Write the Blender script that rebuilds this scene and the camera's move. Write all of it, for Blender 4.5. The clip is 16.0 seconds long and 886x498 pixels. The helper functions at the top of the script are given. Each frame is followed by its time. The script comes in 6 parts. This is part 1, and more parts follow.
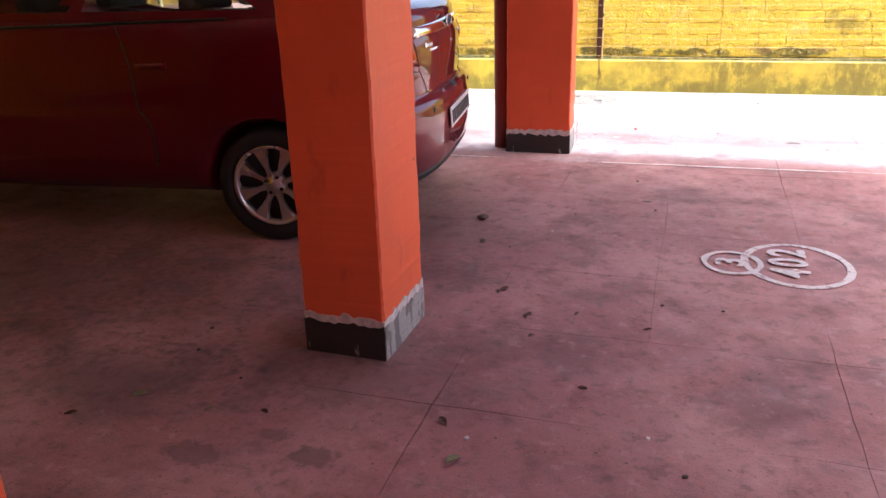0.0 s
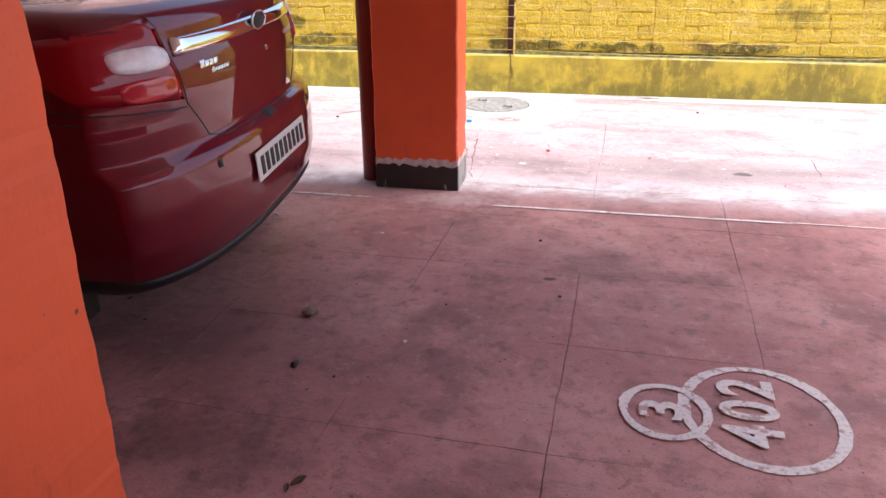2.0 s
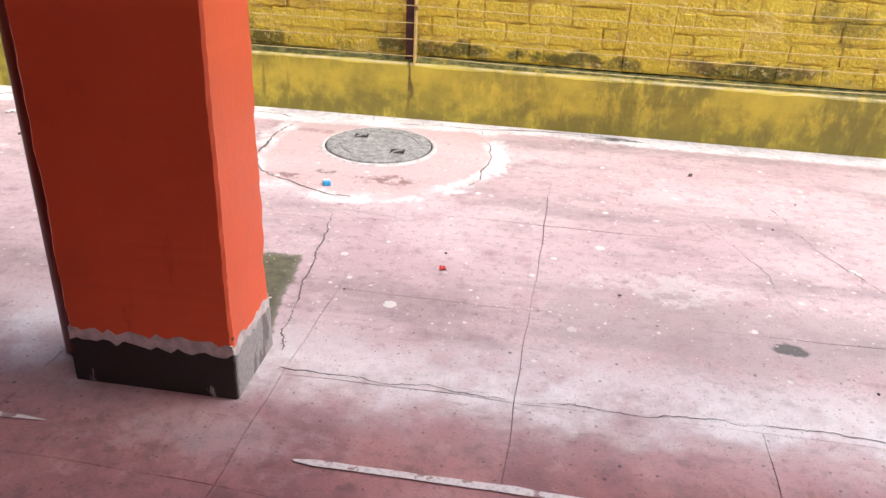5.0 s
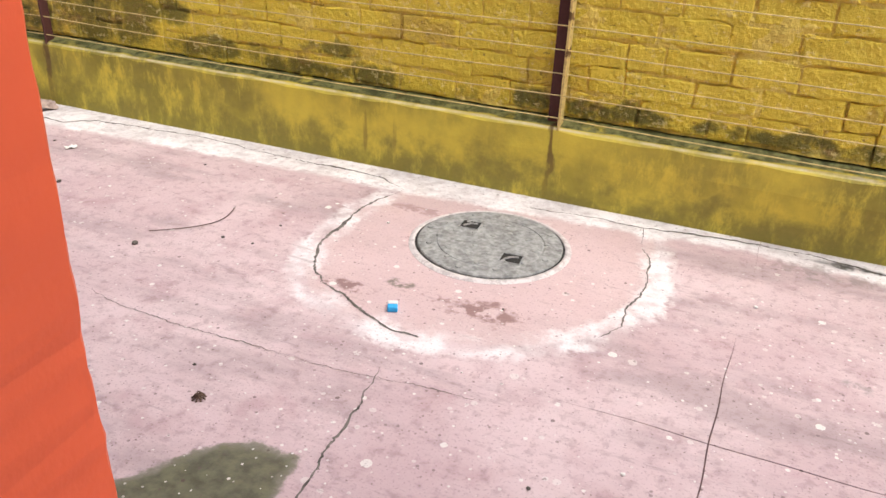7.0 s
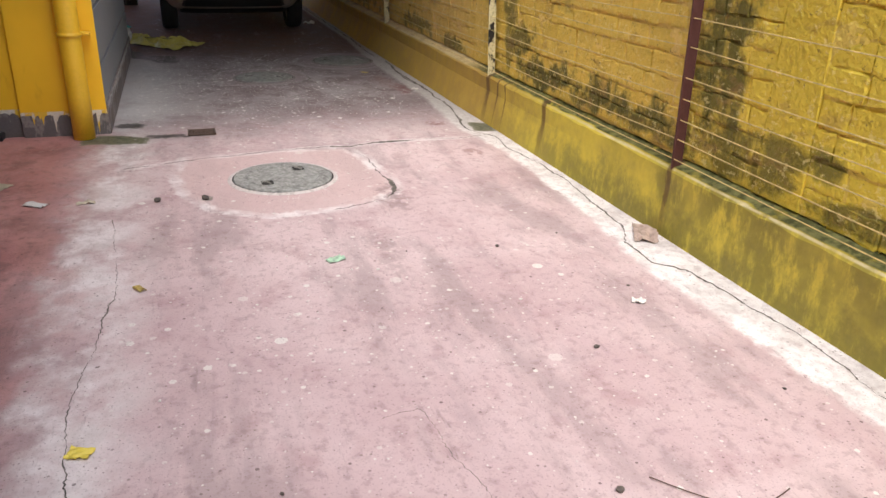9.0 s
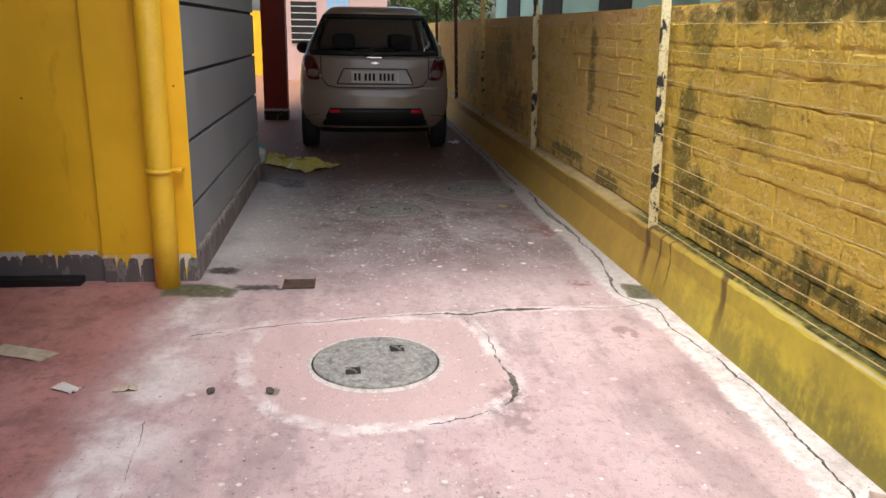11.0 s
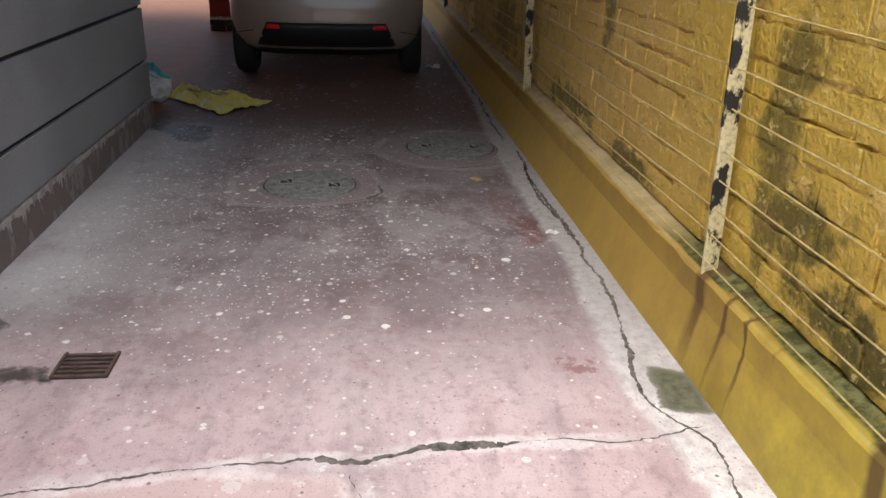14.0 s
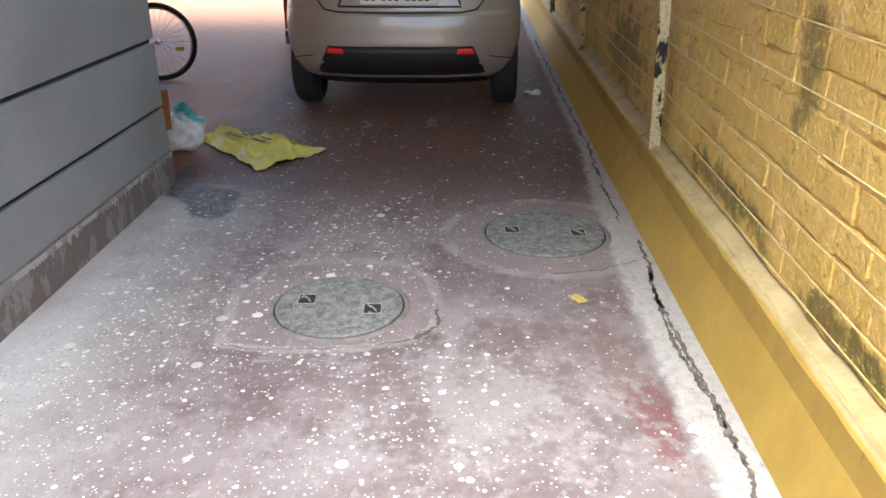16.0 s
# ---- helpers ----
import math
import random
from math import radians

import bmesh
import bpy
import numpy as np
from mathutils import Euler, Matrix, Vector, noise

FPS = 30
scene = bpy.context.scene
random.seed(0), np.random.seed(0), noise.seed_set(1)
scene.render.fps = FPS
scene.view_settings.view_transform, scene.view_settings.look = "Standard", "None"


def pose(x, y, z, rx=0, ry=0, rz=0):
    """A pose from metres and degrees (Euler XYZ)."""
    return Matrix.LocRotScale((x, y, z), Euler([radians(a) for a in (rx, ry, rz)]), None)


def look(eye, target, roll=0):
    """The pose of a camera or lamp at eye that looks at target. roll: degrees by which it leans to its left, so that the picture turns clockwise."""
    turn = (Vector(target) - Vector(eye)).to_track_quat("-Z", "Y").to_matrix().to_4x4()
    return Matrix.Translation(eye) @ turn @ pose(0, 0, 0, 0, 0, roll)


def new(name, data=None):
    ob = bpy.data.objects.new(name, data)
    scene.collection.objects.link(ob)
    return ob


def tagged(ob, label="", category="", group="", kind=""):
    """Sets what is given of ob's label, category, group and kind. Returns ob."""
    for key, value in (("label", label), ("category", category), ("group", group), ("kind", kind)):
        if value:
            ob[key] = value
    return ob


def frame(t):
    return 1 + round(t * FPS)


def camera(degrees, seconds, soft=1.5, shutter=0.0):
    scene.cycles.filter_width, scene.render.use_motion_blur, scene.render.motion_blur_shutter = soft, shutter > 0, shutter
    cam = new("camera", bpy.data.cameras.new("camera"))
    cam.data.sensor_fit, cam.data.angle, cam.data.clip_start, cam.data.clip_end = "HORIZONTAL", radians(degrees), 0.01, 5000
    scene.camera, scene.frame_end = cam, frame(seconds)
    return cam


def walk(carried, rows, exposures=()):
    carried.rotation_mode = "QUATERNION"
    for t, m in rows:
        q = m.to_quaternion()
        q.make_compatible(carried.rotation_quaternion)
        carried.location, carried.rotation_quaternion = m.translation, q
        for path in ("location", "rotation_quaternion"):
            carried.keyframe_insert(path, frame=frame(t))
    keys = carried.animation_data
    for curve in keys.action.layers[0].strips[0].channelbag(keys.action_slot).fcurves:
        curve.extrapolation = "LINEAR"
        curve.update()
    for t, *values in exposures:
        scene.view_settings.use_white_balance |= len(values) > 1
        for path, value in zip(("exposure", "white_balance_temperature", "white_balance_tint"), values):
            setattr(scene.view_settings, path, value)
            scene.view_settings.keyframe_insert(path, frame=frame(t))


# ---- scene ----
cam = camera(58.9, 16.0)
PATH = [
    (0, (-0.013, -3.598, 1.349), (-0.528, -1.805, 0.627), -1.7),
    (0.5, (-0.044, -3.221, 1.359), (-0.486, -1.431, 0.586), -1.8),
    (1, (-0.028, -2.862, 1.34), (-0.43, -1.069, 0.551), -2.1),
    (1.5, (0.043, -2.506, 1.363), (-0.367, -0.713, 0.577), -2.0),
    (2, (0.084, -2.144, 1.327), (-0.282, -0.343, 0.539), -0.5),
    (2.5, (0.115, -1.763, 1.356), (-0.191, 0.047, 0.56), 0.0),
    (3, (0.123, -1.39, 1.322), (-0.209, 0.409, 0.514), -0.1),
    (3.5, (0.132, -1.054, 1.318), (-0.213, 0.724, 0.469), 0.6),
    (3.7, (0.116, -0.891, 1.299), (-0.183, 0.879, 0.417), 1.3),
    (5.8, (0.094, 0.588, 1.222), (-0.128, 2.363, 0.328), 2.8),
    (6, (0.102, 0.686, 1.206), (-0.187, 2.458, 0.325), 2.9),
    (6.5, (0.125, 1.056, 1.199), (-0.363, 2.772, 0.296), 1.4),
    (7, (0.078, 1.336, 1.203), (-0.594, 2.987, 0.297), 2.7),
    (7.5, (-0.049, 1.634, 1.216), (-0.955, 3.159, 0.291), 3.0),
    (8, (-0.197, 1.84, 1.201), (-1.455, 3.126, 0.327), 2.7),
    (8.2, (-0.258, 1.926, 1.196), (-1.668, 3.057, 0.339), 2.1),
    (8.5, (-0.317, 2.066, 1.218), (-1.902, 2.96, 0.388), 1.3),
    (9, (-0.46, 2.203, 1.224), (-2.21, 2.787, 0.452), 1.5),
    (9.5, (-0.746, 2.278, 1.267), (-2.569, 2.714, 0.571), 1.4),
    (10, (-0.957, 2.346, 1.289), (-2.85, 2.656, 0.722), 0.8),
    (10.2, (-1.055, 2.39, 1.294), (-2.969, 2.648, 0.774), 0.4),
    (12.3, (-2.134, 2.833, 1.237), (-4.026, 2.997, 0.611), 1.1),
    (12.5, (-2.265, 2.896, 1.25), (-4.145, 3.065, 0.589), 0.8),
    (13, (-2.554, 2.987, 1.246), (-4.413, 3.168, 0.531), 1.5),
    (13.5, (-2.915, 3.032, 1.243), (-4.753, 3.232, 0.481), 1.9),
    (14, (-3.24, 3.093, 1.239), (-5.076, 3.292, 0.473), 1.7),
    (14.5, (-3.581, 3.211, 1.288), (-5.425, 3.343, 0.526), 0.7),
    (15, (-3.915, 3.257, 1.26), (-5.752, 3.323, 0.472), 1.5),
    (15.5, (-4.266, 3.246, 1.305), (-6.093, 3.266, 0.491), 1.4),
    (16, (-4.597, 3.286, 1.302), (-6.43, 3.217, 0.505), -0.1),
]

EXPOSURES = [(0.0, 1.6, 6250, 14), (1.0, 1.55, 6250, 14), (1.5, 1.4, 6300, 13), (2.5, 0.95, 6250, 14), (3.5, 0.85, 6200, 15), (6.0, 0.5, 6500, 11), (7.0, 0.4, 6500, 10), (8.0, 0.3, 6500, 10), (10.0, 0.6, 6600, 10),
             (12.5, 0.45, 6600, 10), (13.5, 0.45, 6450, 10), (14.5, 0.58, 6100, 8), (15.0, 1.02, 5950, 6), (15.5, 1.68, 6000, 5), (16.0, 2.12, 6050, 4)]
walk(cam, [(t, look(e, g, r)) for t, e, g, r in PATH], EXPOSURES)

# ---- world and light ----
SUN_ELEV, SUN_ROT = radians(64), radians(101)
world = bpy.data.worlds.new("sky")
scene.world = world
world.use_nodes = True
wn = world.node_tree
sky = wn.nodes.new("ShaderNodeTexSky")
sky.sky_type, sky.sun_disc = "NISHITA", False
sky.sun_elevation, sky.sun_rotation = SUN_ELEV, SUN_ROT
sky.air_density, sky.dust_density, sky.ozone_density = 1.0, 4.0, 1.0
wn.links.new(sky.outputs[0], wn.nodes["Background"].inputs[0])
wn.nodes["Background"].inputs[1].default_value = 0.15
sun = new("sun", bpy.data.lights.new("sun", "SUN"))
sun.data.energy, sun.data.angle, sun.data.color = 2.2, radians(45), (1.0, 0.97, 0.94)
sun_dir = Vector((math.sin(SUN_ROT) * math.cos(SUN_ELEV), math.cos(SUN_ROT) * math.cos(SUN_ELEV), math.sin(SUN_ELEV)))
sun.matrix_world = look(sun_dir * 30, (0, 0, 0))


# ---- materials ----
class Nodes:
    """Short calls for building a node material."""

    def __init__(self, name):
        self.mat = bpy.data.materials.new(name)
        self.mat.use_nodes = True
        self.tree = self.mat.node_tree
        self.bsdf = self.tree.nodes["Principled BSDF"]
        geo = self.tree.nodes.new("ShaderNodeNewGeometry")
        self.pos = geo.outputs["Position"]
        self.island = geo.outputs["Random Per Island"]
        self.xyz = self.node("ShaderNodeSeparateXYZ", self.pos).outputs

    def node(self, kind, *ins):
        n = self.tree.nodes.new(kind)
        for sock, v in zip(n.inputs, ins):
            self.put(sock, v)
        return n

    def put(self, sock, v):
        if isinstance(v, bpy.types.NodeSocket):
            self.tree.links.new(v, sock)
        elif v is not None:
            sock.default_value = v

    def math(self, op, a, b=None, c=None):
        n = self.node("ShaderNodeMath", a, b, c)
        n.operation = op
        return n.outputs[0]

    def noise(self, scale, detail=4.0, rough=0.55, stretch=None, shift=0.0):
        vec = self.pos
        if stretch or shift:
            m = self.tree.nodes.new("ShaderNodeMapping")
            self.put(m.inputs["Vector"], self.pos)
            m.inputs["Scale"].default_value = stretch or (1, 1, 1)
            m.inputs["Location"].default_value = (shift, shift * 0.7, shift * 0.3)
            vec = m.outputs[0]
        n = self.tree.nodes.new("ShaderNodeTexNoise")
        self.put(n.inputs["Vector"], vec)
        n.inputs["Scale"].default_value, n.inputs["Detail"].default_value, n.inputs["Roughness"].default_value = scale, detail, rough
        return n.outputs[0]

    def cells(self, scale, feature="F1", out="Distance", shift=0.0):
        m = self.tree.nodes.new("ShaderNodeMapping")
        self.put(m.inputs["Vector"], self.pos)
        m.inputs["Location"].default_value = (shift, shift, 0)
        n = self.tree.nodes.new("ShaderNodeTexVoronoi")
        n.feature = feature
        self.put(n.inputs["Vector"], m.outputs[0])
        n.inputs["Scale"].default_value = scale
        return n.outputs[out]

    def range(self, v, a, b, lo=0.0, hi=1.0):
        n = self.node("ShaderNodeMapRange", v, a, b, lo, hi)
        n.interpolation_type = "SMOOTHSTEP"
        return n.outputs[0]

    def mix(self, fac, a, b):
        n = self.tree.nodes.new("ShaderNodeMix")
        n.data_type = "RGBA"
        self.put(n.inputs["Factor"], fac)
        for sock, v in ((n.inputs[6], a), (n.inputs[7], b)):
            self.put(sock, (*v, 1) if isinstance(v, tuple) and len(v) == 3 else v)
        return n.outputs[2]

    def blob(self, cx, cy, rx, ry, soft=0.25, warp=None):
        """A mask that is 1 inside a rough-edged oval on the ground."""
        dx = self.math("DIVIDE", self.math("SUBTRACT", self.xyz[0], cx), rx)
        dy = self.math("DIVIDE", self.math("SUBTRACT", self.xyz[1], cy), ry)
        d = self.math("SQRT", self.math("ADD", self.math("MULTIPLY", dx, dx), self.math("MULTIPLY", dy, dy)))
        if warp is not None:
            d = self.math("ADD", d, warp)
        return self.range(d, 1.0 - soft, 1.0, 1.0, 0.0)

    def bump(self, height, strength, dist=0.01):
        n = self.tree.nodes.new("ShaderNodeBump")
        n.inputs["Strength"].default_value, n.inputs["Distance"].default_value = strength, dist
        self.put(n.inputs["Height"], height)
        self.put(self.bsdf.inputs["Normal"], n.outputs[0])

    def finish(self, color, rough=0.6, metal=0.0, coat=0.0, **more):
        if isinstance(color, tuple) and len(color) == 3:
            color = (*color, 1)
        self.put(self.bsdf.inputs["Base Color"], color)
        self.put(self.bsdf.inputs["Roughness"], rough)
        self.put(self.bsdf.inputs["Metallic"], metal)
        self.put(self.bsdf.inputs["Coat Weight"], coat)
        for k, v in more.items():
            self.put(self.bsdf.inputs[k.replace("_", " ")], v)
        return self.mat


def shade(c, k):
    return tuple(min(1.0, v * k) for v in c)


def plain(name, col, rough=0.6, metal=0.0, var=0.2, scale=5.0, bump=0.15, fine=70.0, coat=0.0, **more):
    """A surface of one colour with uneven tone at two scales and fine relief."""
    n = Nodes(name)
    big, small = n.noise(scale, 3), n.noise(fine, 3)
    tone = n.math("ADD", n.math("MULTIPLY", big, 0.65), n.math("MULTIPLY", small, 0.35))
    c = n.mix(n.range(tone, 0.3, 0.7), shade(col, 1 - var), shade(col, 1 + var * 0.6))
    if bump:
        n.bump(small, bump, 0.004)
    r = n.range(big, 0.3, 0.7, max(0.02, rough - 0.08), min(1, rough + 0.08))
    return n.finish(c, r, metal, coat, **more)


def floor_material():
    n = Nodes("red_oxide_cement")
    x, y = n.xyz[0], n.xyz[1]

    def field(name):
        a = n.tree.nodes.new("ShaderNodeAttribute")
        a.attribute_name = name
        return a.outputs["Fac"]
    n1, n2, n3, n4 = n.noise(1.3, 5), n.noise(6.0, 6, 0.62), n.noise(28.0, 5, 0.6), n.noise(140.0, 2)
    n5 = n.noise(2.6, 6, 0.62, None, 31.0)
    ragged = n.math("ADD", n.math("MULTIPLY", n.math("SUBTRACT", n2, 0.5), 0.09), n.math("MULTIPLY", n.math("SUBTRACT", n3, 0.5), 0.07))
    wy = n.math("ADD", y, n.math("MULTIPLY", n.math("SUBTRACT", n2, 0.5), 0.35))
    wx = n.math("ADD", x, n.math("MULTIPLY", n.math("SUBTRACT", n2, 0.5), 0.8))
    # red cement under the building, sun-bleached where it lies open
    red = n.mix(n.range(n1, 0.35, 0.68), (0.37, 0.158, 0.155), (0.50, 0.255, 0.245))
    red = n.mix(n.math("MULTIPLY", n.range(n5, 0.50, 0.66), 0.65), red, (0.20, 0.092, 0.095))
    red = n.mix(n.math("MULTIPLY", n.range(n2, 0.52, 0.72), 0.5), red, (0.16, 0.082, 0.082))
    red = n.mix(n.math("MULTIPLY", n.range(n2, 0.42, 0.30), 0.35), red, (0.52, 0.30, 0.28))
    dirt = n.noise(13.0, 7, 0.68, None, 71.0)
    red = n.mix(n.math("MULTIPLY", n.range(dirt, 0.53, 0.66), 0.5), red, (0.125, 0.072, 0.072))
    red = n.mix(n.math("MULTIPLY", n.range(dirt, 0.44, 0.34), 0.35), red, (0.56, 0.34, 0.32))
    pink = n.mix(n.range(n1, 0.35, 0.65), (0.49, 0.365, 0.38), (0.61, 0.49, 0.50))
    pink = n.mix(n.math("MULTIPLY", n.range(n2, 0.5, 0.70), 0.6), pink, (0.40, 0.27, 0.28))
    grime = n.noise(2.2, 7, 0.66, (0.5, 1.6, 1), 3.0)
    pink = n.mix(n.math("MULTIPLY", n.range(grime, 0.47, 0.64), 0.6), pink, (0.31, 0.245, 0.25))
    # lane under the slab: worn cement, with the slab's shade put into its colour
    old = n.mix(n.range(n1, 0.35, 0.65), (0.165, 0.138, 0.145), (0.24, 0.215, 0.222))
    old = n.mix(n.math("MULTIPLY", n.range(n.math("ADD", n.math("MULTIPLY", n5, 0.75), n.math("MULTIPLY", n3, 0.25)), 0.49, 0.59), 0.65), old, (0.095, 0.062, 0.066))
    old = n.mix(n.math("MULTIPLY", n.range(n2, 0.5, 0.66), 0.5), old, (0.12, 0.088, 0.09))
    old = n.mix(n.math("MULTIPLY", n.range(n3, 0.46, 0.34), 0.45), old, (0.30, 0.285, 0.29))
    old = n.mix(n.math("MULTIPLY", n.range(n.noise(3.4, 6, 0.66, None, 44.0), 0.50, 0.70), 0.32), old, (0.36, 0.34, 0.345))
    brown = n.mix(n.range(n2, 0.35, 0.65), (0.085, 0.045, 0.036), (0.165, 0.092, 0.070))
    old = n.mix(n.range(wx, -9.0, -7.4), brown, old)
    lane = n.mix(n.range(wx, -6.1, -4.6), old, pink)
    # warm light off the orange walls, painted into the far covered floor
    red = n.mix(n.range(wx, -9.6, -8.2), n.mix(n.range(n2, 0.35, 0.65), (0.28, 0.13, 0.075), (0.42, 0.22, 0.135)), red)
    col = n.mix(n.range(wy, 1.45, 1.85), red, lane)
    spots = n.range(n.cells(26.0, shift=8.0), 0.05, 0.3, 1.0, 0.0)
    col = n.mix(n.math("MULTIPLY", n.math("MULTIPLY", spots, n.range(n3, 0.45, 0.6)), 0.22), col, n.mix(n2, (0.16, 0.09, 0.09), (0.5, 0.36, 0.36)))
    col = n.mix(n.math("MULTIPLY", n.range(n3, 0.5, 0.68), 0.34), col, (0.20, 0.13, 0.13))
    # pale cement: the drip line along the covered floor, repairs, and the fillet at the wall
    # its western mix is greyer: shade of the slab held in the colour
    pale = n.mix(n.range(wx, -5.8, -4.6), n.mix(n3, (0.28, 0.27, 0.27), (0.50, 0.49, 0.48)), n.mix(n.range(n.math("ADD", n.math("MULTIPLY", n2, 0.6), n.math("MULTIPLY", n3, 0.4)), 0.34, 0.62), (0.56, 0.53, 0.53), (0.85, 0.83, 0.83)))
    drip = n.math("MULTIPLY", n.range(wy, 1.62, 1.78), n.range(wy, 1.85, 2.1, 1.0, 0.0))
    drip = n.math("MULTIPLY", drip, n.range(n.noise(4.0, 6, 0.65, None, 7.0), 0.34, 0.56))
    col = n.mix(n.math("MULTIPLY", n.math("MULTIPLY", drip, n.range(wx, -8.6, -8.0)), 0.75), col, pale)
    grey_side = n.math("MULTIPLY", n.math("MULTIPLY", n.range(wx, -5.5, -6.0), n.range(wx, -8.6, -8.0)), n.range(wy, 1.9, 2.45, 1.0, 0.0))
    col = n.mix(n.math("MULTIPLY", grey_side, n.range(n2, 0.35, 0.6, 0.35, 0.9)), col, n.mix(n3, (0.36, 0.36, 0.36), (0.52, 0.51, 0.51)))
    fix = n.range(n.math("ADD", field("repair"), n.math("MULTIPLY", ragged, 0.35)), -0.006, 0.012)
    # repair cement, darkened in the west to carry the slab's shade
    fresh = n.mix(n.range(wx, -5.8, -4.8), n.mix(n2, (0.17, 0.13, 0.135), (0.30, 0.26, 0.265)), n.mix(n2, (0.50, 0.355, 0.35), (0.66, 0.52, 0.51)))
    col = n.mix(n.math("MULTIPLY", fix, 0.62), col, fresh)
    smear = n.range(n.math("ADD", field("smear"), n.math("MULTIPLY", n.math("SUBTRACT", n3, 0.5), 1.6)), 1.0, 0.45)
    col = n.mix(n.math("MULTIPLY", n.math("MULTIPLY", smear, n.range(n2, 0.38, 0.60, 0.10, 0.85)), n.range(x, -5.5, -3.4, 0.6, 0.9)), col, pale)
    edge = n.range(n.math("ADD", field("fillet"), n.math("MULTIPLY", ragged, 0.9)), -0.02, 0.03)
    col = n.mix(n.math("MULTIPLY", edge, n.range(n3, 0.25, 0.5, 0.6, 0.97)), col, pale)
    # oil, dirt and the car's painted shade on the covered floor, dark damp, moss
    patchy = n.noise(17.0, 5, 0.65, None, 61.0)
    for cx, cy, rx, ry, k, dark in STAINS_AND_SHADE:
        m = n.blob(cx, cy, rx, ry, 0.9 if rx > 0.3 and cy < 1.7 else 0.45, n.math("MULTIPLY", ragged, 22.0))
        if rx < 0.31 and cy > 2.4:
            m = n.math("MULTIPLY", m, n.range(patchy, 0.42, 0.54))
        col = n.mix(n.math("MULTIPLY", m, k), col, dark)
    damp = n.range(n.math("ADD", field("damp"), n.math("MULTIPLY", ragged, 1.3)), -0.016, 0.022)
    col = n.mix(n.math("MULTIPLY", damp, n.range(patchy, 0.36, 0.56, 0.68, 0.96)), col, n.mix(n2, (0.022, 0.021, 0.020), (0.07, 0.066, 0.058)))
    moss = n.range(n.math("ADD", field("moss"), n.math("MULTIPLY", ragged, 0.6)), -0.006, 0.008)
    green = n.mix(n.range(n3, 0.3, 0.7), (0.050, 0.058, 0.026), (0.135, 0.140, 0.075))
    green = n.mix(n.range(n.math("ADD", field("moss"), n.math("MULTIPLY", ragged, 0.8)), 0.0, 0.028), (0.19, 0.185, 0.14), green)
    col = n.mix(n.math("MULTIPLY", moss, 0.94), col, green)
    # pale drips of paint and lime, thick in the shaded lane
    sz = n.range(n.noise(0.9, 3, 0.5, None, 11.0), 0.35, 0.7, 0.13, 0.20)
    lane_zone = n.math("MULTIPLY", n.range(y, 1.75, 2.0), n.range(y, 3.75, 4.05, 1.0, 0.0))
    thick = n.range(n.math("ADD", n.range(x, -5.2, -6.2), n.math("MULTIPLY", n.math("SUBTRACT", n1, 0.5), 1.2)), 0.0, 1.0)
    thick = n.math("MULTIPLY", thick, n.math("MULTIPLY", n.range(y, 2.6, 3.4, 1.0, 0.35), n.range(x, -9.0, -7.6, 0.10, 1.0)))
    for scale, shift, few, many in ((9.0, 0.0, 0.16, 0.22), (15.0, 5.3, 0.22, 0.55), (22.0, 9.1, 0.22, 0.85), (30.0, 21.0, 0.18, 0.90), (44.0, 13.0, 0.20, 0.90), (63.0, 33.0, 0.12, 0.80)):
        d = n.math("ADD", n.cells(scale, shift=shift), n.math("MULTIPLY", n.math("SUBTRACT", n4, 0.5), 0.10))
        hue = n.node("ShaderNodeSeparateColor", n.cells(scale, out="Color", shift=shift)).outputs
        dots = n.math("LESS_THAN", d, n.math("MULTIPLY", sz, n.range(hue[1], 0.0, 1.0, 0.45, 1.15)))
        some = n.math("LESS_THAN", hue[0], n.math("ADD", n.math("MULTIPLY", thick, many), few))
        k = n.range(hue[2], 0.0, 1.0, 0.55, 1.0)
        col = n.mix(n.math("MULTIPLY", n.math("MULTIPLY", dots, some), n.math("MULTIPLY", lane_zone, k)), col, (0.66, 0.64, 0.61))
    # dark specks and scuffs
    speck = n.math("LESS_THAN", n.cells(9.0, shift=2.0), 0.05)
    col = n.mix(n.math("MULTIPLY", speck, 0.7), col, (0.08, 0.05, 0.045))
    for scale, shift, size, share in ((31.0, 3.0, 0.13, 0.30), (58.0, 17.0, 0.15, 0.30)):
        grit = n.math("LESS_THAN", n.cells(scale, shift=shift), size)
        some = n.math("LESS_THAN", n.node("ShaderNodeSeparateColor", n.cells(scale, out="Color", shift=shift)).outputs[0], share)
        col = n.mix(n.math("MULTIPLY", n.math("MULTIPLY", grit, some), 0.55), col, (0.11, 0.075, 0.072))
    scuff = n.range(n.noise(5.0, 6, 0.7, (1.0, 5.0, 1), 51.0), 0.60, 0.70)
    col = n.mix(n.math("MULTIPLY", scuff, 0.32), col, (0.14, 0.10, 0.10))
    col = n.mix(n.math("MULTIPLY", n.range(n4, 0.56, 0.72), 0.38), col, (0.12, 0.08, 0.08))
    hgt = n.math("ADD", n.math("MULTIPLY", n3, 0.6), n.math("MULTIPLY", n4, 0.4))
    hgt = n.math("ADD", hgt, n.math("MULTIPLY", smear, 0.35))
    n.bump(hgt, 0.45, 0.007)
    rough = n.math("SUBTRACT", n.range(n2, 0.3, 0.7, 0.50, 0.78), n.math("MULTIPLY", damp, 0.15))
    return n.finish(col, rough)


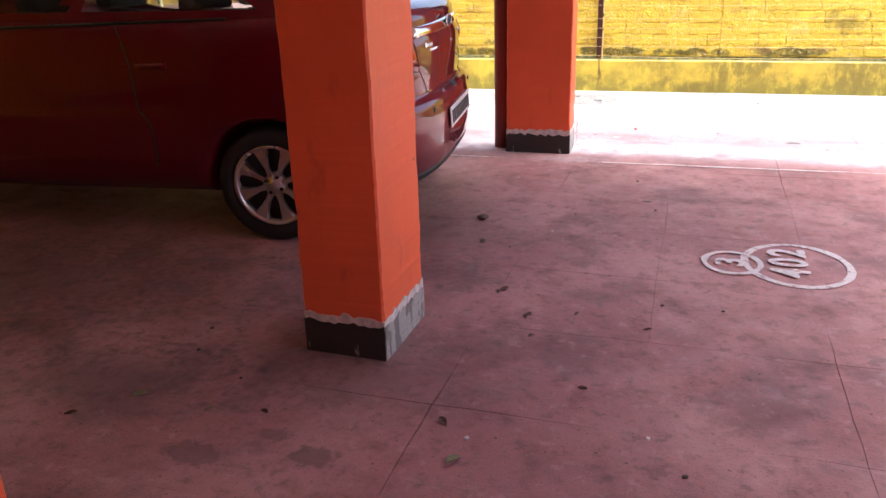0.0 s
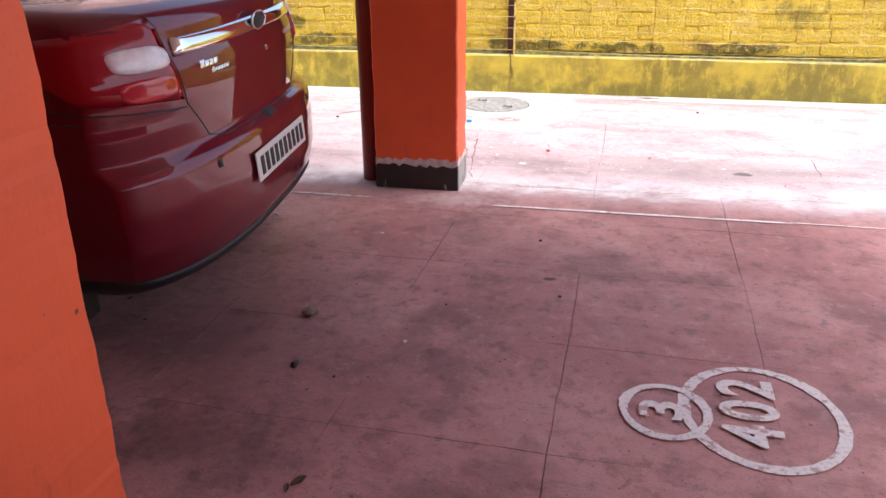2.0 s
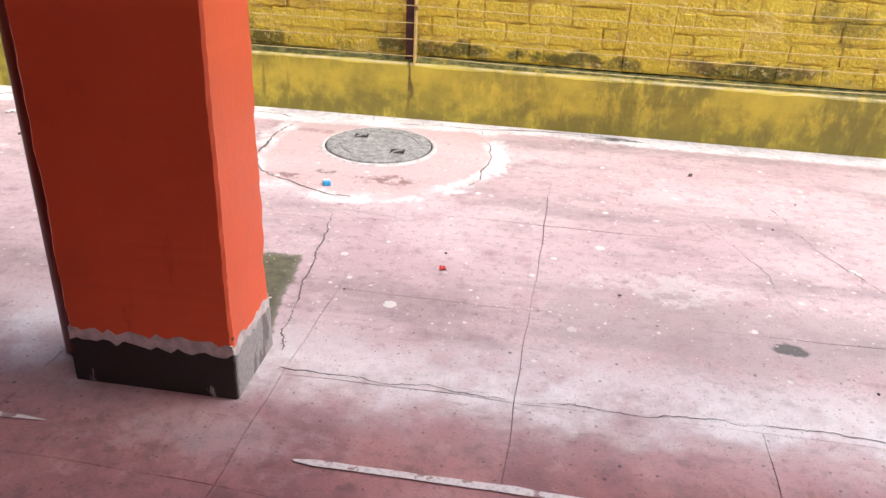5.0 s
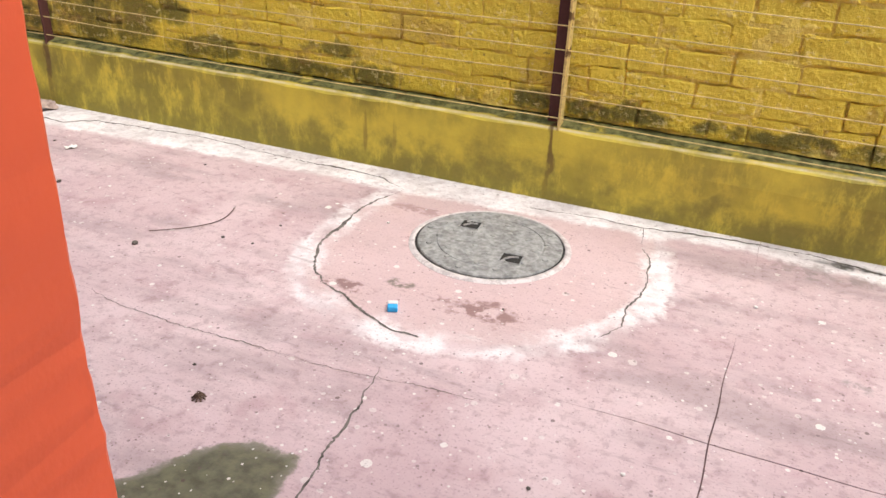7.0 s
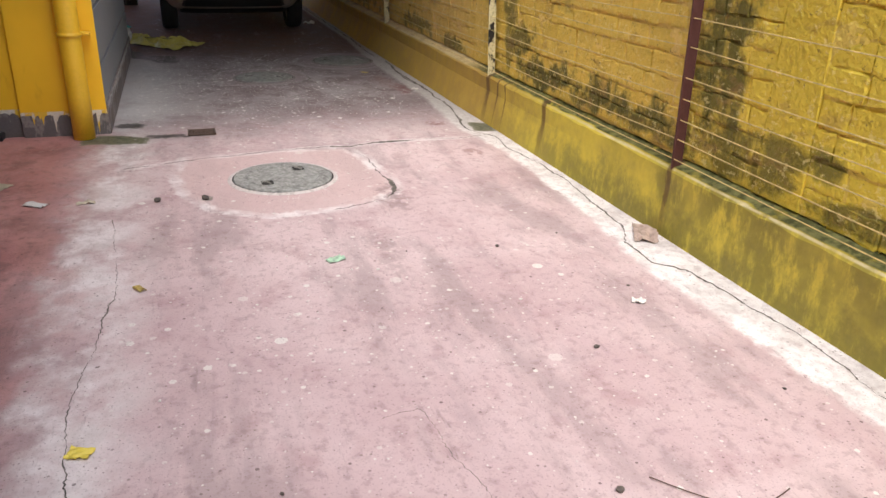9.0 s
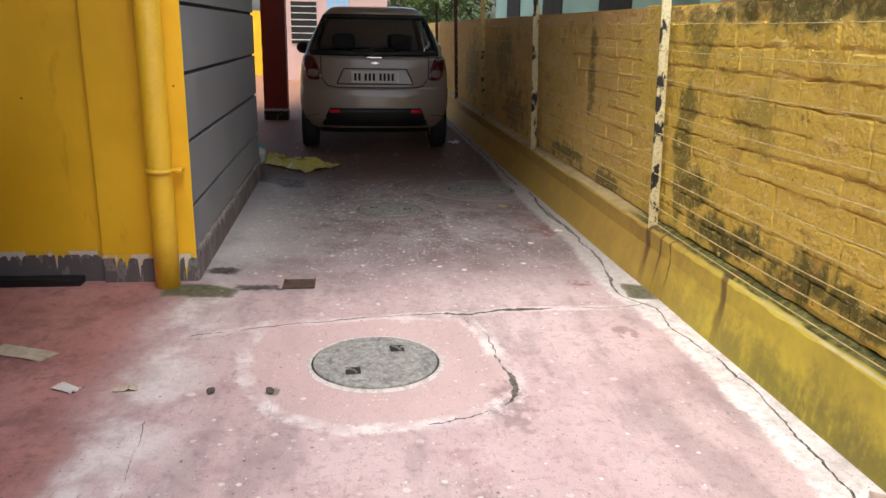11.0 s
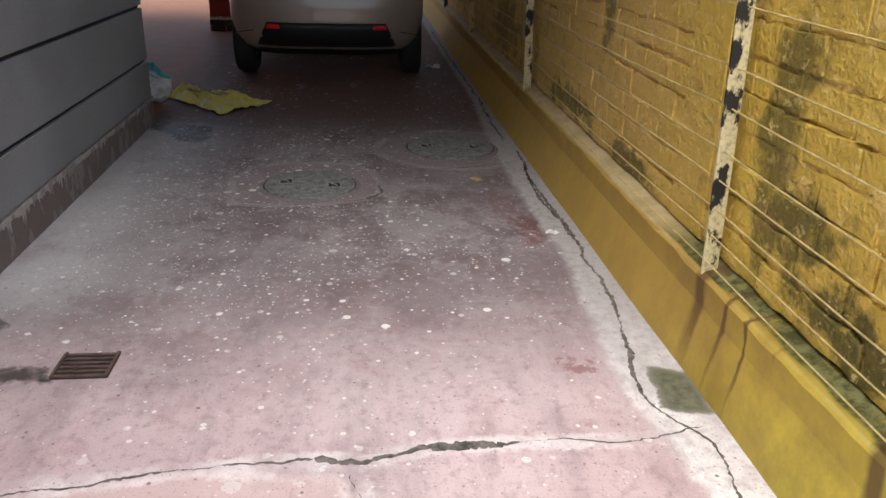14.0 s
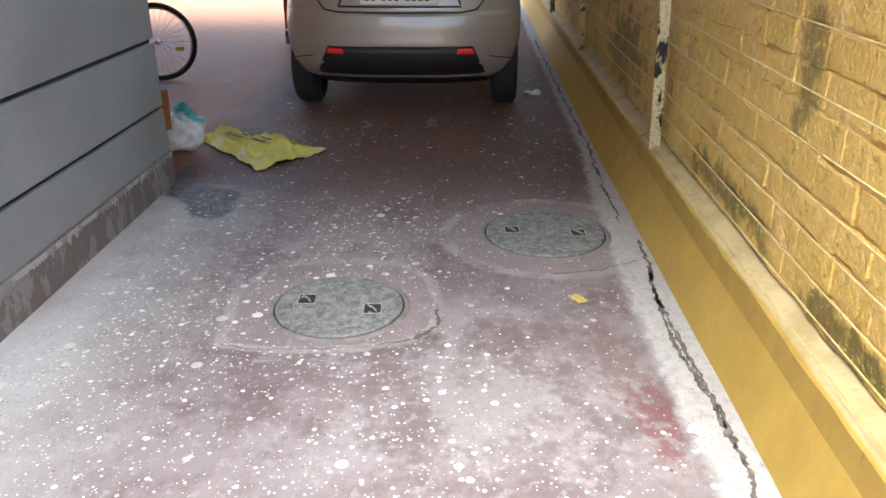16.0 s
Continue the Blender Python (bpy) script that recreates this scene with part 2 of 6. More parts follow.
# patches of algae on the wall: middle x, middle height, half width, half height, strength
ALGAE = [(-3.02, 0.75, 0.22, 0.42, 0.9), (-2.85, 0.42, 0.5, 0.12, 0.8), (-3.9, 0.45, 0.62, 0.12, 0.95), (-4.45, 0.95, 0.26, 0.16, 0.4), (-5.12, 0.75, 0.14, 0.55, 0.75), (-4.6, 0.41, 0.6, 0.11, 1.0),
         (-5.02, 1.25, 0.2, 0.2, 0.6), (-4.2, 1.38, 0.8, 0.10, 0.9), (-3.4, 1.36, 0.5, 0.08, 0.8), (-0.5, 0.37, 0.16, 0.06, 0.95), (-1.6, 0.36, 0.6, 0.06, 0.85), (-2.2, 0.38, 0.4, 0.06, 0.8),
         (0.15, 0.36, 0.4, 0.05, 0.9), (-0.72, 0.38, 0.10, 0.06, 0.95), (-2.55, 0.50, 0.30, 0.09, 0.8), (-1.62, 0.44, 0.16, 0.05, 0.8), (-0.35, 0.37, 0.22, 0.05, 0.9), (-3.5, 0.42, 0.35, 0.10, 0.9), (-4.95, 0.58, 0.22, 0.14, 0.85), (1.1, 0.37, 0.5, 0.05, 0.9), (1.5, 0.62, 0.22, 0.10, 0.6), (-7.2, 0.40, 0.6, 0.09, 0.75), (-6.25, 0.37, 0.4, 0.07, 0.85), (-9.2, 0.55, 0.7, 0.30, 0.6), (-9.8, 1.0, 0.6, 0.4, 0.5), (-12.0, 0.8, 0.8, 0.5, 0.5), (-6.7, 1.05, 0.10, 0.45, 0.7)]


def wall_paint(name, base, dark, moss=0.9):
    """Old lime paint over brick, with placed patches and streaks of algae and bare spots."""
    n = Nodes(name)
    x, z = n.xyz[0], n.xyz[2]
    n1, n2, n3, n4 = n.noise(1.1, 5), n.noise(7.0, 5, 0.6), n.noise(60.0, 4), n.noise(22.0, 5, 0.65)
    streak = n.noise(6.0, 5, 0.62, (1.6, 1.0, 0.45), 4.0)
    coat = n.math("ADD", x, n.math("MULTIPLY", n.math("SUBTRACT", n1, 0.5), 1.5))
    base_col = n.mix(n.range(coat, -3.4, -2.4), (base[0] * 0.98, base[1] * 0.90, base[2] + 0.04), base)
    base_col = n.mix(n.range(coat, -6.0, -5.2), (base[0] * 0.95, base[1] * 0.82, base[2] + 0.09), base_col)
    dim = n.node("ShaderNodeHueSaturation", 0.5, 1.0, 0.88, 1.0, base_col).outputs[0]
    col = n.mix(n.range(n4, 0.3, 0.7), dim, base_col)
    each = n.tree.nodes.new("ShaderNodeObjectInfo").outputs["Random"]
    pick = n.math("FRACT", n.math("ADD", each, n.island))
    col = n.mix(n.range(pick, 0.0, 1.0, 0.0, 0.14), col, shade(dark, 0.9))
    col = n.mix(n.math("MULTIPLY", n.range(n1, 0.48, 0.72), 0.18), col, dark)
    col = n.mix(n.math("MULTIPLY", n.range(n3, 0.58, 0.75), 0.30), col, shade(dark, 0.6))
    grow = None
    for cx, cz, rx, rz, k in ALGAE:
        dx = n.math("DIVIDE", n.math("SUBTRACT", x, cx), rx)
        dz = n.math("DIVIDE", n.math("SUBTRACT", z, cz), rz)
        d = n.math("SQRT", n.math("ADD", n.math("MULTIPLY", dx, dx), n.math("MULTIPLY", dz, dz)))
        m = n.range(n.math("ADD", d, n.math("MULTIPLY", n.math("SUBTRACT", n2, 0.5), 2.6)), 0.42, 0.95, min(1.0, k * 1.08), 0.0)
        grow = m if grow is None else n.math("MAXIMUM", grow, m)
    alg = n.math("MULTIPLY", grow, n.range(streak, 0.20, 0.42))
    alg = n.math("MAXIMUM", alg, n.math("MULTIPLY", n.range(streak, 0.65, 0.74), 0.45))
    alg = n.math("MULTIPLY", alg, n.range(n4, 0.30, 0.50, 0.50, 1.0))
    col = n.mix(n.math("MULTIPLY", alg, moss), col, n.mix(n3, (0.03, 0.038, 0.010), (0.14, 0.14, 0.03)))
    bare = n.math("MULTIPLY", n.range(n.noise(4.0, 5, 0.65, (1, 1, 1.8), 17.0), 0.57, 0.66), 0.4)
    col = n.mix(bare, col, n.mix(n3, (0.30, 0.15, 0.06), (0.46, 0.28, 0.10)))
    # cream flecks paint highlights of the rough surface, dark pits its hollows
    flake = n.range(n.noise(26.0, 7, 0.72, (1, 1, 1.3), 27.0), 0.585, 0.605)
    col = n.mix(n.math("MULTIPLY", flake, 0.45), col, (0.92, 0.80, 0.34))
    pit = n.range(n.noise(23.0, 7, 0.72, (1, 1, 1.5), 37.0), 0.625, 0.645)
    col = n.mix(n.math("MULTIPLY", pit, 0.6), col, (0.20, 0.12, 0.03))
    n.bump(n.math("ADD", n.math("MULTIPLY", n2, 0.9), n.math("ADD", n.math("MULTIPLY", n4, 0.7), n.math("MULTIPLY", n3, 0.5))), 0.9, 0.022)
    return n.finish(col, n.range(n2, 0.3, 0.7, 0.6, 0.85))


def plinth_paint():
    n = Nodes("plinth_yellow_paint")
    x, z = n.xyz[0], n.xyz[2]
    n1, n2, n3 = n.noise(1.3, 5), n.noise(6.0, 5, 0.65), n.noise(60.0, 3)
    streak = n.noise(9.0, 9, 0.72, (1.3, 1.0, 0.55), 4.0)
    # paler yellow to the east, darker ochre to the west
    pale_coat = n.mix(n.range(n2, 0.3, 0.7), (0.58, 0.47, 0.055), (0.74, 0.61, 0.075))
    ochre = n.mix(n.range(n2, 0.3, 0.7), (0.44, 0.28, 0.05), (0.54, 0.36, 0.07))
    col = n.mix(n.range(n.math("ADD", x, n2), -5.0, -3.6), ochre, pale_coat)
    low = n.range(n.math("ADD", z, n.math("MULTIPLY", n.math("SUBTRACT", n2, 0.5), 0.5)), 0.03, 0.22, 1.0, 0.0)
    amount = n.range(x, -5.3, -3.6, 0.12, 1.0)
    alg = n.math("MULTIPLY", n.math("MULTIPLY", low, n.range(streak, 0.30, 0.52)), amount)
    alg = n.math("MAXIMUM", alg, n.math("MULTIPLY", n.math("MULTIPLY", n.range(n1, 0.42, 0.58), n.range(streak, 0.36, 0.54)), amount))
    col = n.mix(n.math("MULTIPLY", alg, 0.68), col, n.mix(n3, (0.07, 0.075, 0.018), (0.20, 0.18, 0.04)))
    ledge = n.math("MULTIPLY", n.range(z, 0.2995, 0.303), n.range(n.noise(9.0, 5, 0.65, None, 2.0), 0.24, 0.46))
    col = n.mix(n.math("MULTIPLY", ledge, n.range(x, -6.0, -5.4, 0.0, 0.93)), col, n.mix(n.range(n.noise(24.0, 6, 0.65, None, 9.0), 0.38, 0.62), (0.022, 0.036, 0.012), (0.19, 0.20, 0.08)))
    lip = n.math("MULTIPLY", n.math("MULTIPLY", n.range(z, 0.288, 0.293), n.range(x, -4.8, -3.6, 0.15, 0.9)), n.range(z, 0.297, 0.300, 1.0, 0.0))
    col = n.mix(n.math("MULTIPLY", lip, n.range(n.noise(14.0, 4, 0.6, None, 6.0), 0.35, 0.6, 0.3, 0.9)), col, (0.72, 0.66, 0.42))
    bare = n.math("MULTIPLY", n.range(z, 0.290, 0.299), n.range(x, -5.4, -5.9))
    col = n.mix(n.math("MULTIPLY", bare, n.range(n2, 0.3, 0.55, 0.55, 0.95)), col, n.mix(n.range(n2, 0.35, 0.6), (0.50, 0.41, 0.24), (0.66, 0.55, 0.30)))
    for cx, w in ((-5.27, 0.045), (-5.10, 0.018), (-4.42, 0.035), (-3.16, 0.025), (-4.98, 0.012), (-0.62, 0.012)):
        d = n.math("ABSOLUTE", n.math("SUBTRACT", n.math("ADD", x, n.math("MULTIPLY", n.math("SUBTRACT", n.noise(7.0, 4, 0.6, (1, 1, 0.4), 3.0), 0.5), 0.12)), cx))
        run = n.math("MULTIPLY", n.range(d, w, w * 0.3), n.range(n.math("ADD", z, n.math("MULTIPLY", n2, 0.2)), 0.10, 0.30, 0.15, 0.8))
        col = n.mix(run, col, (0.11, 0.055, 0.02))
    drop = n.math("MULTIPLY", n.range(n.noise(9.0, 3, 0.5, (1.6, 1, 0.18), 21.0), 0.68, 0.76), 0.5)
    col = n.mix(drop, col, (0.16, 0.09, 0.03))
    n.bump(n.math("ADD", n2, n.math("MULTIPLY", n3, 0.4)), 0.3, 0.01)
    return n.finish(col, n.range(n2, 0.3, 0.7, 0.55, 0.8))


def pillar_paint(name, col, worn):
    """Exterior emulsion with fine vertical scuffs and small knocks."""
    n = Nodes(name)
    n1, n2, n3 = n.noise(1.8, 4), n.noise(11.0, 4, 0.6, (1, 1, 0.35)), n.noise(90.0, 2)
    c = n.mix(n.range(n1, 0.3, 0.7), shade(col, 0.9), shade(col, 1.08))
    c = n.mix(n.math("MULTIPLY", n.range(n2, 0.62, 0.74), 0.35), c, worn)
    knock = n.math("LESS_THAN", n.cells(5.0, shift=3.0), 0.03)
    c = n.mix(n.math("MULTIPLY", knock, 0.8), c, (0.10, 0.06, 0.04))
    n.bump(n.math("ADD", n2, n.math("MULTIPLY", n3, 0.3)), 0.25, 0.008)
    return n.finish(c, n.range(n1, 0.3, 0.7, 0.42, 0.6))


def chipped(name, under, over, scale, amount, stretch=(1, 1, 1), rough=0.65):
    """One coat of paint flaked off another."""
    n = Nodes(name)
    n2, n3 = n.noise(scale, 5, 0.6, stretch, 5.0), n.noise(80.0, 3)
    c = n.mix(n.range(n2, amount - 0.02, amount + 0.02), under, over)
    c = n.mix(n.math("MULTIPLY", n.range(n3, 0.45, 0.7), 0.35), c, shade(under, 0.6))
    n.bump(n2, 0.35, 0.004)
    return n.finish(c, rough)


def paint(name, col, metal=0.0, spec=0.1):
    """Car lacquer: a deep base under a clear, polished coat with a little dust."""
    n = Nodes(name)
    n1, n2 = n.noise(3.0, 4), n.noise(400.0, 1)
    c = n.mix(n.range(n2, 0.4, 0.6), shade(col, 0.93), shade(col, 1.07))
    c = n.mix(n.math("MULTIPLY", n.range(n1, 0.45, 0.75), 0.015), c, (0.4, 0.36, 0.33))
    return n.finish(c, n.range(n1, 0.3, 0.7, 0.42, 0.52), metal, 1.0, Coat_Roughness=0.02, Specular_IOR_Level=spec)


def glass(name, tint, rough=0.02):
    n = Nodes(name)
    clear = n.tree.nodes.new("ShaderNodeBsdfTransparent")
    clear.inputs[0].default_value = (*tint, 1)
    gloss = n.tree.nodes.new("ShaderNodeBsdfGlossy")
    gloss.inputs["Roughness"].default_value = rough
    f = n.tree.nodes.new("ShaderNodeFresnel")
    f.inputs[0].default_value = 1.5
    m = n.tree.nodes.new("ShaderNodeMixShader")
    n.put(m.inputs[0], f.outputs[0])
    n.put(m.inputs[1], clear.outputs[0])
    n.put(m.inputs[2], gloss.outputs[0])
    n.put(n.tree.nodes["Material Output"].inputs[0], m.outputs[0])
    return n.mat


# middles of the manhole covers and their radius
MANHOLES = [(-0.685, 3.635, 0.250), (-4.325, 2.63, 0.245), (-7.06, 2.825, 0.225), (-7.77, 3.61, 0.255)]
STAINS_AND_SHADE = [
    (-5.62, 1.86, 0.07, 0.10, 0.85, (0.05, 0.05, 0.045)),
    (0.35, 3.95, 0.20, 0.07, 0.4, (0.12, 0.12, 0.10)),
    (-0.56, 3.21, 0.15, 0.075, 0.8, (0.20, 0.105, 0.095)),
    (-0.84, 3.25, 0.06, 0.035, 0.8, (0.13, 0.12, 0.085)),
    (-0.72, 3.22, 0.05, 0.03, 0.75, (0.20, 0.105, 0.095)),
    (-1.02, 3.78, 0.14, 0.05, 0.55, (0.24, 0.13, 0.12)),
    (-0.96, 3.17, 0.10, 0.04, 0.8, (0.19, 0.10, 0.095)),
    (-4.09, 2.25, 0.035, 0.03, 0.85, (0.17, 0.16, 0.14)),
    (-4.56, 3.74, 0.10, 0.06, 0.7, (0.26, 0.15, 0.145)),
    (-5.83, 3.26, 0.35, 0.10, 0.35, (0.14, 0.11, 0.11)),
    (-6.40, 3.82, 0.22, 0.08, 0.8, (0.16, 0.06, 0.06)),
    (-5.27, 3.74, 0.09, 0.08, 0.7, (0.19, 0.08, 0.075)),
    (-6.86, 3.15, 0.05, 0.05, 0.8, (0.075, 0.06, 0.055)),
    (-3.3, 2.9, 0.30, 0.08, 0.4, (0.22, 0.17, 0.17)),
    (0.75, 2.25, 0.75, 0.28, 0.55, (0.34, 0.28, 0.28)),
    (0.55, 2.50, 0.30, 0.12, 0.4, (0.70, 0.68, 0.67)),
    (0.875, 2.19, 0.055, 0.035, 0.9, (0.09, 0.09, 0.09)),
    (0.447, 3.305, 0.05, 0.035, 0.7, (0.25, 0.22, 0.21)),
    (-3.9, 3.1, 0.22, 0.09, 0.6, (0.22, 0.15, 0.15)),
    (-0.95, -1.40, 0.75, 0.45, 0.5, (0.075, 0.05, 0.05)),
    # soft blob that paints the shade around the parked car's tail
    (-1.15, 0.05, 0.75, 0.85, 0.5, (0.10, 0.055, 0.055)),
    # broad dark patches along the car and towards the pillar
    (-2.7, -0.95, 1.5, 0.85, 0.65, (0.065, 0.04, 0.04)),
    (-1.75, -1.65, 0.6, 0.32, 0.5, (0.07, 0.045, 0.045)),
    (-0.92, -1.91, 0.09, 0.05, 0.55, (0.05, 0.035, 0.035)),
    (-1.24, -1.96, 0.13, 0.06, 0.5, (0.06, 0.04, 0.04)),
    (-1.07, -1.83, 0.08, 0.04, 0.45, (0.06, 0.04, 0.04)),
    (-0.23, -0.64, 0.13, 0.07, 0.35, (0.10, 0.06, 0.06)),
    (-0.95, -0.54, 0.40, 0.22, 0.5, (0.09, 0.05, 0.05)),
    (-0.06, 0.67, 0.035, 0.02, 0.9, (0.05, 0.035, 0.035)),
    (-9.62, 2.60, 0.13, 0.05, 0.6, (0.36, 0.32, 0.32)),
    (-9.72, 3.02, 0.16, 0.04, 0.6, (0.36, 0.32, 0.32)),
    (-0.40, 1.05, 0.35, 0.22, 0.4, (0.42, 0.22, 0.20)),
    (-0.60, 1.50, 0.35, 0.12, 0.5, (0.48, 0.40, 0.40)),
    (-6.75, 3.74, 0.28, 0.12, 0.6, (0.15, 0.085, 0.08)),
]
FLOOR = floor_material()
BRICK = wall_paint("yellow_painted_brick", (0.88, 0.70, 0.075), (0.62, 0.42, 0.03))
# mortar is coloured lighter so that its ridges read as highlights
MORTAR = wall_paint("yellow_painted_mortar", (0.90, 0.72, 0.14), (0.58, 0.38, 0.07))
PLINTH = plinth_paint()
ORANGE = pillar_paint("orange_pillar_paint", (0.90, 0.145, 0.050), (0.56, 0.075, 0.03))
REDPAINT = pillar_paint("dark_red_pillar_paint", (0.30, 0.03, 0.025), (0.16, 0.02, 0.015))
YELLOW = pillar_paint("yellow_wall_paint", (0.93, 0.55, 0.02), (0.60, 0.28, 0.01))
GREY = plain("blue_grey_wall_paint", (0.29, 0.31, 0.325), 0.55, var=0.16, scale=2.5, bump=0.2)
GROOVE = plain("dark_groove", (0.035, 0.035, 0.038), 0.8)
SKIRT = chipped("black_skirting_paint", (0.035, 0.028, 0.026), (0.38, 0.36, 0.33), 16.0, 0.63, (1.6, 1.6, 0.35))
SKIRT_PALE = chipped("pale_cement_skirting", (0.20, 0.18, 0.165), (0.42, 0.395, 0.37), 9.0, 0.48, (1.3, 1.3, 0.4))
PUTTY = plain("white_putty_edge", (0.68, 0.62, 0.58), 0.8, var=0.3, scale=30)
SKIRT_BROWN = chipped("brown_skirting", (0.18, 0.15, 0.145), (0.27, 0.25, 0.245), 11.0, 0.55, (1, 1, 0.35))
SKIRT_GREY = chipped("grey_skirting_paint", (0.13, 0.12, 0.12), (0.24, 0.22, 0.21), 12.0, 0.56, (1, 1, 0.4))
DRIP_YELLOW = chipped("yellow_and_white_paint_runs", (0.80, 0.52, 0.05), (0.70, 0.66, 0.58), 9.0, 0.50, (1, 1, 0.5))
DRIP_PALE = chipped("pale_cement_runs", (0.30, 0.285, 0.28), (0.46, 0.45, 0.44), 14.0, 0.5, (1, 1, 0.5))
EAST = plain("pale_mauve_plaster", (0.42, 0.35, 0.37), 0.8, var=0.15, scale=1.5)
CONCRETE = plain("plain_concrete", (0.42, 0.41, 0.39), 0.85, var=0.25, scale=2)
CEILING = plain("white_ceiling_paint", (0.62, 0.61, 0.59), 0.85, var=0.1, scale=1.5)
COVER = plain("grey_cover_cement", (0.29, 0.295, 0.285), 0.8, var=0.5, scale=38, bump=1.0, fine=75)
COVER_DARK = plain("dark_cover_cement", (0.20, 0.205, 0.195), 0.8, var=0.55, scale=34, bump=1.0, fine=80)
ALLOY_OLD = plain("dull_steel", (0.30, 0.29, 0.28), 0.5, 0.5, var=0.4, scale=60)
STUD = plain("worn_stud_cement", (0.31, 0.315, 0.30), 0.7, var=0.3, scale=30)
RIM_DARK = plain("grey_rim_cement", (0.20, 0.18, 0.18), 0.85, var=0.35, scale=25)
RIM = chipped("pale_rim_cement", (0.46, 0.42, 0.41), (0.60, 0.56, 0.55), 40.0, 0.46)
HOLE = plain("dark_pocket", (0.02, 0.02, 0.018), 0.9)
JOINT = plain("joint_dirt", (0.24, 0.15, 0.145), 0.95)
CRACK = plain("crack_dirt", (0.145, 0.13, 0.115), 0.95, var=0.75, scale=22)
LINE = chipped("patchy_white_line", (0.40, 0.28, 0.27), (0.78, 0.73, 0.71), 22.0, 0.40)
NUMBER = chipped("white_number_paint", (0.46, 0.32, 0.31), (0.72, 0.66, 0.65), 26.0, 0.42)
IRON_BROWN = chipped("brown_iron_paint", (0.10, 0.035, 0.03), (0.45, 0.33, 0.20), 9.0, 0.66)
IRON_CREAM = chipped("cream_and_black_iron_paint", (0.02, 0.02, 0.02), (0.72, 0.66, 0.38), 11.0, 0.44, (1, 1, 0.6))
IRON_YELLOW = chipped("yellow_iron_paint", (0.16, 0.09, 0.03), (0.72, 0.55, 0.20), 14.0, 0.42)
WIRE = plain("yellow_painted_wire", (0.74, 0.60, 0.26), 0.5, 0.2, var=0.35, scale=20)
PIPE_RED = plain("red_brown_pipe", (0.26, 0.045, 0.03), 0.4, var=0.15)
PIPE_YELLOW = plain("yellow_painted_pipe", (0.82, 0.50, 0.03), 0.42, var=0.12)
RUST = plain("rusty_grate", (0.11, 0.075, 0.06), 0.7, 0.4, var=0.4, scale=30)
CAR_RED = paint("ruby_red_car_paint", (0.15, 0.0005, 0.012), 0.5)
CAR_BEIGE = paint("beige_grey_car_paint", (0.36, 0.31, 0.265), 0.25, 0.4)
BLACK = plain("black_plastic", (0.012, 0.012, 0.013), 0.5, var=0.2)
TYRE = plain("tyre_rubber", (0.018, 0.018, 0.018), 0.85, var=0.25)
ALLOY = plain("silver_alloy", (0.62, 0.61, 0.60), 0.3, 0.85, var=0.08)
CHROME = plain("chrome", (0.82, 0.82, 0.80), 0.08, 1.0, var=0.03, bump=0)
RED_LENS = plain("red_lens", (0.30, 0.001, 0.009), 0.15, var=0.1, bump=0, coat=0.8, Specular_IOR_Level=0.1)
BRAKE_LENS = plain("brake_lens", (0.52, 0.003, 0.014), 0.15, var=0.2, scale=50, bump=0, coat=0.8)
CLEAR_LENS = plain("clear_lens", (0.82, 0.80, 0.80), 0.12, 0.0, var=0.15, scale=40, bump=0.05, coat=1.0)
DULL_CLEAR = plain("dull_clear_lens", (0.24, 0.20, 0.19), 0.2, var=0.2, scale=30, bump=0, coat=0.8)
DULL_LENS = plain("dull_red_lens", (0.10, 0.008, 0.010), 0.25, var=0.2, bump=0, coat=1.0)
REFLECTOR = plain("red_reflector", (0.90, 0.02, 0.04), 0.12, var=0.05, bump=0, coat=1.0)
PLATE = plain("white_number_plate", (0.75, 0.73, 0.68), 0.45, var=0.08, scale=20)
INK = plain("black_ink", (0.02, 0.02, 0.02), 0.6)
CAR_GLASS = glass("car_glass", (0.86, 0.88, 0.87))
DARK_GLASS = glass("tinted_car_glass", (0.66, 0.69, 0.68))
SEAT = plain("dark_seat_cloth", (0.03, 0.03, 0.032), 0.9)


# ---- shaping helpers ----
def part(name, bm, material, parent=None, label="", smooth=False):
    """Links a bmesh as one mesh object, under parent where one is given."""
    me = bpy.data.meshes.new(name)
    bmesh.ops.recalc_face_normals(bm, faces=bm.faces)
    bm.to_mesh(me)
    bm.free()
    me.materials.append(material)
    if smooth:
        me.polygons.foreach_set("use_smooth", [True] * len(me.polygons))
    ob = new(name, me)
    ob.parent = parent
    if label:
        tagged(ob, label)
    return ob


def box(bm, x0, x1, y0, y1, z0, z1, bevel=0.0):
    b = bmesh.new()
    bmesh.ops.create_cube(b, size=1.0)
    for v in b.verts:
        v.co = Vector((x0 + (v.co.x + 0.5) * (x1 - x0), y0 + (v.co.y + 0.5) * (y1 - y0), z0 + (v.co.z + 0.5) * (z1 - z0)))
    if bevel:
        bmesh.ops.bevel(b, geom=b.edges[:], offset=bevel, segments=2, affect="EDGES", profile=0.5)
    merge(bm, b)
    return bm


def merge(bm, b, m=None):
    if m is not None:
        bmesh.ops.transform(b, matrix=m, verts=b.verts)
    tmp = bpy.data.meshes.new("tmp")
    b.to_mesh(tmp)
    b.free()
    bm.from_mesh(tmp)
    bpy.data.meshes.remove(tmp)


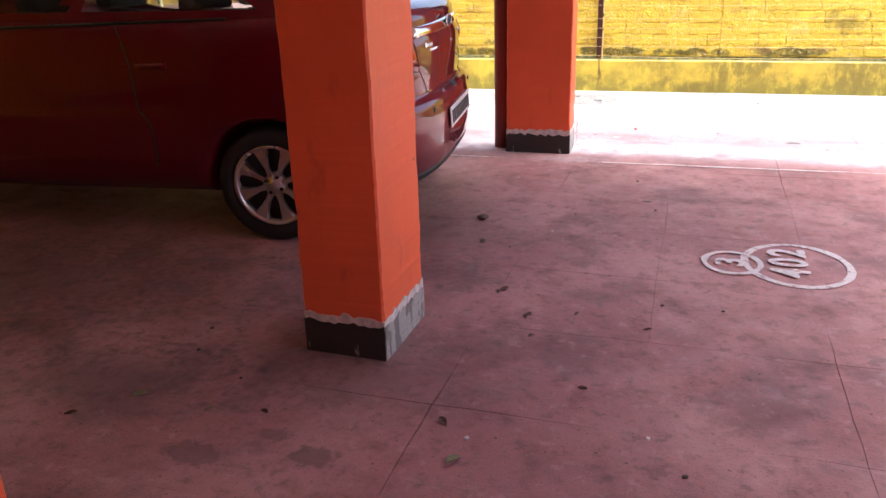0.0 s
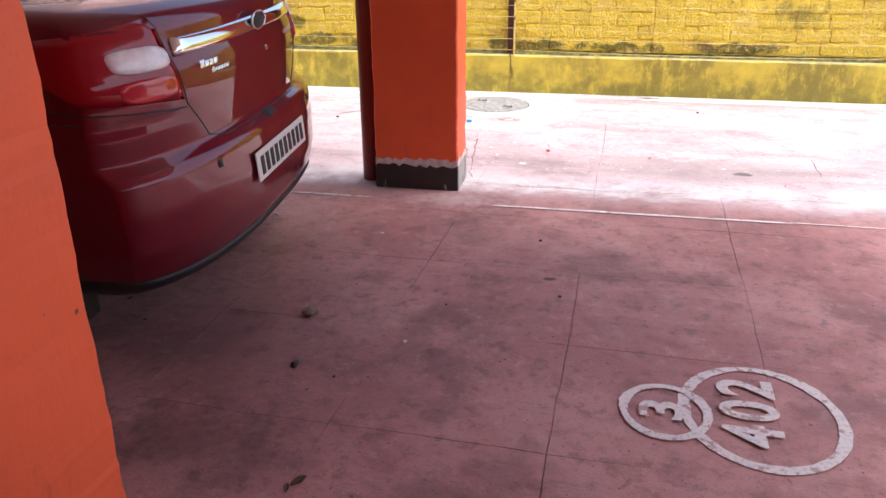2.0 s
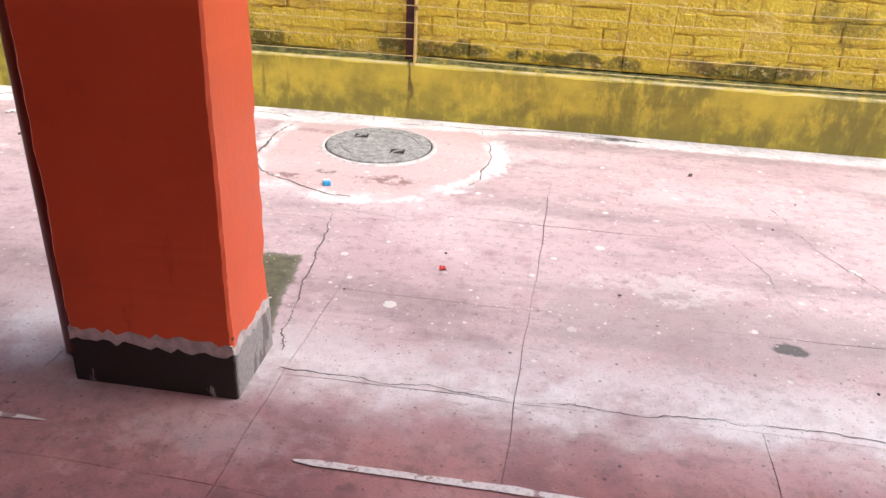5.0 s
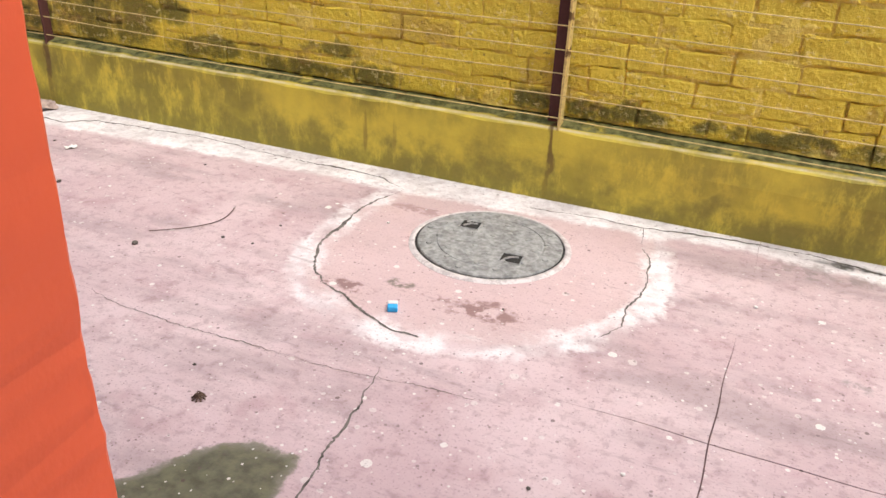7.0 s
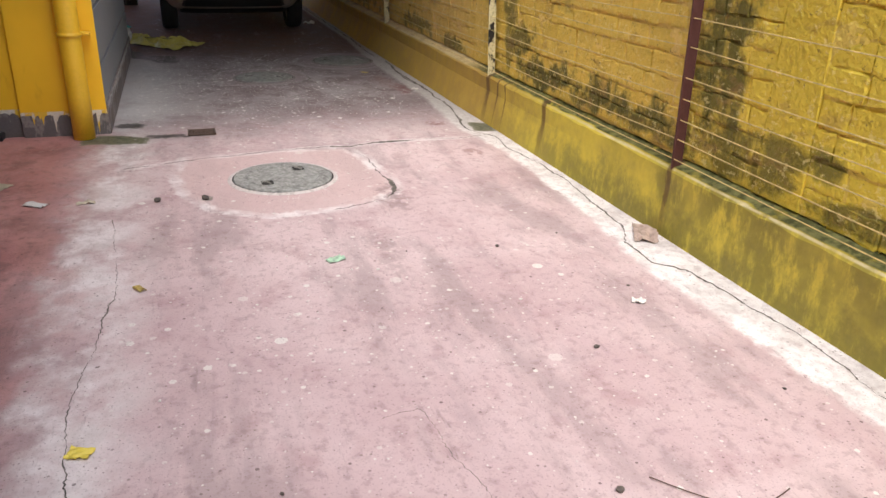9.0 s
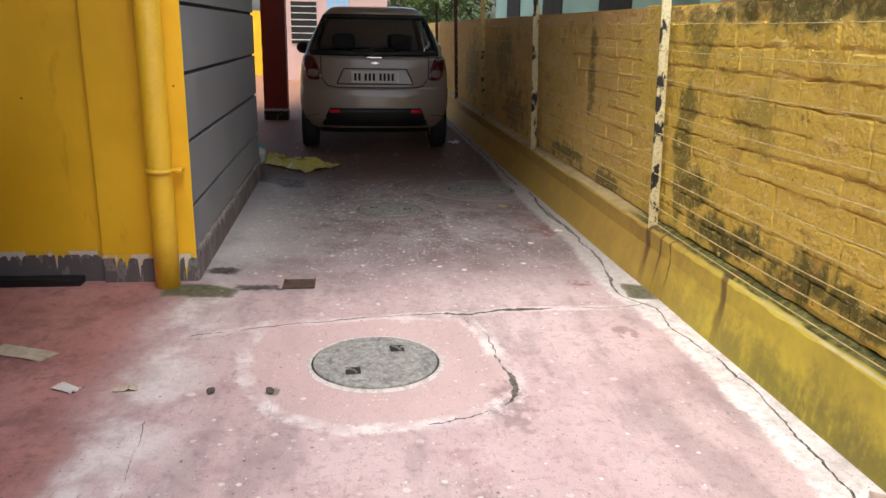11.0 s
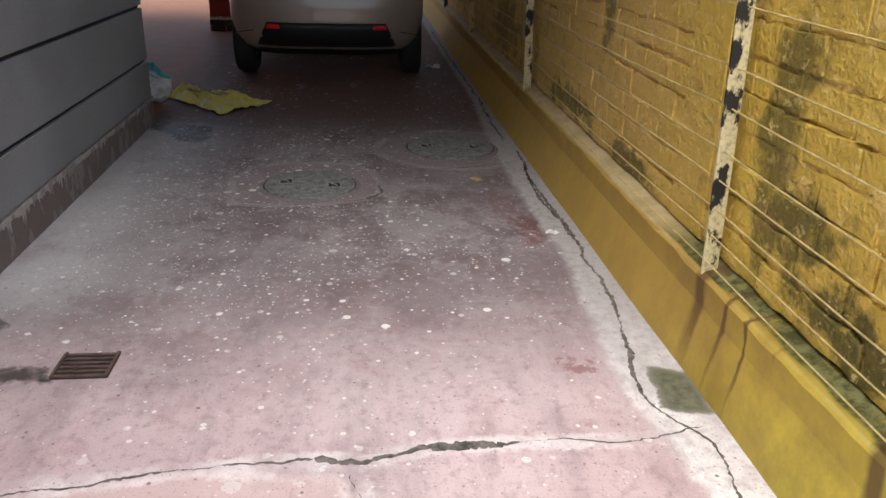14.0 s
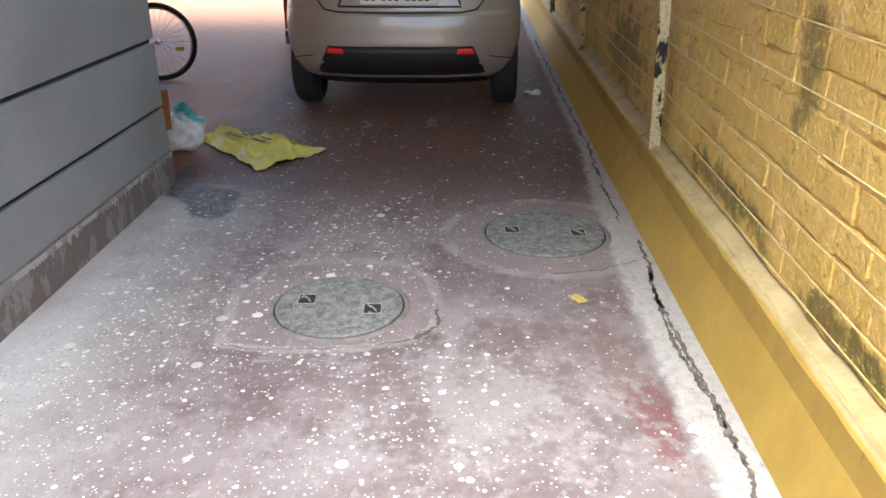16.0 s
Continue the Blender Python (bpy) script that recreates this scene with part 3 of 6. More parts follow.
def lathe(bm, profile, n=32, m=None, cap=True):
    """Turns (radius, height) points round z."""
    b = bmesh.new()
    rings = [[b.verts.new((r * math.cos(2 * math.pi * i / n), r * math.sin(2 * math.pi * i / n), h)) for i in range(n)] for r, h in profile]
    for a, c in zip(rings, rings[1:]):
        for i in range(n):
            b.faces.new((a[i], a[(i + 1) % n], c[(i + 1) % n], c[i]))
    for ring, (r, h) in ((rings[0], profile[0]), (rings[-1], profile[-1])):
        if cap and r > 1e-4:
            b.faces.new(ring)
    bmesh.ops.remove_doubles(b, verts=b.verts, dist=1e-5)
    merge(bm, b, m)
    return bm


def tube(bm, pts, r, n=8):
    pts = [Vector(p) for p in pts]
    rings = []
    for i, p in enumerate(pts):
        t = (pts[min(i + 1, len(pts) - 1)] - pts[max(i - 1, 0)]).normalized()
        side = t.cross(Vector((0, 0, 1)) if abs(t.z) < 0.9 else Vector((1, 0, 0))).normalized()
        up = side.cross(t)
        rings.append([bm.verts.new(p + (side * math.cos(2 * math.pi * k / n) + up * math.sin(2 * math.pi * k / n)) * r) for k in range(n)])
    for a, c in zip(rings, rings[1:]):
        for k in range(n):
            bm.faces.new((a[k], a[(k + 1) % n], c[(k + 1) % n], c[k]))
    bm.faces.new(rings[0])
    bm.faces.new(rings[-1])
    return bm


def slab(bm, corners, z0, z1):
    """A flat piece with any four corners."""
    lo = [bm.verts.new((x, y, z0)) for x, y in corners]
    hi = [bm.verts.new((x, y, z1)) for x, y in corners]
    bm.faces.new(hi)
    bm.faces.new(lo[::-1])
    k = len(corners)
    for i in range(k):
        bm.faces.new((lo[i], lo[(i + 1) % k], hi[(i + 1) % k], hi[i]))
    return bm


def ribbon(bm, pts, width, z, rng, jag=0.5):
    """A thin irregular strip along a line on the ground."""
    rows = []
    for i, p in enumerate(pts):
        a, b = pts[max(i - 1, 0)], pts[min(i + 1, len(pts) - 1)]
        dx, dy = b[0] - a[0], b[1] - a[1]
        k = math.hypot(dx, dy) or 1
        w = width * (1 + jag * (rng.random() - 0.5) + jag * 1.6 * noise.noise((p[0] * 5, p[1] * 5, 3))) * (0.25 if i in (0, len(pts) - 1) else 1)
        w = max(w, width * 0.12)
        rows.append((bm.verts.new((p[0] - dy / k * w / 2, p[1] + dx / k * w / 2, z)), bm.verts.new((p[0] + dy / k * w / 2, p[1] - dx / k * w / 2, z))))
    for a, b in zip(rows, rows[1:]):
        bm.faces.new((a[0], a[1], b[1], b[0]))
    return bm


def wander(path, step, amp, rng):
    """Makes a smooth line crooked at two scales."""
    out = []
    for a, b in zip(path, path[1:]):
        k = max(1, int(math.hypot(b[0] - a[0], b[1] - a[1]) / step))
        for i in range(k):
            f = i / k
            x, y = a[0] + (b[0] - a[0]) * f, a[1] + (b[1] - a[1]) * f
            dx = 2.2 * noise.noise((x * 6, y * 6, 1)) + 1.1 * noise.noise((x * 22, y * 22, 2)) + 0.35 * rng.uniform(-1, 1)
            dy = 2.2 * noise.noise((x * 6, y * 6, 7)) + 1.1 * noise.noise((x * 22, y * 22, 8)) + 0.35 * rng.uniform(-1, 1)
            out.append((x + amp * dx, y + amp * dy))
    out.append(path[-1])
    return out


# ---- large structure ----
ground = part("ground", slab(bmesh.new(), [(-400, -400), (400, -400), (400, 400), (-400, 400)], -0.5, -0.03), CONCRETE)
tagged(ground, "plain grey concrete ground around the building", "ground", kind="structure")

floor = part("floor", slab(bmesh.new(), [(-24, -9), (8, -9), (8, 4.16), (-24, 4.16)], -0.029, -0.008), JOINT)
tagged(floor, "worn red oxide cement floor of parking area and lane", "floor", kind="structure")


def gx(k, y):
    return 0.028 + 0.62 * k + 0.035 * y


def gy(j, x):
    return 0.165 + 0.583 * j - 0.035 * x * (1 if j < 3 else 0)


# marks with a shape of their own on the cement: closed outlines and lines on the plan
MOSS = [[(-1.03, 1.92), (-1.02, 2.20), (-0.96, 2.29), (-0.89, 2.40), (-0.81, 2.46), (-0.69, 2.45), (-0.67, 2.33), (-0.66, 2.15), (-0.64, 2.03), (-0.61, 1.94)],
        [(-5.40, 1.69), (-5.37, 1.83), (-5.28, 1.97), (-5.15, 1.97), (-5.17, 1.78), (-5.20, 1.60), (-5.28, 1.60)],
        [(-5.27, 3.94), (-5.22, 4.06), (-4.98, 4.07), (-5.02, 3.92)]]
DAMP = [[(-8.22, 1.79), (-8.37, 1.91), (-8.30, 2.13), (-8.03, 2.17), (-7.87, 2.13), (-7.93, 1.99), (-8.08, 1.92)],
        [(-8.75, 1.72), (-8.54, 1.83), (-8.33, 1.88), (-8.20, 1.78), (-8.5, 1.70)],
        [(-5.36, 1.95), (-5.33, 2.18), (-5.24, 2.20), (-5.27, 1.97)],
        [(-5.66, 1.80), (-5.60, 1.94), (-5.53, 1.92), (-5.56, 1.79)],
        [(0.32, 4.05), (0.42, 4.02), (0.55, 4.05), (0.45, 4.09)]]
RING_EAST = [(-1.16, 3.93), (-1.23, 3.68), (-1.21, 3.34), (-1.15, 3.18), (-1.06, 3.08), (-0.91, 3.02), (-0.75, 2.98), (-0.60, 3.0), (-0.46, 3.05), (-0.34, 3.12), (-0.24, 3.21), (-0.16, 3.32), (-0.12, 3.45), (-0.11, 3.62), (-0.15, 3.85), (-0.20, 4.02)]
RING_LANE = [(-4.80, 2.16), (-4.80, 2.40), (-4.84, 2.66), (-4.80, 3.04), (-4.58, 3.11), (-4.36, 3.12), (-4.15, 3.15), (-4.0, 3.12), (-3.88, 3.0), (-3.80, 2.79), (-3.78, 2.5), (-3.92, 2.27), (-4.2, 2.14), (-4.5, 2.1)]
RING_PAIR = [(-6.79, 2.47), (-6.76, 2.63), (-6.76, 2.80), (-6.79, 2.96), (-6.84, 3.10), (-6.92, 3.17), (-7.13, 3.18), (-7.32, 3.13), (-7.45, 2.99), (-7.46, 2.76), (-7.41, 2.5), (-7.15, 2.43)]
RING_WALL = [(-7.77 + 0.43 * math.cos(a), 3.62 + 0.45 * math.sin(a)) for a in [2 * math.pi * i / 24 for i in range(24)]]
CROSS = [(-4.66, 1.85), (-4.70, 2.02), (-4.75, 2.13), (-4.79, 2.37), (-4.84, 2.66), (-4.86, 2.96), (-4.84, 3.08), (-4.89, 3.23), (-4.90, 3.49), (-4.89, 3.81), (-4.94, 4.0)]
BRANCH = [(-4.80, 3.05), (-4.58, 3.12), (-4.36, 3.12), (-4.15, 3.15), (-4.03, 3.14), (-3.92, 3.08), (-3.83, 2.93), (-3.80, 2.79)]
# wet-laid fillet along the wall: where it begins
FILLET_X = [-13.0, -9.3, -8.3, -7.2, -6.5, -6.0, -5.5, -5.1, -4.5, -3.7, -3.2, -2.9, -2.0, -1.16, -0.7, -0.2, 0.1, 0.6, 3.0]
FILLET_Y = [3.90, 3.92, 3.88, 3.86, 3.88, 3.89, 3.85, 3.84, 3.92, 3.90, 3.86, 3.82, 3.88, 3.90, 3.93, 3.96, 4.01, 3.96, 3.97]
# smeared edges: line, half width
SMEARS = [(RING_EAST, 0.075), (RING_LANE + RING_LANE[:1], 0.045), (CROSS, 0.045), (BRANCH, 0.055), (RING_PAIR + RING_PAIR[:1], 0.03), (RING_WALL + RING_WALL[:1], 0.035)]


def line_distance(p, line):
    out = np.full(len(p), 9.0)
    for a, b in zip(line, line[1:]):
        a, b = np.array(a), np.array(b)
        d = b - a
        f = np.clip(((p - a) @ d) / (d @ d), 0, 1)
        out = np.minimum(out, np.hypot(*(p - a - f[:, None] * d).T))
    return out


def depth_inside(p, ring):
    """Distance to an outline, positive inside it."""
    inside = np.zeros(len(p), bool)
    for (ax, ay), (bx, by) in zip(ring, ring[1:] + ring[:1]):
        cross = (ay > p[:, 1]) != (by > p[:, 1])
        inside ^= cross & (p[:, 0] < ax + (bx - ax) * (p[:, 1] - ay) / ((by - ay) or 1e-9))
    d = line_distance(p, ring + ring[:1])
    return np.where(inside, d, -d)


def floor_fields(p):
    return {"moss": np.max([depth_inside(p, r) for r in MOSS], axis=0), "damp": np.max([depth_inside(p, r) for r in DAMP], axis=0),
            "repair": np.max([depth_inside(p, r) for r in (RING_EAST, RING_LANE, RING_PAIR, RING_WALL)], axis=0),
            "smear": np.min([line_distance(p, l) / w for l, w in SMEARS], axis=0),
            "fillet": p[:, 1] - np.interp(p[:, 0], FILLET_X, FILLET_Y)}


GAP = 0.0014


def quad_panel(x0f, x1f, y0f, y1f, step=0.03, joints=(1, 1, 1, 1)):
    """One cement panel between four lines; joints says which sides (south, east, north, west) are scored."""
    c = []
    for xf, yf in ((x0f, y0f), (x1f, y0f), (x1f, y1f), (x0f, y1f)):
        x = xf(0)
        for _ in range(3):
            y = yf(x)
            x = xf(y)
        c.append((x, y))
    (ax, ay), (bx, by), (cx, cy), (dx, dy) = c
    nx, ny = max(1, round((bx - ax) / step)), max(1, round((dy - ay) / step))
    u, v = np.meshgrid(np.arange(nx + 1) / nx, np.arange(ny + 1) / ny)
    u, v = u.ravel(), v.ravel()
    x = (1 - u) * (1 - v) * ax + u * (1 - v) * bx + u * v * cx + (1 - u) * v * dx
    y = (1 - u) * (1 - v) * ay + u * (1 - v) * by + u * v * cy + (1 - u) * v * dy
    # scored lines waver, and fill up with dirt here and there
    waver = 0.003 * np.sin(x * 7.3 + y * 5.1) + 0.002 * np.sin(x * 19.0 - y * 23.0)
    half = GAP * np.clip(0.55 + 0.8 * np.sin(x * 4.1 + 1.3 * y) * np.sin(y * 3.7 - x + 0.6), 0.0, 1.3)
    px, py = x.copy(), y.copy()
    for on, side, sign, vert in ((joints[0], v == 0, 1, False), (joints[1], u == 1, -1, True), (joints[2], v == 1, -1, False), (joints[3], u == 0, 1, True)):
        if on:
            q = px if vert else py
            q[side] += (waver + sign * half)[side]
    k = nx + 1
    top = np.column_stack([px, py, np.zeros_like(px)])
    rim = list(range(nx)) + [j * k + nx for j in range(ny)] + [ny * k + i for i in range(nx, 0, -1)] + [j * k for j in range(ny, 0, -1)]
    low_rim = top[rim] - np.array([0, 0, 0.0075])
    i, j = np.meshgrid(np.arange(nx), np.arange(ny))
    q = (j * k + i).ravel()
    faces = np.column_stack([q, q + 1, q + k + 1, q + k]).tolist()
    n0, m = len(top), len(rim)
    faces += [(rim[(a + 1) % m], rim[a], n0 + a, n0 + (a + 1) % m) for a in range(m)]
    verts = np.vstack([top, low_rim])
    me = bpy.data.meshes.new("floor_panel")
    me.from_pydata(verts.tolist(), [], faces)
    for name, val in floor_fields(verts[:, :2]).items():
        me.attributes.new(name, "FLOAT", "POINT").data.foreach_set("value", val.astype(np.float32))
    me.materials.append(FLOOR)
    ob = new("floor_panel", me)
    ob.parent = floor


def at_x(v):
    return lambda y: v


def at_y(v):
    return lambda x: v


EDGE, LANE_END = 1.78, 4.14
for k in range(-2, 6):
    xs = (lambda y, k=k: gx(k, y), lambda y, k=k: gx(k + 1, y))
    for j in range(-8, 2):
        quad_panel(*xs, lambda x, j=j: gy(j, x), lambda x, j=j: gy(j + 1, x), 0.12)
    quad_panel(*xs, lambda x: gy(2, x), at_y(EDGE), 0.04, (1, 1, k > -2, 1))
    rows_y = (EDGE, 2.256, 2.905, LANE_END)
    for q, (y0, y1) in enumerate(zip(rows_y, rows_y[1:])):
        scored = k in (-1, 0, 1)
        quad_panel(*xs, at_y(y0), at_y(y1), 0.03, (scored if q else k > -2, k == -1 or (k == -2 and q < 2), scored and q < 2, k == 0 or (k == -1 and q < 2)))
low = lambda x: gy(-8, x)
quad_panel(at_x(-24), lambda y: gx(-2, y), low, at_y(1.2), 0.3, (0, 1, 0, 0))
quad_panel(at_x(-24), at_x(8), at_y(-9), low, 0.5, (0, 0, 1, 0))
quad_panel(lambda y: gx(6, y), at_x(8), low, at_y(LANE_END), 0.15, (0, 0, 0, 1))
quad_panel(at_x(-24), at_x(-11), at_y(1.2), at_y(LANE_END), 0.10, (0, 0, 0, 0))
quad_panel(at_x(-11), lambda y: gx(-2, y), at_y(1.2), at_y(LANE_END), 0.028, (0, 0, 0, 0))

# cracks in the cement
rng = random.Random(4)
CRACKS = [
    ([(-13.3, 3.95), (-11.4, 3.96), (-10.2, 3.97), (-9.2, 3.98), (-8.35, 3.96), (-7.9, 3.96)], 0.011),
    ([(-7.72, 4.0), (-7.43, 4.0), (-7.30, 3.97), (-6.95, 3.975), (-6.67, 3.985), (-6.44, 4.0), (-6.25, 3.99), (-5.92, 3.98), (-5.73, 3.99), (-5.53, 3.94), (-5.34, 3.915), (-5.1, 3.885)], 0.013),
    ([(-7.45, 3.99), (-7.05, 3.96), (-6.85, 3.955), (-6.5, 3.985), (-6.3, 3.985)], 0.013),
    ([(-5.1, 3.885), (-5.02, 3.91), (-4.86, 4.0), (-4.63, 3.97), (-4.41, 4.0), (-4.03, 4.03), (-3.65, 4.0), (-3.29, 3.98), (-3.1, 3.90), (-2.90, 3.89), (-2.79, 3.98), (-2.48, 4.01)], 0.007),
    ([(-2.48, 4.01), (-2.31, 4.04), (-2.05, 4.03), (-1.89, 4.01), (-1.70, 4.0), (-1.45, 4.01), (-1.27, 4.0), (-1.16, 3.93)], 0.006),
    ([(-0.66, 4.0), (-0.5, 4.02), (-0.23, 4.03), (-0.11, 4.05), (0.08, 4.085), (0.35, 4.08), (0.46, 4.07), (0.6, 4.04)], 0.005),
    ([(-1.16, 3.93), (-1.21, 3.72), (-1.21, 3.52), (-1.19, 3.35), (-1.14, 3.22), (-1.06, 3.14)], 0.009),
    ([(-1.06, 3.14), (-0.97, 3.11), (-0.87, 3.05), (-0.75, 3.01), (-0.66, 3.0)], 0.005),
    ([(-0.23, 4.03), (-0.21, 3.90), (-0.16, 3.74), (-0.14, 3.58), (-0.16, 3.44), (-0.16, 3.33), (-0.21, 3.23)], 0.004),
    ([(-0.69, 2.83), (-0.66, 2.62), (-0.655, 2.51), (-0.63, 2.33), (-0.61, 2.14), (-0.60, 1.99), (-0.57, 1.88)], 0.0038),
    ([(-2.16, 2.61), (-2.19, 2.72), (-1.99, 2.75), (-1.83, 2.78), (-1.66, 2.80), (-1.51, 2.76), (-1.30, 2.76), (-1.09, 2.77), (-0.78, 2.77), (-0.42, 2.82)], 0.0016),
    (CROSS[:6], 0.006), (CROSS[5:9], 0.017), (CROSS[8:], 0.004), (BRANCH[:3], 0.005), (BRANCH[2:6], 0.013), (BRANCH[5:], 0.008),
    ([(1.05, 3.3), (1.15, 2.9), (1.3, 2.6), (1.28, 2.2)], 0.003),
    ([(0.75, 3.1), (0.9, 2.7), (0.95, 2.4)], 0.002),
    (RING_PAIR[:5], 0.005), (RING_PAIR[4:7], 0.015),
    ([(-7.36, 3.6), (-7.40, 3.8), (-7.50, 3.95)], 0.006),
    ([(-3.9, 1.85), (-3.2, 1.9), (-2.4, 1.82), (-1.6, 1.9)], 0.0025),
    ([(-0.55, 1.80), (0.2, 1.79), (0.9, 1.81), (1.8, 1.78)], 0.0025),
]
for path, w in CRACKS:
    part("crack", ribbon(bmesh.new(), wander(path, 0.010, 0.008, rng), w, 0.0012, rng, 1.1), CRACK, floor)

# boundary wall: plastered plinth, brick above it
WALL_Y, PLINTH_Y, PLINTH_Z, TOP_Z = 4.165, 4.090, 0.30, 1.42
WX0, WX1 = -19.0, 7.0


def plinth_mesh():
    bm = bmesh.new()
    nx = 260
    r = random.Random(8)
    prof = [(None, -0.03), (None, 0.004), (PLINTH_Y + 0.003, 0.2), (PLINTH_Y + 0.001, PLINTH_Z - 0.016), (PLINTH_Y + 0.014, PLINTH_Z), (WALL_Y + 0.02, PLINTH_Z + 0.022), (WALL_Y + 0.06, PLINTH_Z + 0.022), (WALL_Y + 0.06, -0.03)]
    prev = None
    for i in range(nx + 1):
        x = WX0 + (WX1 - WX0) * i / nx
        foot = 4.118 + 0.012 * max(-9.0, min(x, 0.5))
        ring = [bm.verts.new((x, (foot if y is None else y) + 0.006 * noise.noise((x * 1.3, z * 4, 1)) + (r.uniform(-0.003, 0.003) if 2 < q < 5 else 0), z + (r.uniform(-0.006, 0.006) if 2 < q < 5 else 0))) for q, (y, z) in enumerate(prof)]
        if prev:
            for a in range(len(prof) - 1):
                bm.faces.new((prev[a], prev[a + 1], ring[a + 1], ring[a]))
        else:
            bm.faces.new(ring)
        prev = ring
    bm.faces.new(prev)
    return bm


plinth = part("wall_plinth", plinth_mesh(), PLINTH, smooth=False)
tagged(plinth, "yellow painted cement plinth with dark algae stains", "wall base", kind="structure")
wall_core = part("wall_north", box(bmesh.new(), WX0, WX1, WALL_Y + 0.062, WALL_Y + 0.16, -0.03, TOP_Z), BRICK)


def mortar_bed():
    """Uneven mortar behind the bricks that swells over their edges here and there."""
    bm = bmesh.new()
    nx, nz = 1500, 64
    z0, z1 = PLINTH_Z + 0.024, TOP_Z - 0.012
    grid = []
    for j in range(nz + 1):
        for i in range(nx + 1):
            x, z = WX0 + (WX1 - WX0) * i / nx, z0 + (z1 - z0) * j / nz
            y = WALL_Y + 0.0065 + 0.011 * noise.noise((x * 5, z * 8, 1)) + 0.006 * noise.noise((x * 17, z * 22, 5)) + 0.003 * noise.noise((x * 41, z * 45, 9))
            grid.append(bm.verts.new((x, max(y, WALL_Y - 0.006), z)))
    k = nx + 1
    for j in range(nz):
        for i in range(nx):
            bm.faces.new((grid[j * k + i], grid[j * k + i + 1], grid[(j + 1) * k + i + 1], grid[(j + 1) * k + i]))
    box(bm, WX0, WX1, WALL_Y + 0.03, WALL_Y + 0.058, z0, z1)
    return bm


wall_back = part("mortar_bed", mortar_bed(), MORTAR, wall_core)
tagged(wall_core, "old yellow painted brick boundary wall with mossy stains", "wall", kind="structure")
# flat plastered strips in the brickwork
PILASTERS = [(-15.2, 0.24), (-11.4, 0.24), (-8.45, 0.26), (-5.62, 0.26), (-2.61, 0.23), (0.555, 0.22), (3.6, 0.22)]
for px, pw in PILASTERS:
    part("pilaster", box(bmesh.new(), px - pw / 2, px + pw / 2, WALL_Y - 0.005, WALL_Y + 0.028, PLINTH_Z + 0.024, TOP_Z + 0.004, 0.004), BRICK, wall_core)

# red car-park pillars
def pillar(x0, x1, y0, y1, top, paint_mat, label, pale_side=True, skirt=0.145):
    root = new("pillar")
    tagged(root, label, "pillar")
    r = random.Random(int(abs(x0 * 100)))
    bm = bmesh.new()
    nz = 110
    c = [(x0, y0), (x1, y0), (x1, y1), (x0, y1)]
    prev = None
    for i in range(nz + 1):
        z = skirt + (top - skirt) * (i / nz) ** 1.3
        ring = []
        for q, (x, y) in enumerate(c):
            nxt, prv = c[(q + 1) % 4], c[q - 1]
            for other in (prv, nxt):
                d = Vector((other[0] - x, other[1] - y)).normalized() * 0.007
                dent = 0.0035 * noise.noise((q * 3.1, z * 7, x)) + 0.002 * noise.noise((q * 5.7, z * 23, y))
                ring.append(bm.verts.new((x + d.x + dent * (1 if x == x0 else -1) + r.uniform(-0.001, 0.001), y + d.y + dent * (1 if y == y0 else -1) + r.uniform(-0.001, 0.001), z)))
        if prev:
            for a in range(8):
                bm.faces.new((prev[a], prev[(a + 1) % 8], ring[(a + 1) % 8], ring[a]))
        else:
            bm.faces.new(ring)
        prev = ring
    bm.faces.new(prev)
    part("shaft", bm, paint_mat, root)
    # ragged putty edge above the skirting, then the skirting, sides of two finishes
    e = 0.004
    sides = [((x0, y0), (x1, y0), SKIRT), ((x1, y0), (x1, y1), SKIRT_PALE if pale_side else SKIRT), ((x1, y1), (x0, y1), SKIRT), ((x0, y1), (x0, y0), SKIRT)]
    core = part("core", box(bmesh.new(), x0 + 0.004, x1 - 0.004, y0 + 0.004, y1 - 0.004, -0.008, skirt), CONCRETE, root)
    for (ax, ay), (bx, by), mt in sides:
        t = Vector((bx - ax, by - ay))
        ln = t.length
        t.normalize()
        nrm = Vector((t.y, -t.x))
        k = max(6, int(ln / 0.018))
        sk, pt = bmesh.new(), bmesh.new()
        tops = [skirt - 0.018 + r.uniform(-0.010, 0.008) for _ in range(k + 1)]
        ups = [skirt + 0.012 + r.uniform(-0.010, 0.012) for _ in range(k + 1)]
        for b, lo, hi, off in ((sk, [-0.008] * (k + 1), tops, e), (pt, [v - 0.02 for v in tops], ups, e * 0.5)):
            cols = []
            for i in range(k + 1):
                p = Vector((ax, ay)) + t * (ln * i / k)
                o = p + nrm * off
                cols.append([b.verts.new((p.x - nrm.x * 0.003, p.y - nrm.y * 0.003, lo[i])), b.verts.new((o.x, o.y, lo[i])), b.verts.new((o.x, o.y, hi[i])), b.verts.new((p.x - nrm.x * 0.003, p.y - nrm.y * 0.003, hi[i]))])
            for a, d in zip(cols, cols[1:]):
                for q in range(4):
                    b.faces.new((a[q], a[(q + 1) % 4], d[(q + 1) % 4], d[q]))
            b.faces.new(cols[0])
            b.faces.new(cols[-1])
        part("skirting", sk, mt, root)
        part("putty_edge", pt, PUTTY, root)
    return root


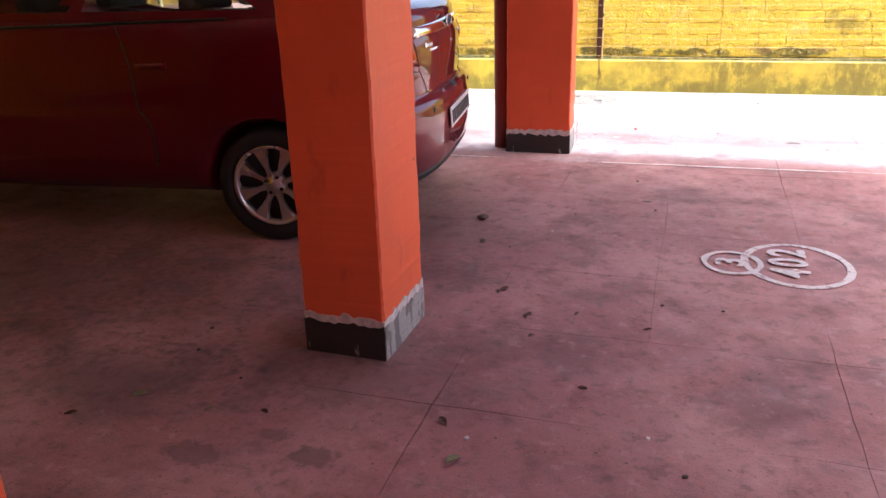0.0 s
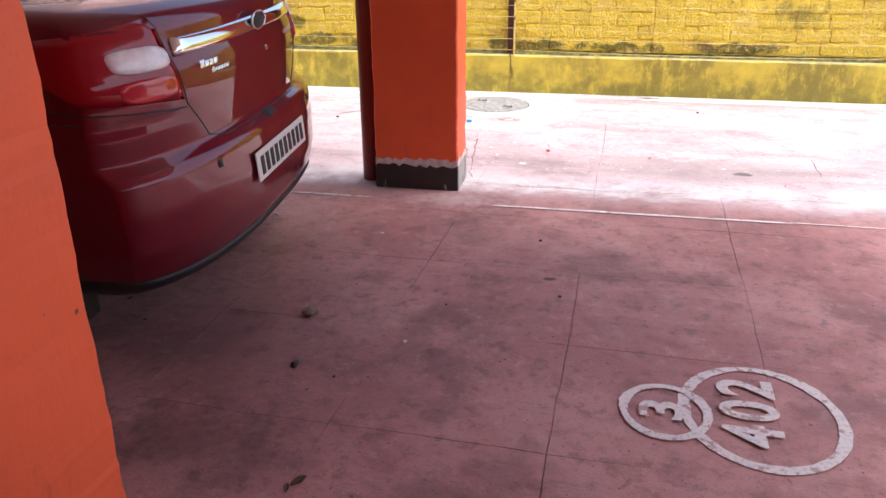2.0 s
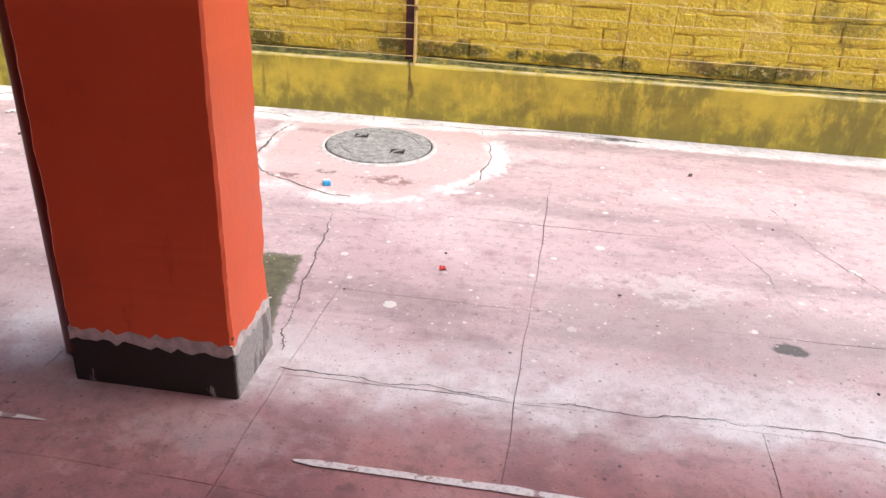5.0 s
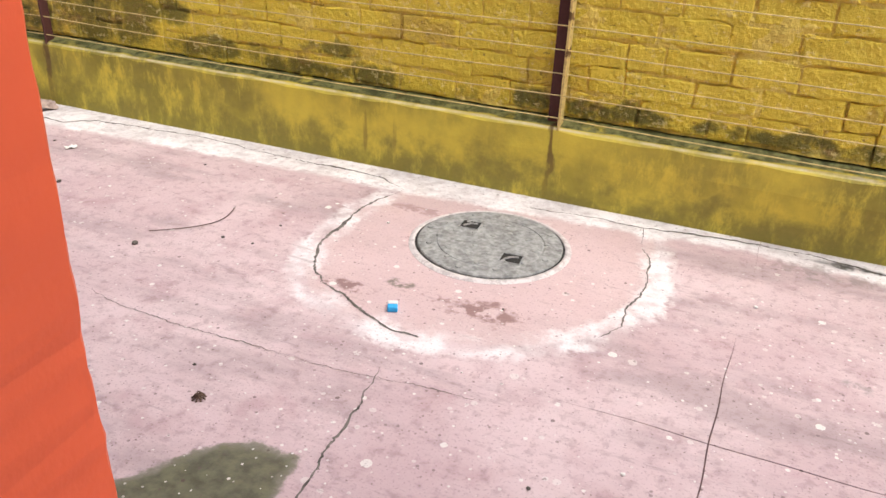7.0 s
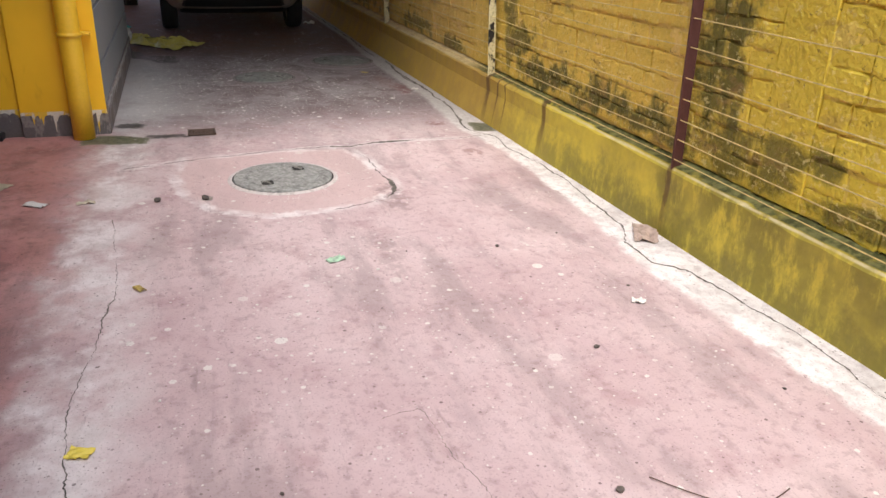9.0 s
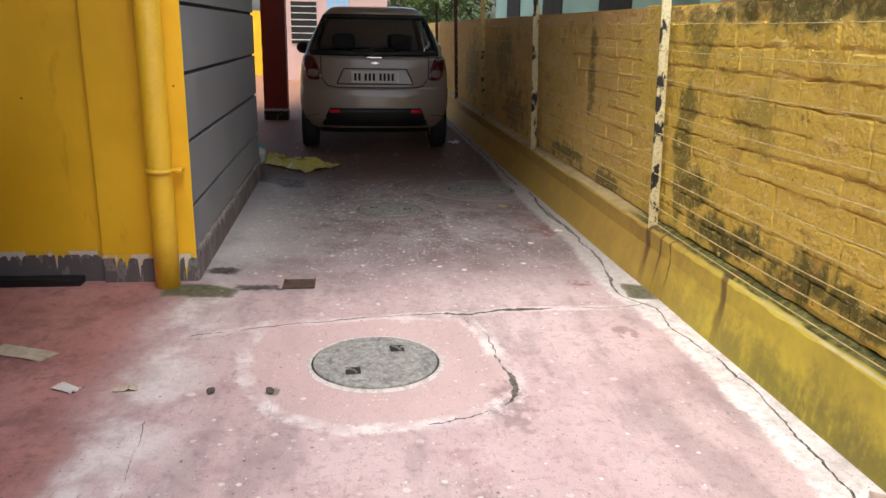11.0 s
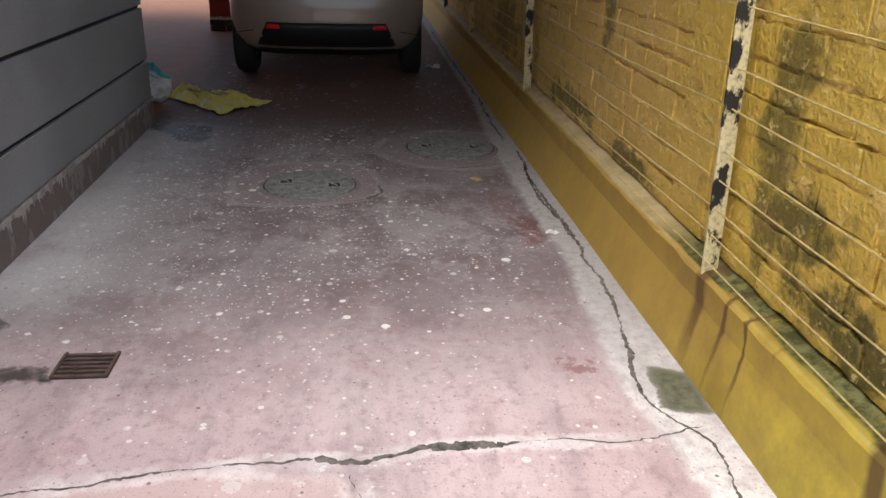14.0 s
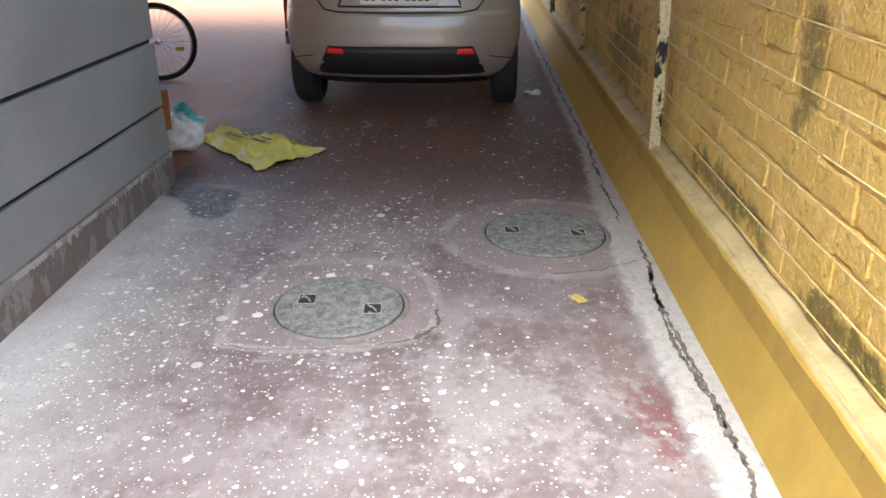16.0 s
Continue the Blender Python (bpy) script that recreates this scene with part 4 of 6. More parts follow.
CEIL = 3.1
turned = pillar(-1.188, -0.882, -1.330, -0.952, CEIL, ORANGE, "orange painted concrete pillar with chipped black skirting")
turned.matrix_world = pose(-0.882, -1.33, 0, 0, 0, -3.5) @ pose(0.882, 1.33, 0)
pillar(-1.04, -0.608, 1.652, 1.905, CEIL, ORANGE, "orange pillar with black skirting at the lane edge")
pillar(-1.80, -1.42, -2.80, -2.43, CEIL, ORANGE, "orange painted pillar standing on the red floor")
pillar(-13.25, -12.95, 1.33, 1.66, CEIL, REDPAINT, "dark red concrete pillar beside the parked hatchback", False)


def downpipe(x, y, r, z1, mat, label, bracket_z):
    root = new("drainpipe")
    tagged(root, label, "drainpipe")
    part("pipe", lathe(bmesh.new(), [(r, 0.002), (r, 0.25), (r * 1.0, z1)], 24, pose(x, y, 0)), mat, root, smooth=False)
    for z in bracket_z:
        bm = bmesh.new()
        lathe(bm, [(r, z), (r + 0.007, z), (r + 0.007, z + 0.022), (r, z + 0.022)], 24, pose(x, y, 0), False)
        box(bm, x - r - 0.012, x + 0.0, y + r * 0.9, y + r + 0.045, z + 0.004, z + 0.018, 0.003)
        part("bracket", bm, mat, root)
    for p in root.children:
        p.data.polygons.foreach_set("use_smooth", [True] * len(p.data.polygons))
    return root


downpipe(-1.10, 1.79, 0.052, CEIL, PIPE_RED, "red-brown drainpipe beside the orange pillar", [1.0])
downpipe(-5.355, 1.615, 0.060, CEIL, PIPE_YELLOW, "yellow painted drainpipe on the yellow wall", [0.58, 1.62])

# yellow end wall with its pilaster, grey grooved side wall
CX, GY0, GEND = -5.44, 1.745, -8.42
yw = part("wall_yellow", box(bmesh.new(), CX - 0.25, CX - 0.03, -9, 1.28, 0.155, CEIL, 0.004), YELLOW)
tagged(yw, "bright yellow painted wall under the building", "wall", kind="structure")
part("pilaster", box(bmesh.new(), CX - 0.010, CX, 1.284, GY0, 0.14, CEIL, 0.002), YELLOW, yw)
part("skirting", box(bmesh.new(), CX - 0.25, CX - 0.024, -9, 1.28, -0.008, 0.153, 0.003), SKIRT_GREY, yw)
part("skirting", box(bmesh.new(), CX - 0.010, CX + 0.005, 1.284, GY0 + 0.004, -0.008, 0.137, 0.002), SKIRT_GREY, yw)


def paint_drips(a, b, z, out, mat, parent, seed, long=0.05):
    """A ragged lower edge of wall paint with runs over the skirting, from a to b."""
    r = random.Random(seed)
    t = Vector(b) - Vector(a)
    ln = t.length
    t.normalize()
    k = int(ln / 0.007)
    bm = bmesh.new()
    cols = []
    run = 0.0
    for i in range(k + 1):
        run = r.expovariate(1 / (long * 0.45)) if r.random() < 0.35 else run * 0.35
        p = Vector(a) + t * (ln * i / k)
        lo = z - 0.006 - min(run, long * 1.6) - 0.012 * max(0, noise.noise((i * 0.08, seed, 0)))
        cols.append([bm.verts.new((p.x + out[0] * q, p.y + out[1] * q, h)) for h, q in ((z + 0.012, 0.0), (z + 0.012, 0.0022), (lo, 0.0022), (lo, 0.0))])
    for c, d in zip(cols, cols[1:]):
        for q in range(4):
            bm.faces.new((c[q], c[(q + 1) % 4], d[(q + 1) % 4], d[q]))
    bm.faces.new(cols[0])
    bm.faces.new(cols[-1])
    return part("paint_run", bm, mat, parent)


paint_drips((CX - 0.024, -1.6), (CX - 0.024, 1.28), 0.150, (1, 0), DRIP_YELLOW, yw, 5)
paint_drips((CX + 0.005, 1.286), (CX + 0.005, GY0 + 0.003), 0.135, (1, 0), DRIP_YELLOW, yw, 6, 0.08)
part("sill", box(bmesh.new(), CX - 0.03, CX + 0.06, -0.6, 1.18, -0.006, 0.035, 0.005), BLACK, yw, "low dark channel at the wall foot")
gw = part("wall_grey", box(bmesh.new(), GEND + 0.004, CX - 0.013, 1.50, GY0 - 0.02, -0.008, CEIL), GROOVE)
tagged(gw, "blue-grey painted wall with dark horizontal grooves", "wall", kind="structure")
for z0, z1 in ((0.17, 0.385), (0.405, 0.71), (0.73, 1.04), (1.06, 1.37), (1.39, 1.70), (1.72, 2.03), (2.05, CEIL)):
    part("wall_panel", box(bmesh.new(), GEND, CX - 0.012, 1.496, GY0, z0, z1, 0.003), GREY, gw)
part("skirting", box(bmesh.new(), GEND - 0.004, CX - 0.012, 1.49, GY0 + 0.010, -0.008, 0.168, 0.004), SKIRT_BROWN, gw)
paint_drips((GEND, GY0 + 0.010), (CX - 0.014, GY0 + 0.010), 0.155, (0, 1), DRIP_PALE, gw, 7, 0.03)

# the building above: unseen ceilings, edges set for the light, and added closing walls
ceil = part("ceiling", box(bmesh.new(), -13.6, 3.2, -2.6, 1.72, CEIL, CEIL + 0.15), CEILING)
tagged(ceil, "white painted concrete ceiling over the parking", "ceiling", kind="structure")
# slab carried on beyond the boundary wall to keep sky light off the lane
bm = box(bmesh.new(), -9.0, -5.3, 1.724, 5.5, CEIL - 0.15, CEIL)
box(bm, -15.6, -9.004, 1.724, 4.5, CEIL - 0.15, CEIL)
ceil2 = part("ceiling_lane", bm, CONCRETE)
tagged(ceil2, "bare grey concrete slab over the lane", "ceiling", kind="structure")
ceil3 = part("ceiling_parking", box(bmesh.new(), -13.6, 4.6, -9.0, -2.604, CEIL, CEIL + 0.15), CEILING)
tagged(ceil3, "white painted concrete ceiling over the parking", "ceiling", kind="structure")
# unseen wall, added dark to hold down light from the south
back = part("added_wall_south", box(bmesh.new(), -16, 7.0, -9.2, -9.004, -0.03, CEIL), REDPAINT)
tagged(back, "unseen dark red wall added behind the parking area", "wall", kind="structure")

# unseen wall, added and coloured for what the red car reflects
east = part("added_wall_east", box(bmesh.new(), 7.0, 7.2, -9.2, 1.8, -0.03, 2.6), EAST)
tagged(east, "unseen pale mauve wall added to tone the car's reflections", "wall", kind="structure")

# ---- floor lines, bay paint and covers ----
def floor_line(x0, x1, y, w, label):
    r = random.Random(int(abs(x0) * 50))
    ob = part("floor_line", ribbon(bmesh.new(), wander([(x0, y), (x1, y - 0.004)], 0.05, 0.002, r), w, 0.004, r, 0.25), LINE)
    return tagged(ob, label, "floor line", kind="structure")


# thin pale strips along the edge of the covered floor
floor_line(-0.40, 0.99, 1.460, 0.020, "thin patchy white line on the floor")
floor_line(0.97, 1.7, 1.466, 0.010, "faint white line on the floor")
floor_line(-1.47, -1.02, 1.482, 0.015, "thin patchy white line on the floor")
floor_line(-4.0, -3.3, 1.322, 0.014, "thin patchy white line on the floor")


def ring_paint(bm, cx, cy, rx, ry, w, z):
    n = 120
    rows = []
    for i in range(n):
        a = 2 * math.pi * i / n
        k = w * (1 + 0.35 * noise.noise((cx * 9 + math.cos(a) * 1.7, math.sin(a) * 1.7, 2)) + 0.22 * noise.noise((math.cos(a) * 11, math.sin(a) * 11, cx)))
        rows.append([bm.verts.new((cx + (rx + s * k / 2) * math.cos(a), cy + (ry + s * k / 2) * math.sin(a), z)) for s in (-1, 1)])
    for i in range(n):
        a, b = rows[i], rows[(i + 1) % n]
        bm.faces.new((a[0], a[1], b[1], b[0]))


def numeral(text, x, y, size, tall, parent):
    cu = bpy.data.curves.new("numeral", "FONT")
    cu.body, cu.size, cu.align_x, cu.align_y, cu.offset = text, size, "CENTER", "CENTER", 0.0055
    cu.space_character = 1.22
    ob = new("numeral", cu)
    me = bpy.data.meshes.new_from_object(ob.evaluated_get(bpy.context.evaluated_depsgraph_get()))
    bpy.data.objects.remove(ob)
    me.materials.append(NUMBER)
    ob = new("numeral", me)
    ob.matrix_world = pose(x, y, 0.0075, 0, 0, 88) @ Matrix.Diagonal((1, tall, 1, 1))
    ob.parent = parent
    return ob


mark = new("parking_mark")
tagged(mark, "white hand-painted parking bay numerals in two circles on the floor", "floor mark", kind="structure")
bm = bmesh.new()
ring_paint(bm, 0.600, -0.135, 0.215, 0.245, 0.032, 0.0035)
part("large_circle", bm, NUMBER, mark)
bm = bmesh.new()
ring_paint(bm, 0.330, -0.165, 0.118, 0.128, 0.026, 0.0055)
part("small_circle", bm, NUMBER, mark)
numeral("402", 0.575, -0.125, 0.195, 1.12, mark)
numeral("3", 0.325, -0.165, 0.21, 0.8, mark)


def manhole(cx, cy, r, turn, label):
    root = new("manhole_cover")
    root.matrix_world = pose(cx, cy, 0, 0, 0, turn)
    tagged(root, label, "manhole cover", group="manhole covers in the lane")
    # covers west of x -6 get darker cement
    part("rim", lathe(bmesh.new(), [(r * 1.03, 0.001), (r * 1.035, 0.008), (r * 1.075, 0.007), (r * 1.12, 0.001)], 64, None, False), RIM if cx > -6 else RIM_DARK, root, smooth=True)
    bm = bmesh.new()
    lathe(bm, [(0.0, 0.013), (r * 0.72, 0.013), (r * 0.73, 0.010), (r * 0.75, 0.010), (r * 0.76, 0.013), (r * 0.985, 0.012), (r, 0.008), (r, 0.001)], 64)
    part("disc", bm, COVER if cx > -6 else COVER_DARK, root)
    part("seat_gap", lathe(bmesh.new(), [(r * 0.99, 0.0015), (r * 1.032, 0.0015), (r * 1.032, 0.004), (r * 0.99, 0.004)], 64, None, False), HOLE, root)
    for i in range(34):
        a, q = 2.4 * i, r * 0.92 * math.sqrt((i + 0.5) / 34)
        part("stud", lathe(bmesh.new(), [(0.0, 0.0152), (0.007, 0.0150), (0.0115, 0.0125)], 9, pose(q * math.cos(a), q * math.sin(a), 0)), STUD if cx > -6 else COVER_DARK, root, smooth=True)
    for s in (-1, 1):
        at = pose(s * r * 0.56, 0, 0, 0, 0, -turn + 4)
        bm = bmesh.new()
        merge(bm, box(bmesh.new(), -0.033, 0.033, -0.029, 0.029, 0.0132, 0.0148, 0.001), at)
        pk = part("lift_pocket", bm, HOLE, root)
        bm = bmesh.new()
        merge(bm, tube(bmesh.new(), [(-0.022, -0.016, 0.0155), (0.0, 0.004, 0.0175), (0.022, 0.014, 0.0155)], 0.004, 6), at)
        part("lift_bar", bm, ALLOY_OLD, pk)
        bm = bmesh.new()
        merge(bm, tube(bmesh.new(), [(a, b, 0.0138) for a, b in ((-0.035, -0.031), (0.035, -0.031), (0.035, 0.031), (-0.035, 0.031), (-0.035, -0.031))], 0.003, 5), at)
        part("pocket_edge", bm, COVER, pk)
    return root


TURNS = (-40.0, -41.0, 75.0, -95.0)
for (cx, cy, r), turn in zip(MANHOLES, TURNS):
    manhole(cx, cy, r, turn, "round grey cement manhole cover with two lift pockets")

# drain grate
grate = new("drain_grate")
tagged(grate, "rusty iron drain grate sunk in the lane", "drain grate")
part("pit", box(bmesh.new(), -5.41, -5.27, 2.195, 2.345, 0.0005, 0.003), HOLE, grate)
for i in range(6):
    part("bar", box(bmesh.new(), -5.402 + i * 0.024, -5.391 + i * 0.024, 2.20, 2.340, 0.0032, 0.011, 0.002), RUST, grate)
part("side", box(bmesh.new(), -5.41, -5.27, 2.189, 2.199, 0.001, 0.012, 0.002), RUST, grate)
part("side", box(bmesh.new(), -5.41, -5.27, 2.341, 2.351, 0.001, 0.012, 0.002), RUST, grate)

# ---- fence posts and wires ----
def post(x, mat, edge_mat, label):
    root = new("fence_post")
    tagged(root, label, "fence post", group="iron fence posts on the wall plinth")
    y = PLINTH_Y + 0.016
    bm = bmesh.new()
    for z0, z1 in ((PLINTH_Z - 0.01, 0.9), (0.9, 1.75)):
        box(bm, x - 0.045, x + 0.004, y + 0.030, y + 0.036, z0, z1, 0.001)
    part("flange", bm, mat, root)
    part("edge", box(bmesh.new(), x + 0.004, x + 0.014, y - 0.012, y + 0.036, PLINTH_Z - 0.01, 1.75, 0.0015), edge_mat, root)
    tip = Matrix.Identity(4)
    tip[1][2] = -0.03 if x < -4 else -0.01
    for p in root.children:
        p.data.transform(Matrix.Translation((0, 0, PLINTH_Z)) @ tip @ Matrix.Translation((0, 0, -PLINTH_Z)))
    return root


for x, m, e, lab in ((2.3, IRON_BROWN, IRON_YELLOW, "brown angle-iron fence post with cream edge"), (-0.615, IRON_BROWN, IRON_YELLOW, "brown angle-iron fence post with cream edge"),
                     (-3.164, IRON_BROWN, IRON_BROWN, "brown painted angle-iron fence post"), (-5.304, IRON_CREAM, IRON_CREAM, "iron fence post in flaking cream over black paint"),
                     (-8.10, IRON_BROWN, IRON_CREAM, "iron fence post with flaking cream and brown paint"), (-10.80, IRON_YELLOW, IRON_YELLOW, "yellow painted iron fence post"),
                     (-13.2, IRON_YELLOW, IRON_BROWN, "yellow painted iron fence post"), (-15.8, IRON_BROWN, IRON_BROWN, "brown painted iron fence post")):
    post(x, m, e, lab)
for z in (0.335, 0.42, 0.50, 0.585, 0.67, 0.79, 0.90, 1.06, 1.2, 1.33):
    r = random.Random(int(z * 1000))
    pts = []
    posts = [7.0, 4.6, 2.3, -0.615, -3.164, -5.304, -8.10, -10.80, -13.2, -15.8, -18.5]
    for a, b in zip(posts, posts[1:]):
        sag = r.uniform(0.004, 0.018)
        for i in range(6):
            f = i / 6
            pts.append((a + (b - a) * f, PLINTH_Y + 0.012 + r.uniform(-0.002, 0.002), z - sag * 4 * f * (1 - f)))
    wire = part("fence_wire", tube(bmesh.new(), pts, 0.0023, 6), WIRE)
    tagged(wire, "thin yellow-painted wire strung between iron posts", "wire", group="wires of the fence")


# ---- cars ----
def lerp_rows(rows, z):
    if z <= rows[0][0]:
        return rows[0][1:]
    for a, b in zip(rows, rows[1:]):
        if z <= b[0]:
            f = (z - a[0]) / (b[0] - a[0])
            return tuple(p + (q - p) * f for p, q in zip(a[1:], b[1:]))
    return rows[-1][1:]


def outline(row, k=44):
    """Half of the plan at one height, from the middle of the tail round to the middle of the nose. Row: half width, tail, nose, depth of the tail's and the nose's curve."""
    w, xr, xf, dr, df = row
    pts = []
    for i in range(k + 1):
        a = math.pi / 2 * i / k
        u = math.sin(a) ** 0.75
        pts.append((xr - dr * (1 - (1 - u ** 3.0) ** 0.62), w * u))
    mid = []
    for i in range(1, 24):
        f = i / 24
        x0, x1 = xr - dr, xf + df
        mid.append((x0 + (x1 - x0) * f, w * (1 + 0.012 * math.sin(math.pi * f))))
    front = []
    for i in range(k, -1, -1):
        u = math.sin(math.pi / 2 * i / k) ** 0.75
        front.append((xf + df * (1 - (1 - u ** 3.0) ** 0.62), w * u))
    return pts + mid + front


def on_body(rows, s, z, off=0.0):
    """The point s metres round from the middle of the tail, at height z, moved out by off."""
    pts = outline(lerp_rows(rows, z))
    left, sgn = abs(s), 1 if s >= 0 else -1
    for a, b in zip(pts, pts[1:]):
        d = math.hypot(b[0] - a[0], b[1] - a[1])
        if left <= d or d == 0:
            f = left / d if d else 0
            tx, tu = (b[0] - a[0]) / (d or 1), (b[1] - a[1]) / (d or 1)
            return Vector((a[0] + (b[0] - a[0]) * f + tu * off, sgn * (a[1] + (b[1] - a[1]) * f - tx * off), z))
        left -= d
    return Vector((pts[-1][0], 0, z))


def skin(bm, rows, zs, keep=None, cap=(True, True)):
    """Skins the body between the heights zs. keep(x, y, z) chooses the faces."""
    rings = []
    for z in zs:
        half = outline(lerp_rows(rows, z))
        ring = half + [(x, -u) for x, u in half[-2:0:-1]]
        rings.append([(x, u, z) for x, u in ring])
    n = len(rings[0])
    made = {}

    def vert(i, j):
        if (i, j) not in made:
            made[i, j] = bm.verts.new(rings[i][j])
        return made[i, j]
    for i in range(len(rings) - 1):
        for j in range(n):
            j2 = (j + 1) % n
            cx, cy = (rings[i][j][0] + rings[i + 1][j2][0]) / 2, (rings[i][j][1] + rings[i + 1][j2][1]) / 2
            if keep is None or keep(cx, cy, (zs[i] + zs[i + 1]) / 2):
                bm.faces.new((vert(i, j), vert(i, j2), vert(i + 1, j2), vert(i + 1, j)))
    if cap[0]:
        bm.faces.new([vert(0, j) for j in range(n)])
    if cap[1]:
        bm.faces.new([vert(len(rings) - 1, j) for j in range(n)])
    return bm


def patch(rows, corners, off, thick=0.006, nu=14, nz=5):
    """A raised piece that follows the body. Corners: (s, z) lower start, lower end, upper end, upper start."""
    bm = bmesh.new()
    (a, b, c, d) = corners
    top, low = [], []
    for i in range(nz + 1):
        for j in range(nu + 1):
            f, g = j / nu, i / nz
            s = (a[0] + (b[0] - a[0]) * f) * (1 - g) + (d[0] + (c[0] - d[0]) * f) * g
            z = (a[1] + (b[1] - a[1]) * f) * (1 - g) + (d[1] + (c[1] - d[1]) * f) * g
            edge = i in (0, nz) or j in (0, nu)
            top.append(bm.verts.new(on_body(rows, s, z, off - (thick * 0.5 if edge else 0))))
            low.append(bm.verts.new(on_body(rows, s, z, off - thick)))
    w = nu + 1
    for i in range(nz):
        for j in range(nu):
            q = (i * w + j, i * w + j + 1, (i + 1) * w + j + 1, (i + 1) * w + j)
            bm.faces.new([top[v] for v in q])
            bm.faces.new([low[v] for v in q[::-1]])
    rim = [j for j in range(w)] + [i * w + nu for i in range(1, nz + 1)] + [nz * w + j for j in range(nu - 1, -1, -1)] + [i * w for i in range(nz - 1, 0, -1)]
    for p, q in zip(rim, rim[1:] + rim[:1]):
        bm.faces.new((top[p], top[q], low[q], low[p]))
    return bm


def seam(rows, path, off=0.0015, r=0.0035):
    pts = []
    for a, b in zip(path, path[1:]):
        for i in range(8):
            f = i / 8
            pts.append(on_body(rows, a[0] + (b[0] - a[0]) * f, a[1] + (b[1] - a[1]) * f, off))
    pts.append(on_body(rows, *path[-1], off))
    return tube(bmesh.new(), pts, r, 6)


def lens(rows, s0, s1, z0, z1, off, dome=0.008, p=0.6, slant=0.0):
    """A domed, round-cornered lens that follows the body."""
    bm = bmesh.new()
    cs, cz, a, b = (s0 + s1) / 2, (z0 + z1) / 2, (s1 - s0) / 2, (z1 - z0) / 2
    rings = []
    for q in (1.0, 0.97, 0.8, 0.5):
        ring = []
        for i in range(36):
            c, s = math.cos(i * math.pi / 18), math.sin(i * math.pi / 18)
            u, v = q * math.copysign(abs(c) ** p, c), q * math.copysign(abs(s) ** p, s)
            ring.append(bm.verts.new(on_body(rows, cs + a * u + slant * v, cz + b * v, off + (dome * (1.15 - q * q) if q < 1 else -0.004))))
        rings.append(ring)
    for o, n in zip(rings, rings[1:]):
        for i in range(36):
            bm.faces.new((o[i], o[(i + 1) % 36], n[(i + 1) % 36], n[i]))
    bm.faces.new(rings[-1])
    bmesh.ops.recalc_face_normals(bm, faces=bm.faces)
    return bm


def car_wheel(r, rim_r, width, spokes, alloy, name="wheel"):
    """A wheel whose outer face looks along +y; its middle is the origin."""
    turn = pose(0, 0, 0, -90, 0, 0)
    hw = width / 2
    wheel = part(name, lathe(bmesh.new(), [(0.0, hw - 0.055), (rim_r * 0.98, hw - 0.055), (rim_r * 0.98, -hw + 0.02), (0.0, -hw + 0.02)], 40, turn), BLACK, smooth=False)
    t = bmesh.new()
    lathe(t, [(rim_r, -hw + 0.01), (rim_r + 0.03, -hw), (r - 0.025, -hw), (r - 0.006, -hw + 0.018), (r, -hw + 0.045), (r, hw - 0.045), (r - 0.006, hw - 0.018), (r - 0.025, hw), (rim_r + 0.03, hw), (rim_r, hw - 0.01), (rim_r, -hw + 0.01)], 48, turn, False)
    part("tyre", t, TYRE, wheel, smooth=True)
    rim = bmesh.new()
    lathe(rim, [(rim_r + 0.004, hw - 0.008), (rim_r + 0.004, hw - 0.002), (rim_r - 0.010, hw - 0.004), (rim_r - 0.016, hw - 0.03), (rim_r - 0.012, hw - 0.05)], 48, turn, False)
    part("rim", rim, alloy, wheel, smooth=True)
    for i in range(spokes):
        b = bmesh.new()
        out, inn = rim_r - 0.008, 0.035
        prof = [(inn, 0.018, hw - 0.022), (rim_r * 0.45, 0.013, hw - 0.016), (rim_r * 0.72, 0.026, hw - 0.012), (out, 0.046, hw - 0.016)]
        rws = []
        for rad, half, h in prof:
            rws.append([b.verts.new((rad, -half, h - 0.02)), b.verts.new((rad, -half * 0.75, h)), b.verts.new((rad, half * 0.75, h)), b.verts.new((rad, half, h - 0.02))])
        for p, q in zip(rws, rws[1:]):
            for e in range(4):
                b.faces.new((p[e], p[(e + 1) % 4], q[(e + 1) % 4], q[e]))
        b.faces.new(rws[0])
        b.faces.new(rws[-1])
        bmesh.ops.transform(b, matrix=turn @ pose(0, 0, 0, 0, 0, 360 * i / spokes), verts=b.verts)
        part("spoke", b, alloy, wheel)
    h = bmesh.new()
    lathe(h, [(0.0, hw - 0.012), (0.026, hw - 0.013), (0.030, hw - 0.02), (0.055, hw - 0.022), (0.06, hw - 0.05)], 28, turn)
    part("hub", h, alloy, wheel, smooth=True)
    for i in range(4):
        a = math.pi / 4 + math.pi / 2 * i
        part("wheel_nut", lathe(bmesh.new(), [(0.009, hw - 0.03), (0.009, hw - 0.014), (0.0, hw - 0.012)], 8, turn @ pose(0.043 * math.cos(a), 0.043 * math.sin(a), 0)), BLACK, wheel)
    return wheel


